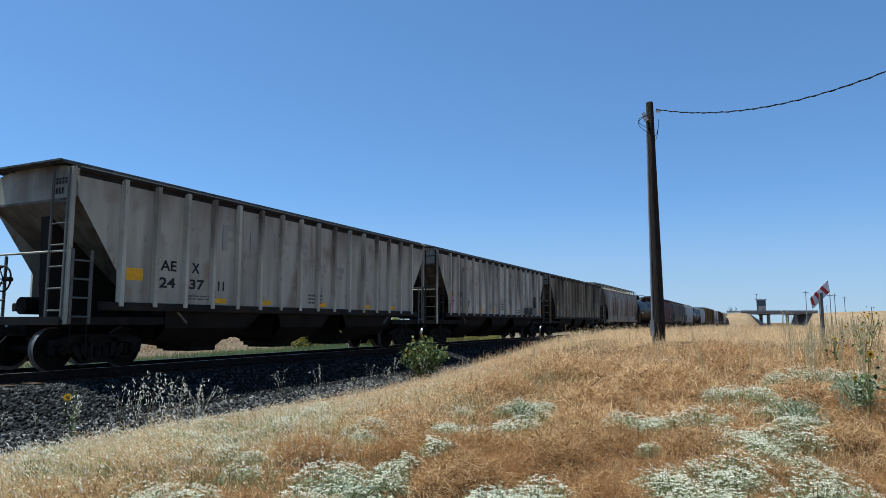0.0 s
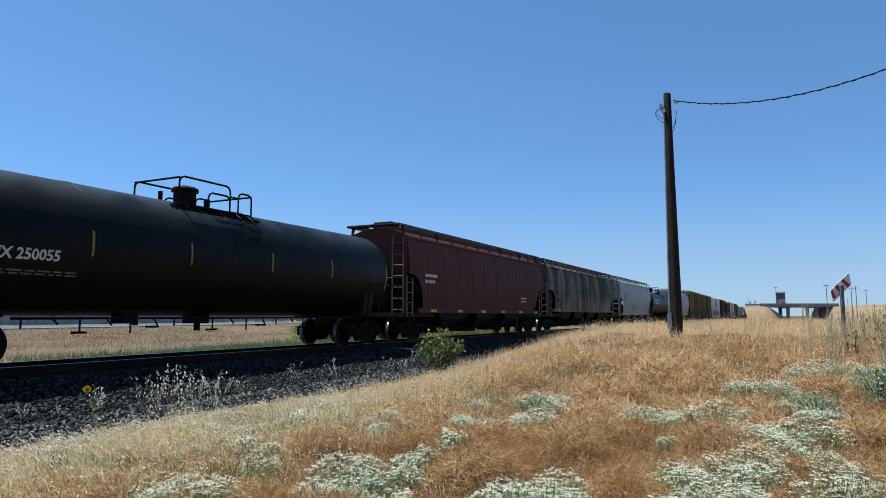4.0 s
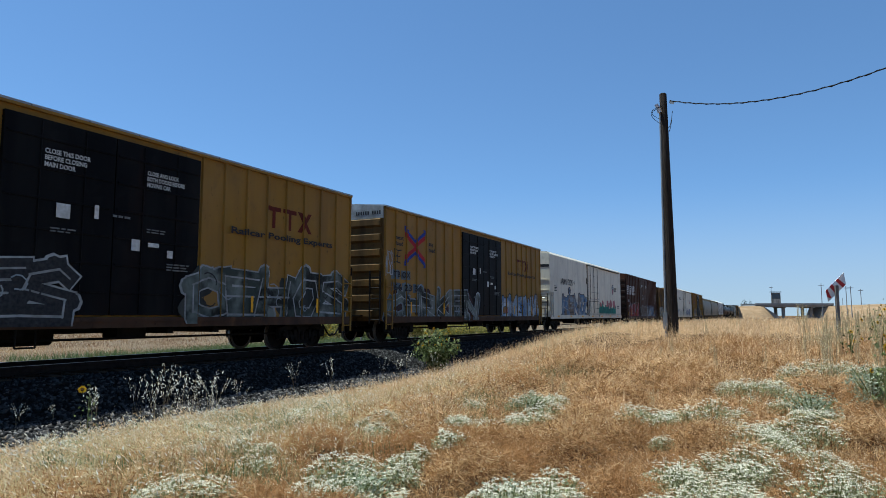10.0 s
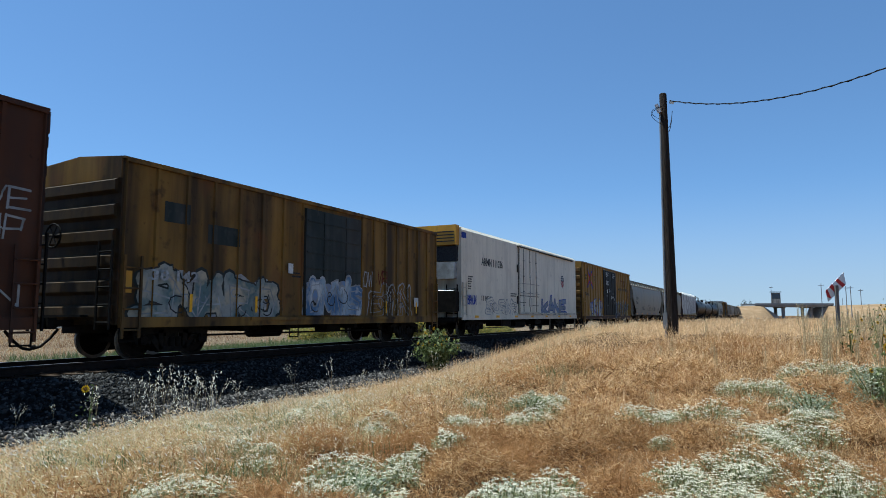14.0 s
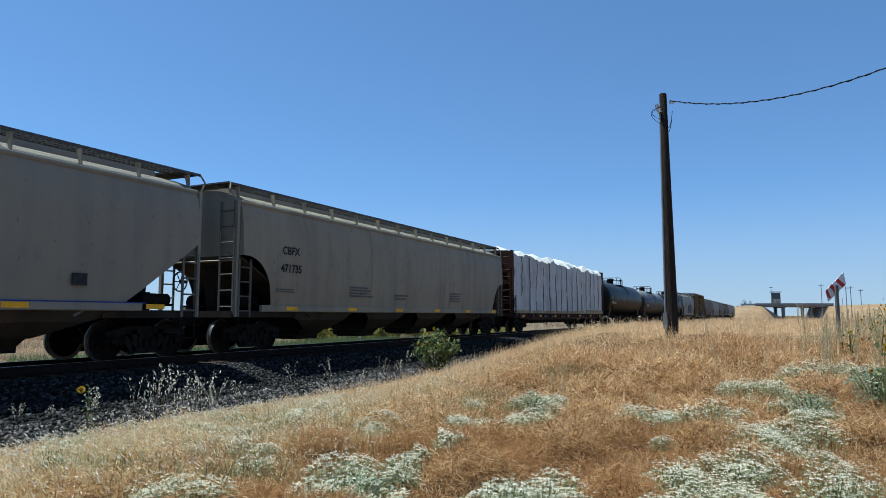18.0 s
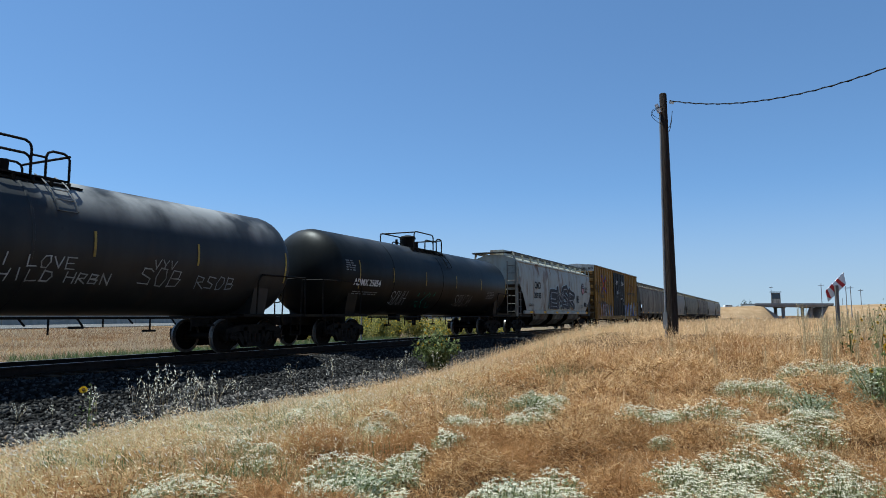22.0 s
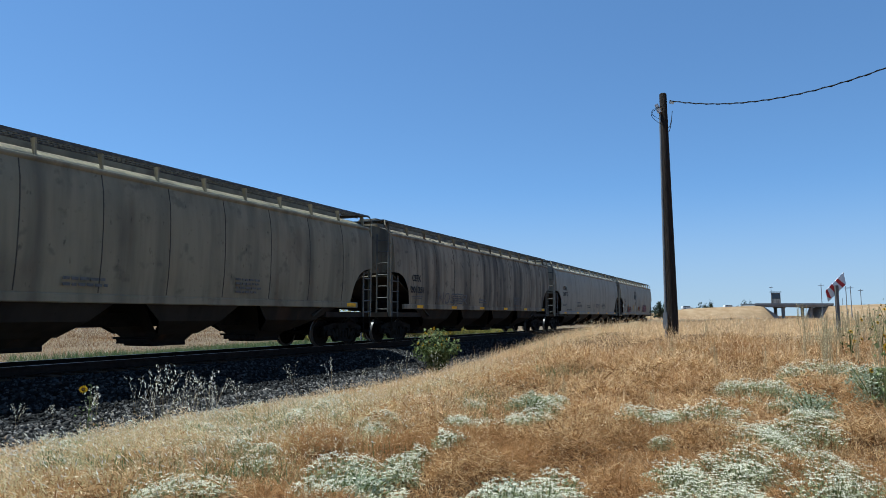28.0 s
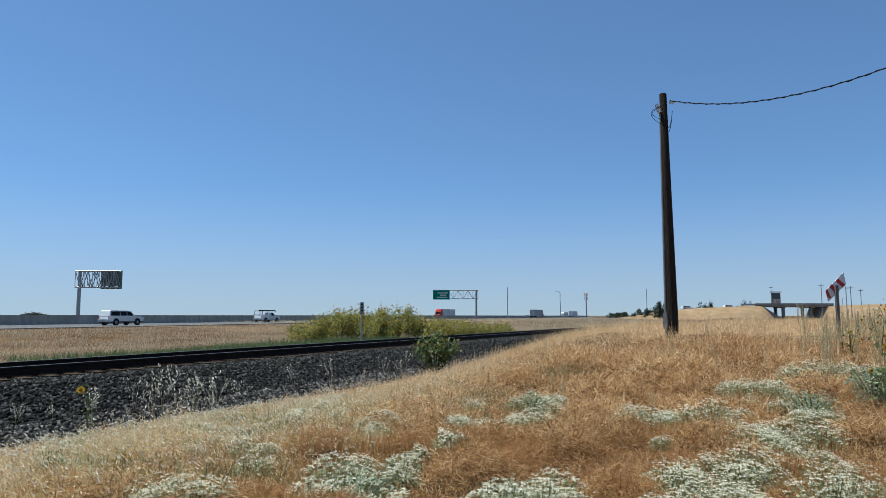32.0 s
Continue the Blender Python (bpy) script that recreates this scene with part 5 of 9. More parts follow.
                a0, a1, b0, b1 = u0 + (u1 - u0) * q / 2, u0 + (u1 - u0) * (q + 1) / 2, v0 + (v1 - v0) * q / 2, v0 + (v1 - v0) * (q + 1) / 2
                sm.add([(a0, surf(a0, z), z), (a1, surf(a1, z), z), (b1, surf(b1, z2), z2), (b0, surf(b0, z2), z2)], [(0, 1, 2, 3)])
        part("scuff", sm, M_SCUFF, car, "grey scuffed strip beside the strap")
        if i in (5, 6, 8, 9, 11, 13, 14):
            # rain stains that run aslant
            st, za = Mb(), rnd.uniform(2.9, 4.1)
            fall, t0 = rnd.uniform(.5, 1.1), rnd.uniform(.012, .028)
            px = [x0 + .06 + (x1 - x0 - .12) * k / 9 for k in range(10)]
            pz = [za - fall * (k / 9) ** 1.4 for k in range(10)]
            for k in range(9):
                t1, t2 = t0 * (.6 + .5 * math.sin(k)), t0 * (.6 + .5 * math.sin(k + 1))
                st.add([(px[k], surf(px[k], pz[k]), pz[k] - t1), (px[k + 1], surf(px[k + 1], pz[k + 1]), pz[k + 1] - t2), (px[k + 1], surf(px[k + 1], pz[k + 1]), pz[k + 1] + t2), (px[k], surf(px[k], pz[k]), pz[k] + t1)], [(0, 1, 2, 3)])
            part("stain", st, M_STAIN, car, "brownish slanting stain")
    for x in np.linspace(-half + 1.5, half - 2, 7):
        part("reflector", Mb().box(x, -1.53, .97, x + .4, -1.524, 1.08), M_YELLOWMARK, car, "small yellow reflective strip")
    for s in (-1, 1):
        part("truss_rod", Mb().tube([(s * 6.2, -1.32, .76), (s * 4.6, -1.3, .42), (0, -1.3, .36)], .018, 5).tube([(s * 2.2, -1.3, .78), (s * 2.2, -1.3, .38)], .02, 5).tube([(s * 4.6, -1.3, .78), (s * 4.6, -1.3, .42)], .02, 5), M_STEEL, car)
    running_gear(car, half, 2.3)
    for k, (x, w) in enumerate(((5.6, .8), (7.2, .5), (9.5, .8), (14.9, .7))):
        bars(car, -half + x, .95, w, .14, 1, -1.536, M_GREYPRINT, 40 + k)
    lettering(car, "00", -half + 3.4, -1.53, .93, .2, M_GREYPRINT)
    lettering(car, "71", -half + 4.5, -1.53, .9, .2, M_GREYPRINT)
    lettering(car, "WARNING", -half + 1.2, -1.53, .88, .09, M_GREYPRINT)
    return car


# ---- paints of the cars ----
# near-black: dust, and the shade under the cars put into the colour
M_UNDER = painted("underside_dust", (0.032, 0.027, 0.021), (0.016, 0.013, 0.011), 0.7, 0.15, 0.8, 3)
M_UNDERSHADE = painted("sooty_underside", (0.022, 0.019, 0.016), (0.012, 0.01, 0.009), 0.6, 0.1, 0.85, 6)
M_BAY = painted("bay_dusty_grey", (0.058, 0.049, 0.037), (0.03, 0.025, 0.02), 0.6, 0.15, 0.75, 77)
M_LADDER = painted("ladder_dull_grey", (0.145, 0.138, 0.12), (0.06, 0.05, 0.04), 0.6, 0.3, 0.6, 79)
M_WALK = plain("walk_grating", (0.07, 0.07, 0.07), (0.13, 0.13, 0.125), 7, 0.6, 0.3)
M_DIRTYWHITE = painted("dirty_white", (0.5, 0.5, 0.49), (0.1, 0.09, 0.08), 0.6, 0.2, 0.5, 4)
M_TARP = painted("white_tarp", (0.48, 0.52, 0.6), (0.24, 0.21, 0.16), 0.6, 0.12, 0.5, 71, 0.35)
M_SCUFF = painted("scuffed_tarp", (0.3, 0.31, 0.33), (0.2, 0.18, 0.15), 0.7, 0.05, 0.6, 73, 0.5)
M_STAIN = painted("stained_tarp", (0.34, 0.33, 0.31), (0.24, 0.2, 0.15), 0.6, 0.1, 0.6, 75, 0.5)
M_HEM = plain("tan_wrap_hem", (0.34, 0.25, 0.1), (0.42, 0.35, 0.2), 5, 0.7)
M_ORANGE = painted("orange_yellow_paint", (0.6, 0.3, 0.03), (0.1, 0.07, 0.04), 0.3, 0.1, 0.5, 2)
P_GREY = painted("hopper_grey_white", (0.39, 0.395, 0.372), (0.13, 0.105, 0.08), 0.5, 0.5, 0.6, 1, 0.4, runs=((0.09, 0.045, 0.025), 3.3, 4.6, 12.0))
P_SOILED = painted("hopper_soiled_white", (0.66, 0.635, 0.585), (0.05, 0.042, 0.035), 0.8, 0.2, 0.6, 5, 0.5, runs=((0.03, 0.026, 0.022), 1.9, 3.3, 9.0))
P_TAUPE = painted("hopper_taupe", (0.29, 0.268, 0.215), (0.06, 0.05, 0.042), 0.6, 0.4, 0.65, 8, runs=((0.045, 0.03, 0.019), 1.5, 2.8, 9.0))
P_RUSTY = painted("hopper_rust_run", (0.36, 0.345, 0.315), (0.085, 0.055, 0.032), 0.85, 0.4, 0.65, 11, 0.5, runs=((0.115, 0.05, 0.017), 1.66, 1.78, 3.9))
P_REDBROWN = painted("hopper_oxide_red", (0.085, 0.026, 0.019), (0.06, 0.03, 0.025), 0.5, 0.1, 0.6, 14)
P_STREAK = painted("hopper_black_streaked", (0.200, 0.190, 0.168), (0.018, 0.016, 0.015), 0.8, 0.15, 0.65, 17, 0.6, runs=((0.014, 0.012, 0.011), 1.7, 2.6, 9.0))
P_LIGHT = painted("hopper_clean_grey", (0.315, 0.338, 0.375), (0.27, 0.26, 0.245), 0.3, 0.02, 0.45, 20, 0.35)
P_LIGHT2 = painted("hopper_pale_grey", (0.225, 0.220, 0.205), (0.18, 0.17, 0.155), 0.4, 0.04, 0.5, 23, 0.4)
P_CREAM = painted("hopper_cream_grey", (0.250, 0.240, 0.207), (0.16, 0.14, 0.11), 0.45, 0.08, 0.55, 26, 0.4)
P_LAST = painted("hopper_warm_white", (0.31, 0.297, 0.262), (0.15, 0.13, 0.1), 0.5, 0.12, 0.55, 65, 0.4)
P_SOOTY = painted("hopper_sooty_grey", (0.215, 0.205, 0.165), (0.07, 0.062, 0.048), 0.6, 0.15, 0.6, 71, 0.5)
P_CREAM2 = painted("hopper_pale_cream", (0.28, 0.275, 0.255), (0.16, 0.14, 0.11), 0.45, 0.06, 0.55, 82, 0.35)
P_POST = painted("post_grey_white", (0.46, 0.465, 0.43), (0.13, 0.1, 0.08), 0.4, 0.3, 0.6, 91, 0.25, runs=((0.06, 0.03, 0.018), 2.5, 4.1, 12.0))
P_POST2 = painted("post_dull_white", (0.42, 0.41, 0.385), (0.08, 0.07, 0.06), 0.5, 0.1, 0.6, 94, 0.3)
P_SPOTTED = painted("hopper_white_rust_spots", (0.305, 0.342, 0.358), (0.22, 0.17, 0.1), 0.4, 0.85, 0.55, 29, 0.35)
P_DINGY = painted("hopper_dingy_grey", (0.210, 0.195, 0.165), (0.06, 0.052, 0.043), 0.7, 0.12, 0.65, 32, 0.6)
P_DINGY2 = painted("hopper_dark_dingy", (0.250, 0.228, 0.190), (0.045, 0.04, 0.034), 0.75, 0.15, 0.65, 35, 0.7)
# runs here pale the shell's top: its sheen is put into the paint
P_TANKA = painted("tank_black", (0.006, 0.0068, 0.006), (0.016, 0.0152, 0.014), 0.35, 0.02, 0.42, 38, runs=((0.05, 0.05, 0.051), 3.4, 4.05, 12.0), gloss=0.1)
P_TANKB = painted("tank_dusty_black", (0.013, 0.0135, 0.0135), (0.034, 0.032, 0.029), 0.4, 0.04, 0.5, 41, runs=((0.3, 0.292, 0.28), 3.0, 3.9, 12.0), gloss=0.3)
P_YELLOW = painted("boxcar_yellow", (0.278, 0.148, 0.021), (0.13, 0.08, 0.036), 0.35, 0.1, 0.55, 44, 0.4)
P_YELLOW2 = painted("boxcar_yellow_dull", (0.275, 0.146, 0.022), (0.11, 0.065, 0.025), 0.5, 0.25, 0.6, 47, 0.5)
P_OCHRE = painted("boxcar_ochre_worn", (0.215, 0.115, 0.021), (0.028, 0.021, 0.015), 0.85, 0.55, 0.65, 50, 0.72)
P_OXBROWN = painted("boxcar_brown", (0.074, 0.028, 0.013), (0.04, 0.025, 0.02), 0.5, 0.1, 0.6, 53)
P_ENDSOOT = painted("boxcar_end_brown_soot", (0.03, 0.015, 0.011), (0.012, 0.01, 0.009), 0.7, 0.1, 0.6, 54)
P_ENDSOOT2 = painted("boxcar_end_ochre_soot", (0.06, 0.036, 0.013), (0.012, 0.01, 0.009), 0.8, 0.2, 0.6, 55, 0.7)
# grimier, darker copy of the side yellow: the end's shade put into colour
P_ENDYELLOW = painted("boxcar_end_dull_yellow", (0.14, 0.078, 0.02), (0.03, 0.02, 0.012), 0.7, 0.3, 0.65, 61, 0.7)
P_LOWBROWN = painted("sill_dirty_brown", (0.07, 0.036, 0.02), (0.03, 0.02, 0.015), 0.6, 0.3, 0.65, 57)
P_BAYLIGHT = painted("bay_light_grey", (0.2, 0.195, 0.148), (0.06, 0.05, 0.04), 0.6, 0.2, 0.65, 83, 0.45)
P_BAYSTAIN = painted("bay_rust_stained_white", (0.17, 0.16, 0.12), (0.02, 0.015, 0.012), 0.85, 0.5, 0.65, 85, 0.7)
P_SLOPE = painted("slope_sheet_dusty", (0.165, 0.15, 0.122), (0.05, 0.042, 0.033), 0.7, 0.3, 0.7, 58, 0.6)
P_WHITE = painted("reefer_white", (0.615, 0.605, 0.575), (0.3, 0.262, 0.21), 0.36, 0.06, 0.45, 56, 0.3)
P_BULK = painted("flatcar_brown", (0.045, 0.02, 0.014), (0.05, 0.03, 0.025), 0.5, 0.3, 0.7, 59)
P_DOORGREEN = painted("door_faded_green", (0.020, 0.028, 0.026), (0.1, 0.09, 0.08), 0.4, 0.1, 0.6, 62)


def marks(*rows):
    return list(rows)


DOOR_A, DOOR_B = "CLOSE THIS DOOR\nBEFORE CLOSING\nMAIN DOOR", "CLOSE AND LOCK\nBOTH DOORS BEFORE\nMOVING CAR"
POOL_PRINT = [(8.0, 2.72, .5, .12, 2), (9.4, 3.2, .35, .1, 1), (10.3, 2.95, .5, .12, 2), (10.9, 2.1, .7, .2, 3), (8.2, 1.9, .4, .1, 1)]
POOL_PLATES = [(8.1, 3.02, .3, .3), (8.95, 3.1, .1, .3), (9.9, 2.5, .22, .26), (10.35, 2.62, .3, .1), (10.9, 2.4, .16, .18)]
HP = [(1.45, 1.72, .9, .14, 2), (5.3, 1.68, 1.3, .4, 4), (8.3, 1.65, 1.0, .25, 2), (13.2, 1.65, 1.1, .45, 4)]


def door_marks(z, spanish=False):
    out = [(DOOR_A, 7.8, z, .38, 1.0, M_WHITEPAINT), (DOOR_B, 10.25, z, .38, 1.1, M_WHITEPAINT)]
    return out + [("CIERRE ESTA PUERTA\nANTES DE CERRAR\nLA PUERTA PRINCIPAL", 7.75, z - .7, .36, 1.1, M_WHITEPAINT)] if spanish else out


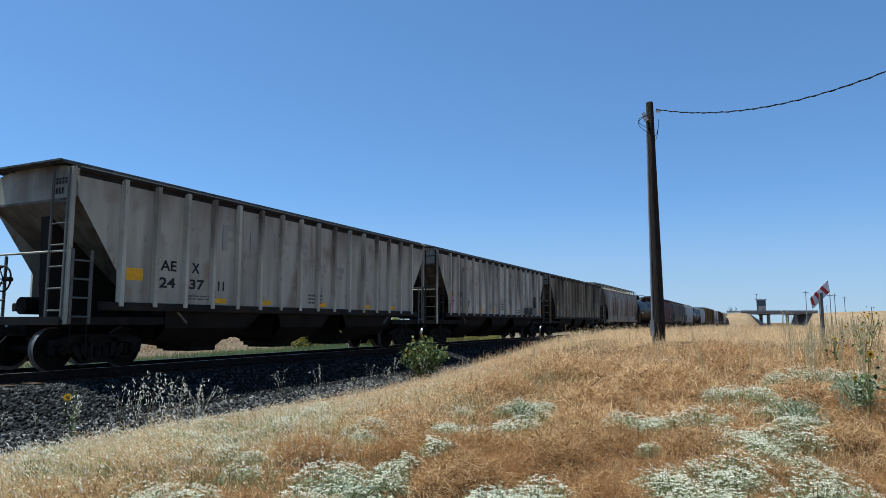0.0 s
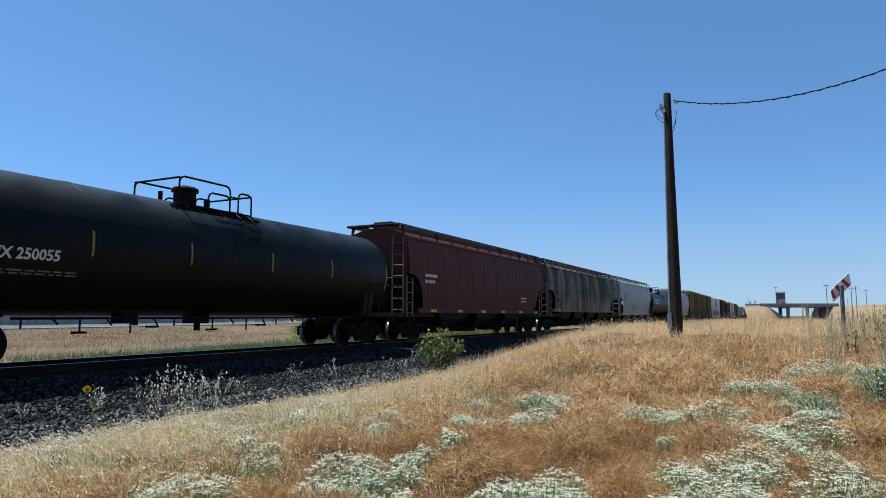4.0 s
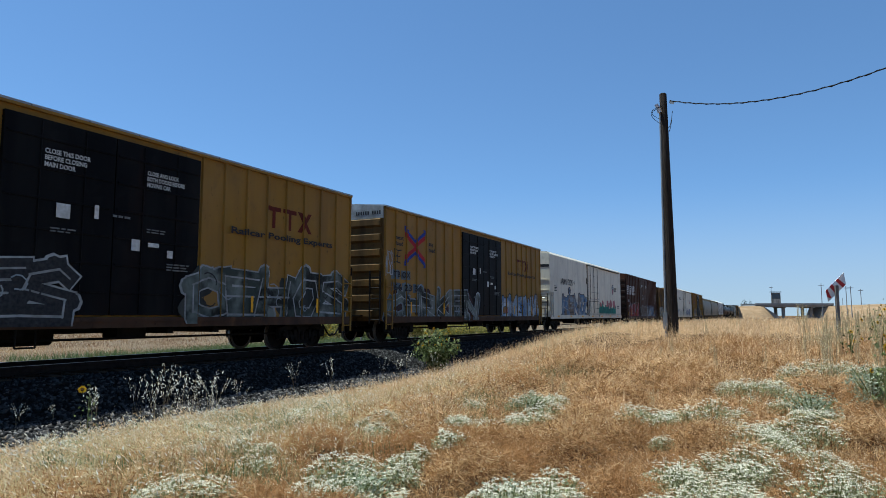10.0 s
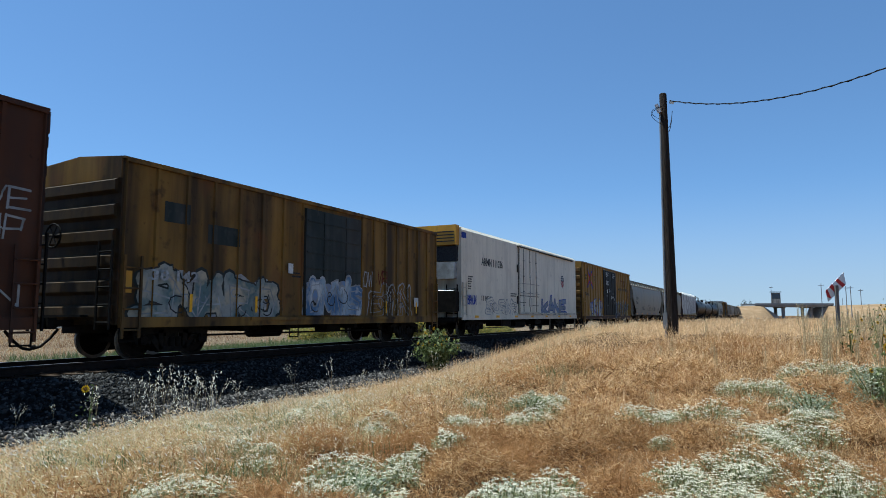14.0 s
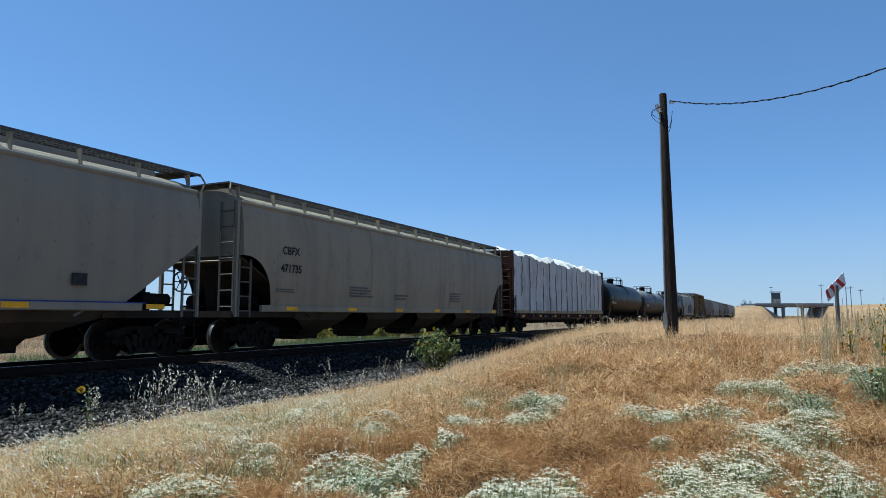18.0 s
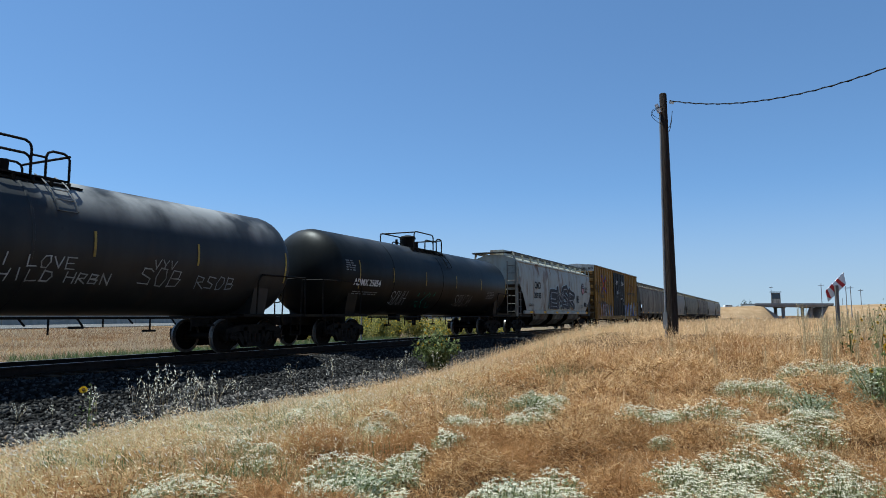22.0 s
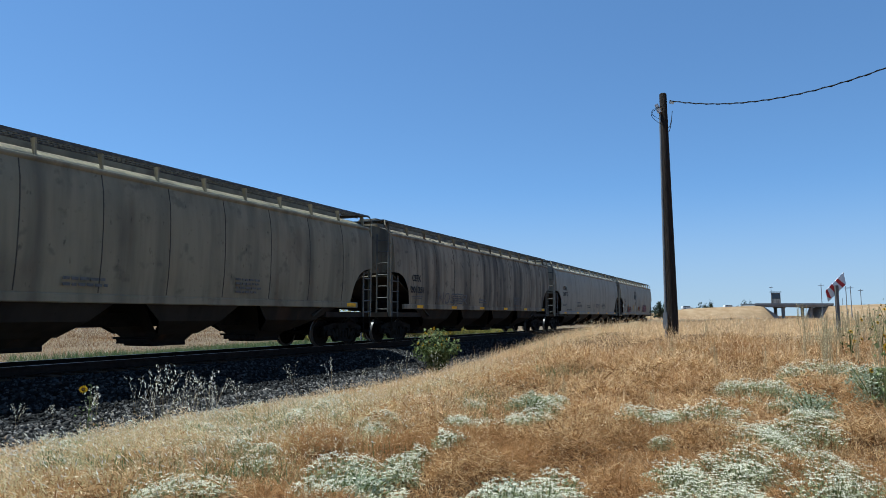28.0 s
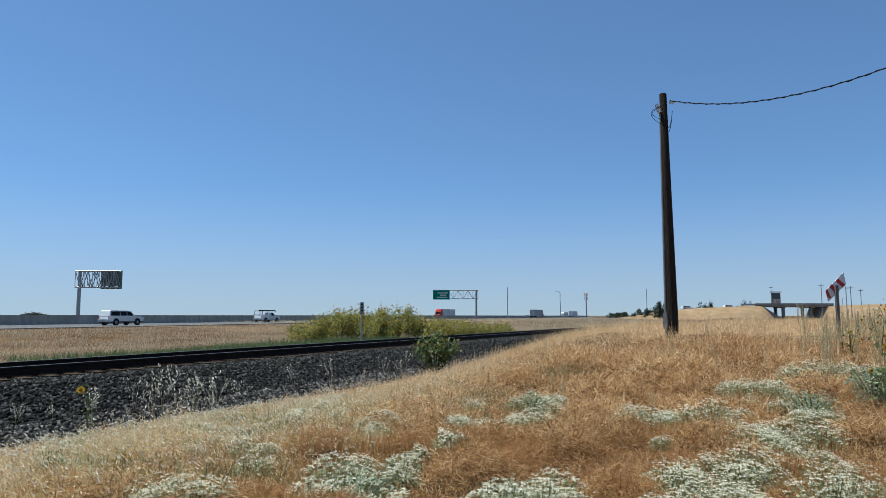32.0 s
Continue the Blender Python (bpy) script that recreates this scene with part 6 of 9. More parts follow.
# (builder, front end at t = 0, length, description): fronts follow one another along the track
TRAIN = [
    (hopper, 9.28, 16.51, dict(flat_strips=True, ladder=M_LADDER, ghost=((4.4, 3.0, .7), (5.5, 3.0, .62), (6.55, 2.98, .62), (7.6, 2.95, .6), (8.65, 2.3, .62), (9.7, 2.3, .62)), mat=P_GREY, post=P_POST, ribbed=True, top=4.36, walk=.1, bays=3, label="grey-white ribbed covered hopper car with rust streaks", marks=marks(("AE", 2.36, 2.3, .26, .5), ("X", 3.35, 2.3, .26), ("24", 2.34, 1.88, .26, .5), ("37", 3.3, 1.88, .26, .5), ("11", 4.3, 1.88, .26)), prints=[(3.2, 1.62, 1.0, .15, 2), (8.3, 1.65, .9, .35, 3)])),
    (hopper, 27.22, 16.64, dict(boards=[(12.22, 1.53, .5, .42, M_INK), (13.11, 1.54, .5, .42, M_INK), (14.02, 1.96, .3, .7, M_INK)], mat=P_SOILED, post=P_POST2, ribbed=True, top=4.36, walk=.1, bays=3, label="soot-streaked white ribbed covered hopper car", marks=marks(("SI", 1.42, 2.28, .26), ("RX", 2.34, 2.28, .26), ("47", 1.4, 1.84, .27), ("55", 2.34, 1.84, .27), ("17", 3.36, 1.8, .27)), prints=[(7.9, 1.75, 1.1, .4, 4), (11.1, 1.62, .9, .25, 2)])),
    (hopper, 45.47, 16.63, dict(flat_strips=True, mat=P_TAUPE, ribbed=True, top=4.36, walk=.1, bays=3, label="taupe ribbed covered hopper car with grime and graffiti", prints=[(6.3, 1.65, 1.0, .25, 2)], tag=[("PEER", 12.66, 14.98, 2.85, 3.55, M_INK), ("RO", 13.2, 14.2, 2.5, 2.75, M_PALE)])),
    (hopper, 63.57, 18.64, dict(mat=P_RUSTY, label="pale grey covered hopper car with orange rust runs", marks=marks(("X", 2.5, 2.55, .24), ("48", 2.78, 2.11, .26)), prints=[(5.3, 1.5, 1.4, .12, 1), (12.1, 1.55, .9, .2, 2)])),
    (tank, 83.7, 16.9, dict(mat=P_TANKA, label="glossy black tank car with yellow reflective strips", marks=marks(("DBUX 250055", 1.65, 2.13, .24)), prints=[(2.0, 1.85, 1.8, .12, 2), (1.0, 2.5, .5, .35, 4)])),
    (hopper, 101.39, 16.94, dict(mat=P_REDBROWN, bays=3, label="oxide-red covered hopper car with white marks", ink=M_WHITEPAINT, prints=[(1.4, 2.4, 1.1, .5, 2), (12.9, 1.8, .9, .35, 2)])),
    (hopper, 119.74, 18.97, dict(floor=1.5, seammat=M_SEAM, yellow=2, boards=[(7.22, 1.7, .08, .4, M_YELLOWMARK), (9.95, 1.7, .08, .4, M_YELLOWMARK), (12.7, 1.7, .08, .4, M_YELLOWMARK)], mat=P_STREAK, label="grey covered hopper car with long black streaks", marks=marks(("TILX", 1.42, 2.41, .25), ("649896", 1.33, 1.96, .27)), prints=HP)),
    (hopper, 141.36, 16.46, dict(mat=P_LIGHT, bay=P_BAYLIGHT, bays=3, seams=8, line=M_BLUE, label="clean light grey covered hopper car with blue sill line", marks=marks(("CMO", 1.75, 2.85, .3), ("1170", 1.7, 2.4, .3), ("DO NOT HAMMER ON CAR", 5.28, 1.42, .11, 1.35), ("WARNING", 6.35, 2.11, .1)), prints=[(5.2, 1.7, 1.0, .35, 4), (6.35, 1.7, 1.0, .35, 4), (12.5, 1.65, 1.1, .4, 4)])),
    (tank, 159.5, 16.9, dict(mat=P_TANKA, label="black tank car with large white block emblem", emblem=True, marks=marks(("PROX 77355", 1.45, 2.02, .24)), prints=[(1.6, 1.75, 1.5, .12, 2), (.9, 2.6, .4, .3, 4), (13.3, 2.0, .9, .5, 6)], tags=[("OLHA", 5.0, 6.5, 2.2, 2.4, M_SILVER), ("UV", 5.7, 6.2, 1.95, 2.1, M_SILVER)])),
    (hopper, 177.73, 17.32, dict(mat=P_LIGHT, bay=P_BAYLIGHT, round=False, seams=3, bays=4, label="light grey covered hopper car with yellow markers", marks=marks(("ADMX", 1.54, 2.82, .26, .95), ("580324", 1.52, 2.44, .26, 1.27), ("DO NOT HAMMER ON CAR", 3.8, 1.4, .11, 1.35)), prints=HP)),
    (boxcar, 196.67, 18.83, dict(low=P_LOWBROWN, mat=P_YELLOW, endmat=P_ENDYELLOW, motto="Railcar Pooling Experts", cross=2.52, crossz=3.8, cap=M_SILVER, label="yellow boxcar with black doors and bright graffiti", marks=[("any\nroad", 3.6, 3.68, .43, .55), ("OX", 1.61, 2.5, .25, .6), ("35 91", 1.66, 2.02, .26, 1.4, M_YELLOWMARK)] + door_marks(4.02), prints=POOL_PRINT, plates=POOL_PLATES, patches=[(1.2, 1.95, 2.3, .4, M_BLACK)],
        art=[("SORHES", 2.05, 8.54, .84, 1.9, M_INK, M_SILVER, None), ("CEHOS", 11.5, 18.5, .86, 2.05, M_MURAL7, M_SILVER, P_DOORGREEN)])),
    (boxcar, 217.66, 18.93, dict(low=P_LOWBROWN, mat=P_YELLOW, endmat=P_ENDYELLOW, motto="Railcar Pooling Experts", cross=2.48, crossz=3.82, cap=M_SILVER, label="yellow boxcar with black doors and rust-brown graffiti", marks=[("next\nload", .82, 3.76, .39, .62), ("any\nroad", 3.6, 3.72, .4, .55), ("TB OX", .69, 2.51, .25, 1.31), ("66 23 36", .69, 2.0, .27, 2.3)] + door_marks(4.02), prints=POOL_PRINT, plates=POOL_PLATES, patches=[(.6, 2.45, .62, .36, M_GREYBLUE), (1.35, 2.45, .75, .36, M_GREYBLUE), (.6, 1.95, .7, .36, M_GREYBLUE), (1.4, 1.95, .7, .36, M_GREYBLUE), (2.3, 1.95, .8, .36, M_GREYBLUE)],
        tags=[("WSB", .15, .75, 2.6, 3.5, M_SILVER), ("BE", .8, 1.35, 3.1, 3.6, M_INK)], art=[("CHRKEN", .3, 8.6, .85, 1.9, M_MURAL7, M_PALE, M_BROWNPAINT), ("OMSWA", 12.1, 18.5, .85, 1.9, M_MURAL2, P_DOORGREEN, M_PINK)])),
    (reefer, 238.5, 22.68, dict(mat=P_WHITE, shield=18.83, label="white insulated refrigerator car with blue graffiti", marks=marks(("ARMN 170291", 2.45, 3.17, .46, 3.21), ("BUILDING\nAMERICA", 19.7, 3.2, .4, 1.06), ("OPENING\nH 11.0\nW 12-0", 12.2, 3.9, .5, .8)), prints=[(1.0, 2.7, .5, .4, 4), (21.0, 1.7, .7, .3, 2)],
        discs=[(4.65, 2.8, .27)], frames=[(5.9, 3.28, .26)], art=[("BENZO", 2.94, 10.2, .86, 2.3, M_MURAL, M_INK, None), ("^AMMAMA", 13.4, 20.3, .95, 2.15, M_TEAL, M_TEALDARK, M_PINK)])),
    (boxcar, 264.14, 18.98, dict(mat=P_OXBROWN, stripes=True, door=P_OXBROWN, roof=P_OXBROWN, endmat=P_ENDSOOT, label="dark brown boxcar with white stripes and red graffiti", marks=marks(("NS", .62, 2.42, .28, .55, M_WHITEPAINT), ("46  9", .6, 1.85, .25, 0, M_WHITEPAINT), ("LD LMT\nLT WT", .6, 1.55, .2, 0, M_WHITEPAINT), (DOOR_A, 7.8, 4.1, .33, .9, M_WHITEPAINT), (DOOR_B, 10.3, 4.1, .33, .95, M_WHITEPAINT)), prints=POOL_PRINT, plates=[(8.6, 2.75, .3, .3), (8.6, 3.2, .2, .12)], ink=M_WHITEPAINT, patches=[(.5, 1.1, .42, .3, M_YELLOWMARK), (.5, .8, .42, .2, M_YELLOWMARK)],
        tags=[("KWE", 17.2, 18.8, 3.1, 3.5, M_SILVER), ("SHP", 17.3, 18.7, 2.5, 2.95, M_SILVER), ("RNZ"[:2], 17.5, 18.7, 1.2, 1.6, M_SILVER)], art=[("KSUM", 1.75, 6.4, .84, 2.1, M_RED, M_WHITEPAINT, M_GREYBLUE), ("SHER", 7.2, 11.6, .95, 1.9, P_OXBROWN, M_SILVER, None), ("OWAL", 11.66, 17.6, .9, 2.0, M_MURAL2, M_BLUE, M_LTBLUE)])),
    (boxcar, 284.88, 15.73, dict(mat=P_OCHRE, top=4.7, ribs=7, doors=(-.088, .121), ndoors=1, door=P_DOORGREEN, corr=6, roof=P_OCHRE, endmat=P_ENDSOOT2, label="worn ochre boxcar with faded green door", marks=marks(("38 142", .84, 1.86, .27, 1.45, M_SILVER)), prints=[(6.0, 2.2, .3, .2, 2)], plates=[(5.75, 2.3, .22, .3), (13.6, 1.4, .35, .35)], patches=[(.12, 1.55, .25, .5, M_ORANGE), (1.2, 3.3, .75, .5, P_DOORGREEN), (2.6, 2.9, 1.1, .5, P_DOORGREEN)],
        tags=[("OW", 9.95, 10.6, 2.1, 2.6, M_SILVER), ("VR", 10.9, 11.6, 2.2, 2.7, M_MARKRED)], art=[("SNARO", .6, 5.3, .85, 1.9, M_MURAL4, P_DOORGREEN, M_SILVER), ("OMWS", 6.6, 9.6, 1.07, 2.0, M_MURAL2, M_SILVER, M_LTBLUE), ("EMYN", 10.5, 13.3, 1.07, 1.9, P_OCHRE, M_SILVER, None)])),
    (reefer, 303.12, 20.35, dict(mat=P_WHITE, unit=True, label="white refrigerator car with yellow cooling unit", marks=marks(("ARMN 111036", 2.44, 3.55, .42, 2.95), ("111036", 2.44, 1.77, .27, 1.3)), prints=[(.8, 2.3, .4, .7, 6), (6.6, 2.1, 1.0, .25, 2)],
        tags=[("BRAUN", .73, 1.8, 1.6, 2.0, M_BLUE)], art=[("SUSMR", 3.2, 7.6, 1.05, 1.7, P_WHITE, M_SILVER, None), ("KANE", 12.1, 17.5, 1.05, 1.9, M_LTBLUE, M_BLUE, None)])),
    (boxcar, 325.35, 19.08, dict(low=P_LOWBROWN, mat=P_YELLOW, endmat=P_ENDYELLOW, tags=[("HOLY", 17.75, 18.85, 3.15, 3.6, M_MARKRED), ("SEYMA", 17.8, 18.8, 2.75, 3.0, M_MARKRED), ("TAR", 17.9, 18.7, 2.4, 2.65, M_MARKRED)], cross=2.52, crossz=4.0, label="yellow boxcar with black doors and dark green graffiti", marks=[("next\nload", .85, 3.9, .4, .62), ("any\nroad", 3.6, 3.85, .42, .55), ("TB OX", .75, 2.6, .25, 1.31)] + door_marks(4.42, True), prints=POOL_PRINT, plates=POOL_PLATES,
        art=[("ESAR", 2.6, 6.6, .9, 2.05, M_MURAL3, M_BLUE, M_PINK), ("SCAMY", 12.0, 17.9, .86, 2.05, M_MURAL6, M_TEALPALE, M_BROWNPAINT)])),
    (hopper, 345.92, 19.83, dict(boards=[(16.34, 1.66, .33, .26, M_INK)], mat=P_LIGHT2, bay=M_BAY, slope=P_SLOPE, round=False, seams=3, bays=4, line=M_BLUE, label="grey covered hopper car with straight cut ends", marks=marks(("SOXX", 1.72, 2.75, .31, 1.24), ("78466", 1.69, 2.26, .31)), prints=HP, tag=[("TOAY", 9.2, 11.0, 1.62, 2.2, M_BROWNPAINT), ("SE", 11.6, 12.2, 1.6, 1.9, M_BROWNPAINT)])),
    (hopper, 367.14, 19.84, dict(mat=P_CREAM, bay=M_BAY, seams=3, bays=4, label="cream-grey covered hopper car with dusty bays", marks=marks(("CBFX", 1.71, 2.85, .25, .82), ("471735", 1.65, 2.31, .26)), prints=HP)),
    (lumber_car, 388.71, 22.7, dict(mat=P_BULK, label="brown bulkhead flatcar loaded with white wrapped lumber")),
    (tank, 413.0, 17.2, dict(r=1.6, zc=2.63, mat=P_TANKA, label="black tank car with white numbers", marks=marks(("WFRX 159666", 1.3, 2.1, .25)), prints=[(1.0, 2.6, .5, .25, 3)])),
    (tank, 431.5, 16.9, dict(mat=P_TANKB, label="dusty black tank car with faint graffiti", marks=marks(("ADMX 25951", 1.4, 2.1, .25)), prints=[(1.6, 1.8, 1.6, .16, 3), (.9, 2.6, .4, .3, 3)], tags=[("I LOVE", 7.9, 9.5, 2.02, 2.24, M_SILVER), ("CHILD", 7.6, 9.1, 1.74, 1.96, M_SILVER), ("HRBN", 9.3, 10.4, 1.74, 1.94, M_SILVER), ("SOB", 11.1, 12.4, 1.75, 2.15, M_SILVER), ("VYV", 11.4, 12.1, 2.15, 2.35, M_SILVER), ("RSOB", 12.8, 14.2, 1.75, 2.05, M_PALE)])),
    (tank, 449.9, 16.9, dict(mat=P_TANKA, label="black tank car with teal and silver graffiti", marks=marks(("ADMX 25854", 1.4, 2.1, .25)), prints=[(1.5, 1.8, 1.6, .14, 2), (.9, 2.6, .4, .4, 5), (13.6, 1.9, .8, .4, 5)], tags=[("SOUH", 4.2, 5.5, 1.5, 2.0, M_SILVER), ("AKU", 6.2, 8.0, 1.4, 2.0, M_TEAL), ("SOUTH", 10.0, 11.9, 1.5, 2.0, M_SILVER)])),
    (hopper, 468.04, 16.82, dict(boards=[(14.68, 1.72, .5, .3, M_INK)], mat=P_SPOTTED, bay=P_BAYSTAIN, deep=True, reach=1.4, bays=3, seams=3, round=False, label="white covered hopper car with rust spots and graffiti", marks=marks(("CMO", 2.71, 2.68, .45, 1.24), ("20935", 2.64, 2.09, .37, 1.35), ("BUILDING\nAMERICA", 14.75, 2.8, .42, .95)), prints=[(1.7, 1.6, 1.0, .2, 2), (13.6, 1.65, .7, .2, 2), (15.3, 1.7, .4, .3, 2)], art=("EMSR", 6.0, 11.6, 1.5, 2.75), shield=13.9, tag=[("HEBK", 12.42, 13.02, 2.2, 2.46, M_INK), ("HUEZ", 12.4, 13.04, 2.0, 2.25, M_INK), ("WV", 12.5, 12.9, 2.1, 2.35, M_INK)])),
    (boxcar, 486.5, 18.91, dict(mat=P_YELLOW2, endmat=P_ENDYELLOW, cross=3.36, crossz=3.72, cap=M_SILVER, label="dull yellow boxcar with black doors and pale graffiti", marks=[("next\nload", 1.82, 3.55, .38, .62), ("any\nroad", 4.3, 3.56, .4, .55), ("TB OX", 1.7, 2.55, .28, 1.48), ("66 78 86", 1.01, 2.02, .3, 2.5)] + door_marks(3.9), prints=POOL_PRINT, plates=POOL_PLATES,
        tags=[("MSBVK", .1, 1.6, 3.25, 3.55, M_INK), ("RYEHB", .15, 1.5, 3.05, 3.35, M_INK), ("AVZ", .4, 1.2, 3.5, 3.8, M_INK), ("WK", .9, 1.6, 2.75, 3.1, M_INK)], art=[("TEALA", 1.92, 6.77, .86, 1.85, M_MURAL5, M_BROWNPAINT, M_GREYBLUE), ("OWEMM", 11.9, 18.4, .9, 1.95, M_MURAL3, M_INK, M_BROWNPAINT)])),
    (hopper, 506.89, 20.21, dict(floor=1.5, seammat=M_SEAM, mat=P_DINGY, bay=M_BAY, label="dingy grey covered hopper car with dark runs", marks=marks(("CEFX", 1.51, 2.43, .26), ("201299", 1.4, 1.95, .26)), prints=HP)),
    (hopper, 528.35, 20.31, dict(mat=P_LIGHT2, label="pale grey covered hopper car with faded print", prints=HP)),
    (hopper, 550.06, 20.14, dict(floor=1.5, seammat=M_SEAM, mat=P_SOOTY, yellow=2, label="dingy grey covered hopper car with soot stains", marks=marks(("CITX", 1.44, 2.42, .27, .76), ("700955", 1.35, 1.95, .27, 1.15)), prints=HP)),
    (hopper, 571.63, 19.97, dict(floor=1.5, seammat=M_SEAM, mat=P_DINGY2, label="dark dingy covered hopper car with scrawled tags", marks=marks(("CEFX", 1.47, 2.42, .27, .76), ("201251", 1.35, 1.95, .27, 1.15)), prints=HP, tag=[("NOSER", 3.8, 7.0, 1.6, 2.0, M_FAINT)])),
    (hopper, 593.16, 19.83, dict(mat=P_CREAM2, line=M_LTBLUE, bay=M_BAY, seams=4, label="cream-grey covered hopper car with yellow markers", marks=marks(("CEFX", 1.65, 2.8, .28, .9), ("360712", 1.6, 2.41, .28, 1.2), ("DO NOT HAMMER ON CAR", 2.49, 1.4, .11, 1.34)), prints=HP + [(11.2, 1.65, 1.1, .35, 4)])),
    (hopper, 614.42, 18.18, dict(yellow=2, boards=[(3.7, 1.62, .1, .48, M_YELLOWMARK), (6.3, 1.62, .08, .45, M_YELLOWMARK), (8.95, 1.64, .08, .42, M_YELLOWMARK), (11.7, 1.64, .08, .42, M_YELLOWMARK)], mat=P_LAST, bay=M_BAY, line=M_LTBLUE, label="pale grey covered hopper car with bulb drawing, last of the train", marks=marks(("TILX", 1.68, 2.38, .25), ("570671", 1.57, 1.96, .26)), prints=[(1.6, 1.6, .9, .15, 2)], bulb=True,
        tag=[("ROMEN", 3.2, 4.95, 1.46, 1.86, M_PINK), ("SEYS", 9.05, 10.1, 1.62, 1.95, M_PINK), ("NEKORS", 11.6, 14.0, 1.5, 2.1, M_PINK), ("BOMEN", 3.25, 4.97, 1.44, 1.9, M_INK), ("RYES", 9.05, 10.1, 1.62, 1.95, M_INK), ("MEKSRN", 11.67, 14.1, 1.5, 2.2, M_INK)])),
]
CARS = []
for build, front, length, desc in TRAIN:
    car = build(dict(desc, length=length))
    car.matrix_basis = pose(front + length / 2, TRACK_Y, 0)
    CARS.append((car, front + length / 2))
    if build is hopper:
        h = length / 2
        if "art" in desc:
            word, a, b, z0, z1 = desc["art"]
            if word == "EMSR":
                graffiti(car, word, a - h, b - h, z0, z1, M_INK, M_TEALPALE, -1.625, 3, thick=.36)
            else:
                graffiti(car, word, a - h, b - h, z0, z1, M_SILVER, M_INK, -1.61, 3)
        if "line" in desc:
            part("sill_line", Mb().box(-h + 1.6, -1.566, 1.312, h - 1.6, -1.561, 1.336), desc["line"], car, "thin blue line")
        if "shield" in desc:
            shield(car, desc["shield"] - h, 3.45, -1.62)
        for a, z0, ww, hh, col in desc.get("boards", ()):
            part("board", Mb().box(a - h, -1.632, z0, a - h + ww, -1.612, z0 + hh), col, car, "small flat board")
        for j, (wd, a, b, z0, z1, col) in enumerate(desc.get("tag", ())):
            rnd, g = random.Random(len(wd)), Mb()
            for i, ch in enumerate(wd):
                strokes(g, ch, -h + a + (b - a) * i / len(wd), z0, (b - a) / len(wd) * .75, z1 - z0, .1 if col is M_PINK else .05, -1.622 - .0025 * j, rnd)
            part("graffiti", g, col, car)
        if desc.get("bulb"):
            m = Mb()
            bx = -h + 7.29
            ring = [(bx + .4 * math.sin(a), -1.625, 3.13 + .45 * math.cos(a)) for a in np.linspace(-2.6, 2.6, 16)]
            m.tube(ring, .02, 4)
            for pts in ([(-.15, 2.73), (.15, 2.73)], [(-.15, 2.58), (.15, 2.6)], [(-.1, 2.43), (.1, 2.43), (-.05, 2.1)], [(-.1, 2.78), (-.15, 3.18), (0, 2.93), (.15, 3.18), (.1, 2.78)]):
                m.tube([(bx + p, -1.625, q) for p, q in pts], .017, 4)
            part("bulb_drawing", m, M_INK, car)



# ---- ground, track ----
def ground_material():
    m, nt, b = material("dry_ground", 0.95)
    c = blend(nt, noise_fac(nt, 1.4, lo=0.35, hi=0.65, detail=8), (0.066, 0.031, 0.012), (0.125, 0.07, 0.032))
    c = blend(nt, noise_fac(nt, 0.25, lo=0.5, hi=0.62, detail=4), c, (0.145, 0.075, 0.03), 0.7)
    c = blend(nt, noise_fac(nt, 0.06, lo=0.5, hi=0.6, detail=4), c, (0.24, 0.155, 0.08), 0.7)
    c = blend(nt, noise_fac(nt, 30, lo=0.4, hi=0.6, detail=4), c, (0.078, 0.046, 0.021), 0.45)
    nt.links.new(c, b.inputs["Base Color"])
    bump(nt, b, noise_fac(nt, 12, lo=0.3, hi=0.7, detail=8), 0.8, 0.06)
    return m


def axis(lo, hi, near_lo, near_hi, step):
    out = list(np.arange(near_lo, near_hi, step))
    d, v = step, near_hi
    while v < hi:
        out.append(v)
        d *= 1.25
        v += d
    d, v = step * 1.25, near_lo - step
    while v > lo:
        out.insert(0, v)
        d *= 1.25
        v -= d
    return [lo] + out + [hi]


gx, gy = axis(-1500, 4800, -14, 60, 0.8), axis(-3000, 4800, -20, 64, 0.8)
gv = [(x, y, ground_z(x, y)) for x in gx for y in gy]
ny = len(gy)
gf = [(i * ny + j, (i + 1) * ny + j, (i + 1) * ny + j + 1, i * ny + j + 1) for i in range(len(gx) - 1) for j in range(ny - 1)]
M_GROUND = ground_material()
tagged(new("ground", Mb().add(gv, gf).mesh("ground", M_GROUND, False)), "dry straw-covered field beside the railway", "ground", kind="structure")

M_STONE = island("ballast_stone", [(0.007, 0.0066, 0.0062), (0.012, 0.0113, 0.0107), (0.02, 0.019, 0.018), (0.04, 0.038, 0.036), (0.095, 0.09, 0.085)], 0.85, 0)
# lighter copy of the ballast stone: sunlight on the foot put into colour
M_LITSTONE = island("dusty_stone", [(0.02, 0.018, 0.017), (0.07, 0.062, 0.057), (0.14, 0.126, 0.116), (0.25, 0.226, 0.205)], 0.9, 0)
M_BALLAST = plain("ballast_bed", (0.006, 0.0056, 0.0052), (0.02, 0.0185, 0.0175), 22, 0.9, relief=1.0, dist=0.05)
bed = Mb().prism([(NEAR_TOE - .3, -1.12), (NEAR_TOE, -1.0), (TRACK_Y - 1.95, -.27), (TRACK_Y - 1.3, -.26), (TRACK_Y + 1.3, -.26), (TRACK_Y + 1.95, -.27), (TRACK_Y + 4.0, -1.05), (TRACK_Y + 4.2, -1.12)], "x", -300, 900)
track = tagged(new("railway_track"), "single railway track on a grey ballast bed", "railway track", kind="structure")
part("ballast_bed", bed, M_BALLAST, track)
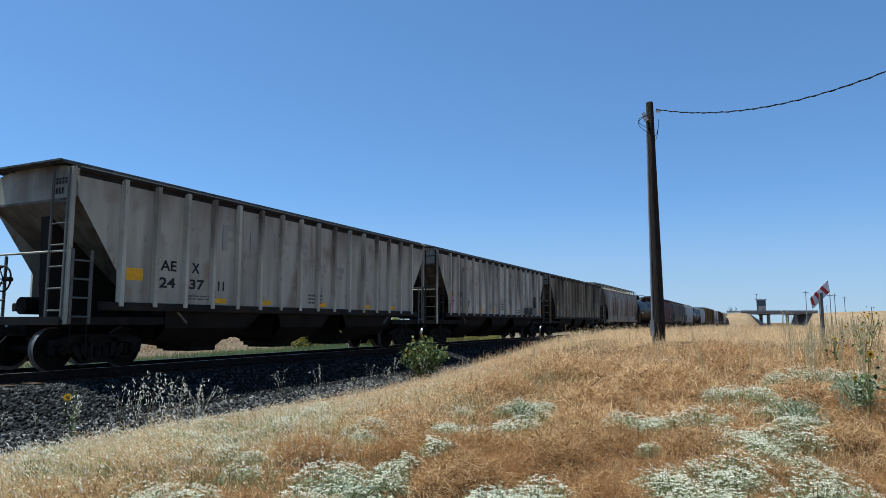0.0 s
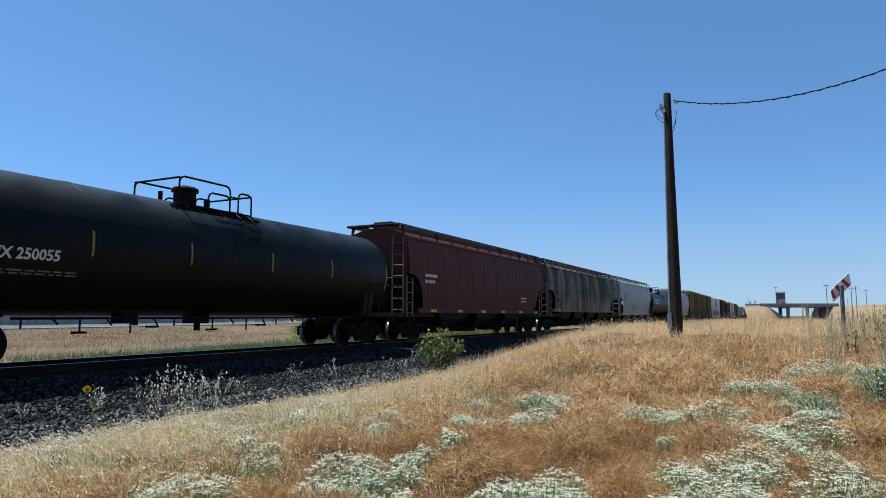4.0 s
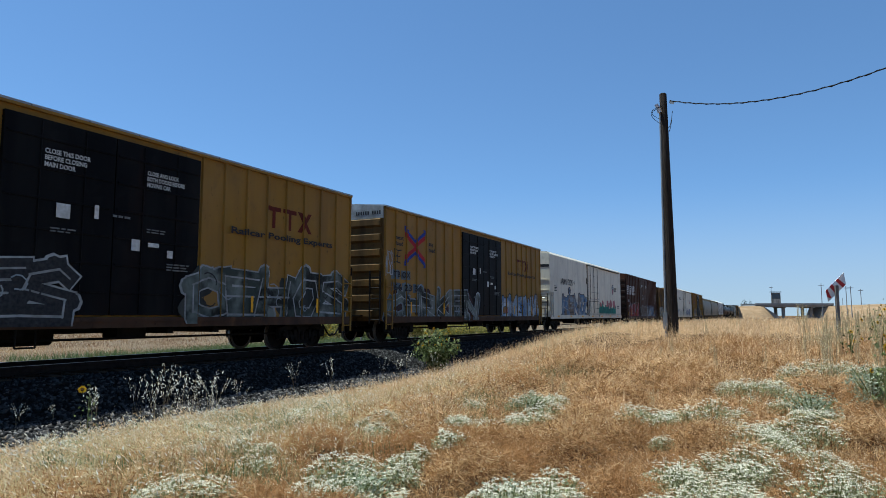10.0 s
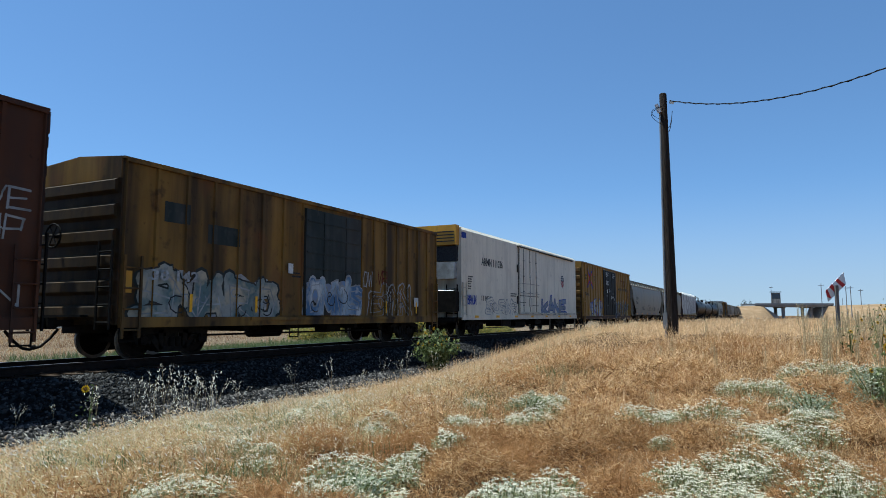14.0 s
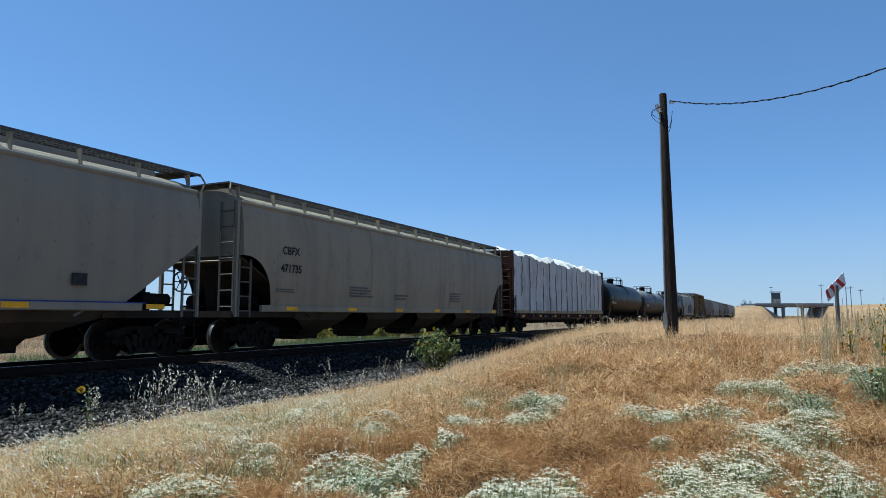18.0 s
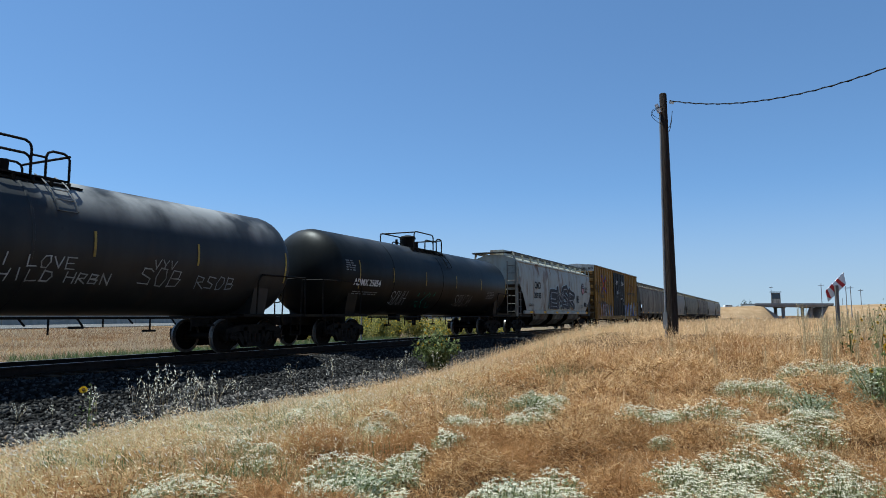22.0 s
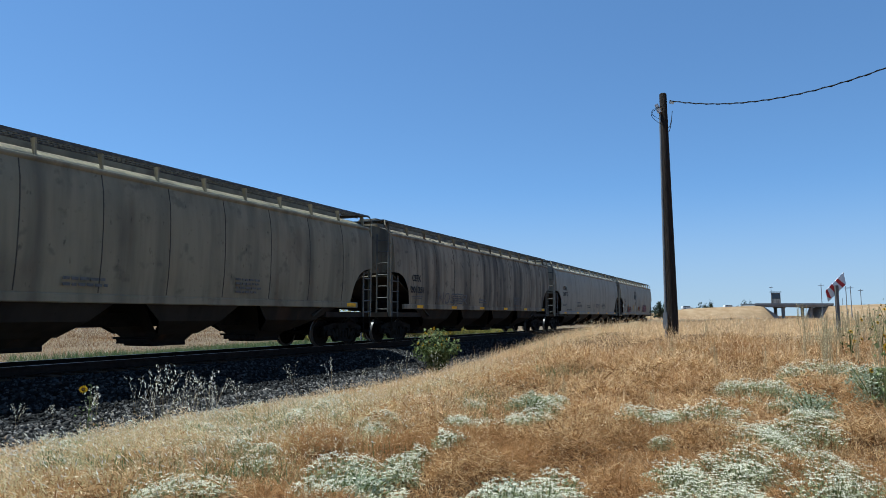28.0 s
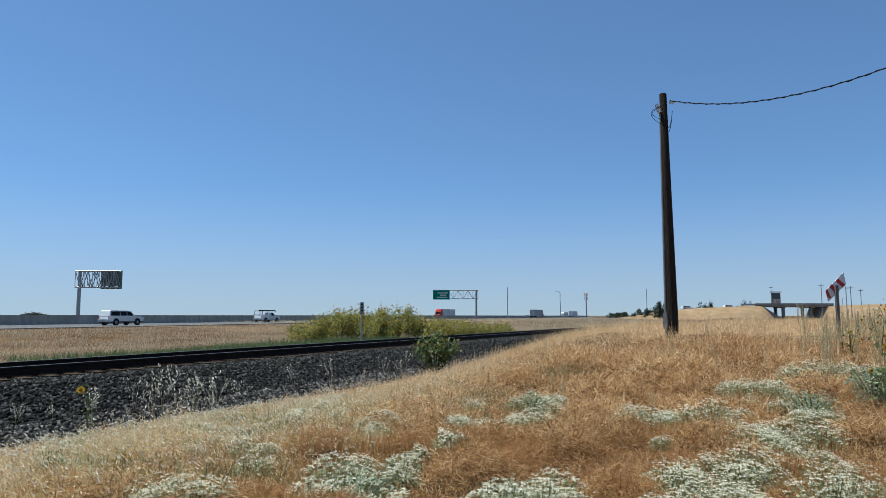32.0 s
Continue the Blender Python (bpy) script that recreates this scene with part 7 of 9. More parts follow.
for s in (-1, 1):
    y = TRACK_Y + s * .755
    part("rail", Mb().prism([(y - .075, -.186), (y + .075, -.186), (y + .075, -.17), (y + .012, -.15), (y + .012, -.05), (y + .036, -.04), (y + .036, -.004), (y - .036, -.004), (y - .036, -.04), (y - .012, -.05), (y - .012, -.15), (y - .075, -.17)], "x", -300, 900), M_RAIL, track)
    part("rail_head", Mb().box(-300, y - .026, -.004, 900, y + .026, 0), M_RAILTOP, track, "worn shiny running surface")
TIE = Mb().box(-.115, -1.3, -.36, .115, 1.3, -.198).mesh("tie", M_TIE)
PLATE = Mb().box(-.1, -.17, -.198, .1, .17, -.187).box(-.06, -.12, -.187, -.02, -.08, -.16).box(.02, .08, -.187, .06, .12, -.16).mesh("tie_plate", M_RAIL)
rnd = random.Random(2)
for i in range(130):
    x = -2 + .52 * i
    t = part("tie", TIE, None, track, at=pose(x, TRACK_Y + rnd.uniform(-.04, .04), rnd.uniform(-.012, .008), 0, 0, rnd.uniform(-.8, .8)))
    if i < 70:
        part("tie_plate", PLATE, None, t, at=pose(0, -.755, 0))


def stones(name, n, x0, x1, y0, y1, zfun, lo, hi, seed, mat=None):
    """Broken stones strewn on the bed, joined into one mesh."""
    g = np.random.default_rng(seed)
    base = np.array([(-1, -1, -1), (1, -1, -1), (1, 1, -1), (-1, 1, -1), (-1, -1, 1), (1, -1, 1), (1, 1, 1), (-1, 1, 1)], float)
    quads = np.array([(0, 3, 2, 1), (4, 5, 6, 7), (0, 1, 5, 4), (1, 2, 6, 5), (2, 3, 7, 6), (3, 0, 4, 7)])
    v = base[None] * (0.5 + 0.5 * g.random((n, 8, 1))) + g.normal(0, .3, (n, 8, 3))
    q = g.normal(size=(n, 4))
    q /= np.linalg.norm(q, axis=1, keepdims=True)
    w, a, b, c = q.T
    rot = np.stack([1 - 2 * (b * b + c * c), 2 * (a * b - c * w), 2 * (a * c + b * w), 2 * (a * b + c * w), 1 - 2 * (a * a + c * c), 2 * (b * c - a * w),
                    2 * (a * c - b * w), 2 * (b * c + a * w), 1 - 2 * (a * a + b * b)], 1).reshape(n, 3, 3)
    size = g.uniform(lo, hi, (n, 1, 1)) * np.array([1.25, 1, .75])
    v = np.einsum("nij,nkj->nki", rot, v * size)
    x, y = g.uniform(x0, x1, n), g.uniform(y0, y1, n)
    z = zfun(x, y) + g.uniform(-.3, .6, n) * lo
    v += np.stack([x, y, z], 1)[:, None]
    f = quads[None] + 8 * np.arange(n)[:, None, None]
    return raw_mesh(name, v.reshape(-1, 3), f.reshape(-1, 4), mat or M_STONE)


def bed_z(x, y):
    return np.interp(y, [NEAR_TOE - .6, NEAR_TOE, TRACK_Y - 1.95, TRACK_Y - 1.3, TRACK_Y + 1.3], [-1.05, -1.0, -.27, -.26, -.26])


tagged(new("ballast_stones", stones("ballast_stones", 44000, 2.5, 30, NEAR_TOE - .45, TRACK_Y - .85, bed_z, .016, .04, 1)), "grey broken stone ballast", "ballast", kind="stuff")
tagged(new("ballast_stones", stones("ballast_stones", 12000, 30, 62, NEAR_TOE - .3, TRACK_Y - .85, bed_z, .03, .06, 2)), "grey broken stone ballast", "ballast", kind="stuff")
# pale stones paint the sunlit strip along the ballast's foot
tagged(new("gravel", stones("gravel", 15000, 3, 34, NEAR_TOE - .5, NEAR_TOE + .8, bed_z, .016, .038, 3, M_LITSTONE)), "dusty grey gravel spilled at the foot of the ballast", "gravel", kind="stuff")

# ---- grass and weeds ----
M_GRASS = island("dry_orange_grass", [(0.1, 0.05, 0.022), (0.19, 0.1, 0.042), (0.31, 0.175, 0.078), (0.46, 0.285, 0.135), (0.58, 0.4, 0.21), (0.7, 0.54, 0.34)], 0.7, 0.42, (0.34, 0.18, 0.075), 0.55, tone=(1.04, .99, .9))
M_STRAW = island("pale_straw", [(0.42, 0.32, 0.19), (0.66, 0.53, 0.36), (0.78, 0.67, 0.5), (0.38, 0.38, 0.2), (0.88, 0.81, 0.68)], 0.6, 0.45, (0.5, 0.43, 0.24), 0.9, tone=(1.04, 1.0, .86))
M_TAN = island("tan_grass", [(0.34, 0.23, 0.12), (0.56, 0.42, 0.26), (0.72, 0.57, 0.39), (0.84, 0.72, 0.55)], 0.7, 0.4, (0.62, 0.46, 0.29), 0.3, tone=(1.12, .98, .8))
M_FARGRASS = island("far_straw", [(0.42, 0.32, 0.2), (0.52, 0.41, 0.27), (0.6, 0.5, 0.36)], 0.8, 0.4)
M_GREENGRASS = island("green_grass", [(0.12, 0.18, 0.06), (0.2, 0.26, 0.11), (0.32, 0.37, 0.2)], 0.7, 0.4, tone=(.63, .63, .6))


def ground_at(x, y):
    return np.array([ground_z(a, b) for a, b in zip(x, y)])


def lumps(x, y, s, seed):
    return np.array([noise.noise((a * s, b * s, seed)) for a, b in zip(x, y)])


# tussocks of matted grass: place and half width
TUSSOCKS = [(7.14, 2.16, 0.46), (11.04, 2.43, 0.55), (8.14, 0.65, 0.41), (5.67, 2.51, 0.38), (5.59, 1.14, 0.27), (11.68, -0.50, 0.39), (8.90, -0.86, 0.25), (12.08, 4.58, 0.65), (11.93, 1.13, 0.56), (6.96, -0.08, 0.15),
            (8.67, 4.88, 0.46), (13.06, 1.72, 0.73), (14.08, 3.92, 0.72), (6.13, 4.59, 0.34), (9.6, 2.2, .3), (7.0, 3.6, .3), (9.7, 0.9, .3)]


def mound(x, y):
    """Height of the matted tussocks over the ground."""
    x, y = np.asarray(x, float), np.asarray(y, float)
    z = .34 * np.clip(lumps(x, y, .65, 5) + .6 * lumps(x, y, 1.9, 6) + .1, 0, .9)
    for a, b, r in TUSSOCKS:
        d = ((x - a) ** 2 + (y - b) ** 2) / (1.15 * r) ** 2
        z = np.maximum(z, min(.36, .18 + .4 * r) * np.sqrt(np.clip(1 - d, 0, 1)) * (1 + .35 * lumps(x, y, 5, 3)))
    return z * np.clip((NEAR_TOE - y) / 2.5, .1, 1)


def toe_fade(x, y):
    """Growth gets short towards the ballast."""
    return np.where(np.asarray(x) < 22, np.clip((NEAR_TOE - .1 - np.asarray(y)) / 1.7, .22, 1), 1)


def blades(name, x, y, h, w, lean, mat, seed, curl=0.5):
    """Grass blades: each a bent, tapering strip with its own lean."""
    g = np.random.default_rng(seed)
    n = len(x)
    z = ground_at(x, y) - .02 + (.6 * mound(x, y) if w.max() < .01 else 0)
    d = g.uniform(0, 2 * math.pi, n)
    t = np.abs(g.normal(0, 1, n)) * lean + lean * .35 * g.random(n)
    fx, fy = np.cos(d), np.sin(d)
    a = g.uniform(0, 2 * math.pi, n)
    sx, sy = np.cos(a) * w / 2, np.sin(a) * w / 2
    up1, out1 = h * .55 * np.cos(t), h * .55 * np.sin(t)
    t2 = t + curl * g.normal(.6, 1, n)
    up2, out2 = up1 + h * .45 * np.cos(t2), out1 + h * .45 * np.sin(t2)
    v = np.empty((n, 5, 3))
    v[:, 0] = np.stack([x - sx, y - sy, z], 1)
    v[:, 1] = np.stack([x + sx, y + sy, z], 1)
    v[:, 2] = np.stack([x + fx * out1 + sx * .8, y + fy * out1 + sy * .8, z + up1], 1)
    v[:, 3] = np.stack([x + fx * out1 - sx * .8, y + fy * out1 - sy * .8, z + up1], 1)
    v[:, 4] = np.stack([x + fx * out2, y + fy * out2, z + up2], 1)
    f = np.array([(0, 1, 2), (0, 2, 3), (3, 2, 4)])[None] + 5 * np.arange(n)[:, None, None]
    return raw_mesh(name, v.reshape(-1, 3), f.reshape(-1, 3), mat)


def fan(g, n, r0, r1, a0, a1, power=1.0):
    """Places in a fan round the origin: radius and bearing from +x, degrees."""
    r = np.sqrt(r0 ** 2 + (r1 ** 2 - r0 ** 2) * g.random(n) ** power)
    a = np.radians(g.uniform(a0, a1, n))
    return r * np.cos(a), r * np.sin(a)


def toe_y(x):
    """Where the grass ends at the ballast."""
    return NEAR_TOE - .3 + .15 * np.sin(x * .9) + 1.9 * np.clip((x - 24) / 12, 0, 1)


def meadow(name, label, n, r0, r1, h, w, lean, mat, seed, keep=None, a0=-14, a1=68, cover=1.0):
    g = np.random.default_rng(seed)
    x, y = fan(g, n, r0, r1, a0, a1)
    k = lumps(x, y, .8, seed) + .5 * lumps(x, y, 2.2, seed + 1)
    ok = (y < toe_y(x)) & (g.random(n) < cover + .7 * k)
    if keep:
        ok &= keep(x, y, g)
    x, y, k = x[ok], y[ok], k[ok]
    hh = h * toe_fade(x, y) * (.55 + .7 * g.random(len(x))) * (1 + .8 * np.clip(k, -.5, .7))
    return tagged(new(name, blades(name, x, y, hh, w * (.6 + .8 * g.random(len(x))), lean, mat, seed)), label, "grass", kind="stuff")


def thatch(name, label, n, r0, r1, length, w, mat, seed, keep=None, rise=.5):
    """Matted fine stalks lying in all directions over the tussocks."""
    g = np.random.default_rng(seed)
    x, y = fan(g, n, r0, r1, -14, 68)
    ok = y < toe_y(x) - .1
    if keep:
        ok &= keep(x, y, g)
    x, y = x[ok], y[ok]
    # thin in the hollows between the tussocks
    ok = g.random(len(x)) < .3 + 7 * mound(x, y) + (y > 5.5)
    x, y = x[ok], y[ok]
    n = len(x)
    z = ground_at(x, y) + mound(x, y) * g.random(n) ** .6 + .01
    d, e = g.uniform(0, 2 * math.pi, n), g.normal(.25, rise, n)
    d2, e2 = d + g.normal(0, .7, n), e + g.normal(-.25, .5, n)
    ll = length * (.5 + g.random(n)) * np.clip(toe_fade(x, y) * 1.4, .4, 1)
    e, e2 = e * toe_fade(x, y), e2 * toe_fade(x, y)
    a = np.stack([np.cos(d) * np.cos(e), np.sin(d) * np.cos(e), np.sin(e)], 1) * ll[:, None] * .5
    b = np.stack([np.cos(d2) * np.cos(e2), np.sin(d2) * np.cos(e2), np.sin(e2)], 1) * ll[:, None] * .5
    p = np.stack([x, y, z], 1)
    side = np.stack([-np.sin(d), np.cos(d), g.normal(0, .8, n)], 1) * (w * (.6 + .8 * g.random(n)))[:, None] / 2
    v = np.stack([p - side, p + side, p + a + side, p + a - side, p + a + b], 1)
    v[:, :, 2] = np.maximum(v[:, :, 2], z[:, None] - .06)
    f = np.array([(0, 1, 2), (0, 2, 3), (3, 2, 4)])[None] + 5 * np.arange(n)[:, None, None]
    return tagged(new(name, raw_mesh(name, v.reshape(-1, 3), f.reshape(-1, 3), mat)), label, "grass", kind="stuff")


pale = lambda x, y, g: g.random(len(x)) < np.clip((y - 3.6) / 2.6 - .5 * np.clip((x - 12) / 10, 0, 1), 0, 1)
tufts = lambda x, y, g: pale(x, y, g) & (g.random(len(x)) < .45 + 1.6 * lumps(x, y, 2.6, 31))
orange = lambda x, y, g: g.random(len(x)) > np.clip((y - 4.2) / 3.2, 0, .85)
thatch("matted_grass", "matted golden-brown dry grass", 260000, 3.2, 9.5, .15, .0038, M_GRASS, 41, orange)
thatch("matted_grass", "matted golden-brown dry grass", 170000, 9.5, 17, .2, .0062, M_GRASS, 42, orange)
thatch("matted_straw", "matted pale straw", 90000, 4.0, 15, .2, .0056, M_STRAW, 43, pale)
thatch("matted_straw", "matted tan straw", 60000, 9.0, 17, .22, .006, M_TAN, 46, orange)
thatch("matted_straw", "matted pale straw", 90000, 13, 32, .28, .0052, M_TAN, 44, None, .7)
meadow("dry_grass", "golden-brown dry grass", 26000, 3.2, 9.5, .22, .0035, .8, M_GRASS, 21, orange)
meadow("dry_grass", "golden-brown dry grass", 30000, 9.5, 17, .28, .006, .7, M_GRASS, 22, orange)
meadow("dry_grass", "tall straw-coloured dry grass", 85000, 14, 34, .36, .0065, .75, M_TAN, 23, lambda x, y, g: y < 9.5)
meadow("dry_grass", "tall straw-coloured dry grass", 60000, 30, 90, .42, .02, .7, M_TAN, 24, lambda x, y, g: y < 9)
meadow("straw_grass", "pale straw grass with seed heads", 88000, 4.0, 16, .24, .0045, .85, M_STRAW, 25, tufts)
meadow("straw_grass", "pale straw grass with seed heads", 24000, 15, 30, .33, .006, .6, M_STRAW, 26, lambda x, y, g: y > 4.5)
meadow("green_weeds", "sparse green weeds among straw", 70000, 4.0, 14, .24, .008, .6, M_GREENGRASS, 27, lambda x, y, g: (y > 3.2) & (g.random(len(x)) < .8) & (lumps(x, y, .9, 12) > -.05), cover=.4)
meadow("straw_grass", "upright pale straw stalks", 13000, 3.6, 14, .4, .0035, .35, M_STRAW, 28, tufts)
# the same growth goes on behind and beside
around = lambda x, y, g: (x < .2 * np.abs(y)) | (x * x + y * y < 9) | (y < -.27 * x)
meadow("dry_grass", "golden-brown dry grass", 90000, .8, 8, .17, .007, .9, M_GRASS, 63, around, -180, 180)
meadow("dry_grass", "straw-coloured dry grass", 50000, .8, 9, .2, .007, .85, M_TAN, 64, around, -180, 180)
meadow("dry_grass", "golden-brown dry grass", 45000, .9, 14, .2, .012, .8, M_GRASS, 61, lambda x, y, g: (x < .2 * np.abs(y)) | (x * x + y * y < 9), -180, 180)
meadow("dry_grass", "straw-coloured dry grass", 45000, 12, 45, .35, .03, .7, M_TAN, 62, lambda x, y, g: (y < -.25 * x - 2) | (x < 0), -180, 180)
M_HUSK = island("straw_husk", [(0.5, 0.34, 0.19), (0.66, 0.48, 0.3), (0.76, 0.6, 0.42), (0.84, 0.72, 0.56), (0.9, 0.82, 0.7)], 0.6, 0.55, tone=(1.06, .99, .84))


def spikelets(name, c, size, mat, seed, way):
    """Slim pointed husks at the places c, most of them leaning one way."""
    g = np.random.default_rng(seed)
    n = len(c)
    u = np.array(way) + g.normal(0, .4, (n, 3))
    u /= np.linalg.norm(u, axis=1, keepdims=True)
    t = np.cross(u, g.normal(size=(n, 3)))
    t /= np.linalg.norm(t, axis=1, keepdims=True)
    s = (size * (.6 + .8 * g.random(n)))[:, None]
    v = np.stack([c - u * s * .5, c + t * s * .13 - u * s * .1, c + u * s * .5, c - t * s * .13 - u * s * .1], 1)
    f = np.array([(0, 1, 2), (0, 2, 3)])[None] + 4 * np.arange(n)[:, None, None]
    return raw_mesh(name, v.reshape(-1, 3), f.reshape(-1, 3), mat)


def husks(n, r0, r1, size, seed, keep, h, mat=None):
    """Seed heads on the grass: slim bright spikelets, most of them leaning the way the wind blows."""
    g = np.random.default_rng(seed)
    x, y = fan(g, n, r0, r1, -14, 68)
    ok = (y < toe_y(x) + .15) & keep(x, y, g) & (lumps(x, y, 1.3, 8) > -.2)
    x, y = x[ok], y[ok]
    n = len(x)
    c = np.stack([x, y, ground_at(x, y) + .04 + h * toe_fade(x, y) * g.random(n) + .7 * mound(x, y)], 1)
    me = spikelets("seed_heads", c, size, mat or M_HUSK, seed + 1, (-.35, .5, .75))
    return tagged(new("seed_heads", me), "pale seed heads in dry grass", "grass", kind="stuff")


def field(name, label, n, x0, x1, y0, y1, h, w, mat, seed):
    g = np.random.default_rng(seed)
    x, y = g.uniform(x0, x1, n), g.uniform(y0, y1, n)
    k = lumps(x, y, .3, seed)
    ok = g.random(n) < .7 + .8 * k
    x, y, k = x[ok], y[ok], k[ok]
    return tagged(new(name, blades(name, x, y, h * (.6 + .7 * g.random(len(x))) * (1 + .5 * k), w * (.6 + .8 * g.random(len(x))), .5, mat, seed)), label, "grass", kind="stuff")


field("field_grass", "straw-coloured grass field beyond the track", 110000, 5, 110, 27, 60, .3, .02, M_FARGRASS, 31)
field("field_grass", "pale straw field towards the freeway", 30000, 90, 300, 22, 92, .5, .14, M_FARGRASS, 34)
field("field_grass", "straw-coloured grass beside the far ballast", 12000, 5, 80, 19.2, 27, .3, .03, M_FARGRASS, 32)
field("green_grass", "strip of green grass beyond the track", 34000, 17, 46, 22.3, 29, .5, .024, M_GREENGRASS, 33)

M_LEAFWHITE = island("woolly_white_floret", [(0.48, 0.46, 0.33), (0.64, 0.615, 0.48), (0.76, 0.74, 0.62), (0.84, 0.82, 0.72)], 0.9, 0.3, tone=(.99, .955, .9))
M_LEAF = island("sunflower_leaf", [(0.04, 0.06, 0.02), (0.13, 0.17, 0.06), (0.27, 0.32, 0.12), (0.46, 0.5, 0.24)], 0.6, 0.3, tone=(.63, .63, .63))
M_GREYLEAF = island("grey_green_leaf", [(0.2, 0.2, 0.1), (0.32, 0.32, 0.175), (0.46, 0.45, 0.28)], 0.8, 0.4, tone=(1.0, 1.02, 1.0))
M_FEATHER = island("feathery_grey_green_leaf", [(0.23, 0.25, 0.15), (0.33, 0.355, 0.23), (0.45, 0.475, 0.34)], 0.8, 0.4)
M_MUSTARD = island("yellow_green_leaf", [(0.12, 0.14, 0.05), (0.22, 0.23, 0.08), (0.34, 0.33, 0.12), (0.52, 0.45, 0.1)], 0.7, 0.4, tone=(.95, .92, .9))
M_PETAL = island("yellow_petal", [(0.75, 0.42, 0.01), (0.85, 0.55, 0.02)], 0.6, 0.3, tone=(.7, .7, .7))
M_DARKLEAF = island("far_tree_leaf", [(0.035, 0.045, 0.03), (0.055, 0.068, 0.045), (0.085, 0.098, 0.068)], 0.8, 0.2)
M_STEM = plain("dry_stem", (0.44, 0.35, 0.21), (0.34, 0.26, 0.14), 20, 0.8)
M_GREENSTEM = plain("green_stem", (0.12, 0.15, 0.05), (0.18, 0.19, 0.08), 20, 0.8)
M_DISC = plain("flower_disc", (0.08, 0.04, 0.015), (0.14, 0.08, 0.02), 40, 0.9)
M_SEED = island("white_seed_husk", [(0.78, 0.72, 0.62), (0.88, 0.85, 0.77), (0.96, 0.94, 0.9)], 0.6, 0.5, tone=(1, .98, .9))


def leaves(name, c, size, mat, seed, flat=0.0):
    """Small pointed leaves at the places c (n x 3), of the sizes given."""
    g = np.random.default_rng(seed)
    n = len(c)
    u = g.normal(size=(n, 3)) * np.array([1, 1, 1 - flat])
    u /= np.linalg.norm(u, axis=1, keepdims=True)
    t = g.normal(size=(n, 3)) * np.array([1, 1, 1 - flat])
    t -= (t * u).sum(1, keepdims=True) * u
    t /= np.linalg.norm(t, axis=1, keepdims=True)
    s = (size * (.6 + .8 * g.random(n)))[:, None]
    bend = np.cross(u, t) * s * .18
    v = np.stack([c - u * s * .5, c + t * s * .3 + bend, c + u * s * .5, c - t * s * .3 + bend], 1)
    f = np.array([(0, 1, 2), (0, 2, 3)])[None] + 4 * np.arange(n)[:, None, None]
    return raw_mesh(name, v.reshape(-1, 3), f.reshape(-1, 3), mat)


husks(120000, 4.0, 15, .034, 51, pale, .27)
husks(26000, 4.0, 14, .04, 54, tufts, .34, M_SEED)
husks(16000, 4.0, 12, .024, 52, orange, .1)
husks(8000, 14, 32, .05, 53, lambda x, y, g: g.random(len(x)) < .8, .4)


def white_weed_mesh(seed, r, h):
    """A domed clump: feathery grey-green foliage under many small flat heads of white florets, in loose bunches with gaps."""
    g = np.random.default_rng(seed)
    bunches = 16
    ba, bd = g.uniform(0, 2 * math.pi, bunches), r * np.sqrt(g.random(bunches)) * .92
    bz = .72 + .5 * g.random(bunches)
    k = g.integers(0, bunches, 120)
    n = len(k)
    hx = (bd * np.cos(ba))[k] + g.normal(0, .2 * r, n)
    hy = (bd * np.sin(ba))[k] + g.normal(0, .2 * r, n)
    q = np.clip((hx ** 2 + hy ** 2) / r ** 2, 0, 1.3)
    hz = h * (1 - .42 * q) * bz[k] + g.normal(0, .012, n)
    hr = g.uniform(.006, .014, n)
    m = 13
    pts = np.repeat(np.stack([hx, hy, hz], 1), m, 0) + g.normal(0, 1, (n * m, 3)) * np.repeat(hr, m)[:, None] * np.array([1, 1, .22])
    nl = 520
    la, ld = g.uniform(0, 2 * math.pi, nl), r * np.sqrt(g.random(nl))
    low = np.stack([ld * np.cos(la), ld * np.sin(la), h * (1 - .42 * (ld / r) ** 2) * (.1 + .78 * g.random(nl))], 1)
    return leaves("flower_head", pts, np.full(len(pts), .0125), M_LEAFWHITE, seed, .88), leaves("foliage", low, np.full(nl, .03), M_GREYLEAF, seed + 7), list(zip(hx, hy, hz))


WEEDS = [white_weed_mesh(40 + i, r, h) for i, (r, h) in enumerate(((.24, .25), (.29, .28), (.2, .21), (.27, .3), (.33, .24)))]
WEED_STEMS = []
for tops, me, heads in WEEDS:
    m = Mb()
    for x, y, z in heads[::3]:
        m.cyl((x * .55, y * .55, 0), (x, y, z), .003, .002, 4, False)
    WEED_STEMS.append(m.mesh("stem", M_GREENSTEM))
# stands of the weed: place and half width across the view
STANDS = [(11.21, 0.19, 0.49), (9.47, -0.45, 0.33), (12.61, -0.55, 0.42), (12.59, -1.30, 0.31), (8.97, 1.41, 0.36), (9.45, 0.51, 0.25), (10.18, 0.28, 0.13), (8.59, -0.15, 0.41), (7.70, -0.10, 0.37), (8.39, 0.41, 0.16),
          (6.23, 0.82, 0.24), (6.52, 0.27, 0.33), (5.65, 0.32, 0.32), (5.34, 0.77, 0.18), (4.95, 1.66, 0.32), (10.15, 3.31, 0.39), (8.40, 2.83, 0.32), (7.78, 3.50, 0.33), (5.20, 3.24, 0.45), (4.32, 2.94, 0.43),
          (6.37, 3.27, 0.27), (5.78, 5.15, 0.28), (3.71, 4.07, 0.38), (6.85, -0.35, 0.15), (5.97, -0.33, 0.18), (6.92, -0.71, 0.12), (6.11, -0.62, 0.15), (7.96, 1.19, 0.11)]
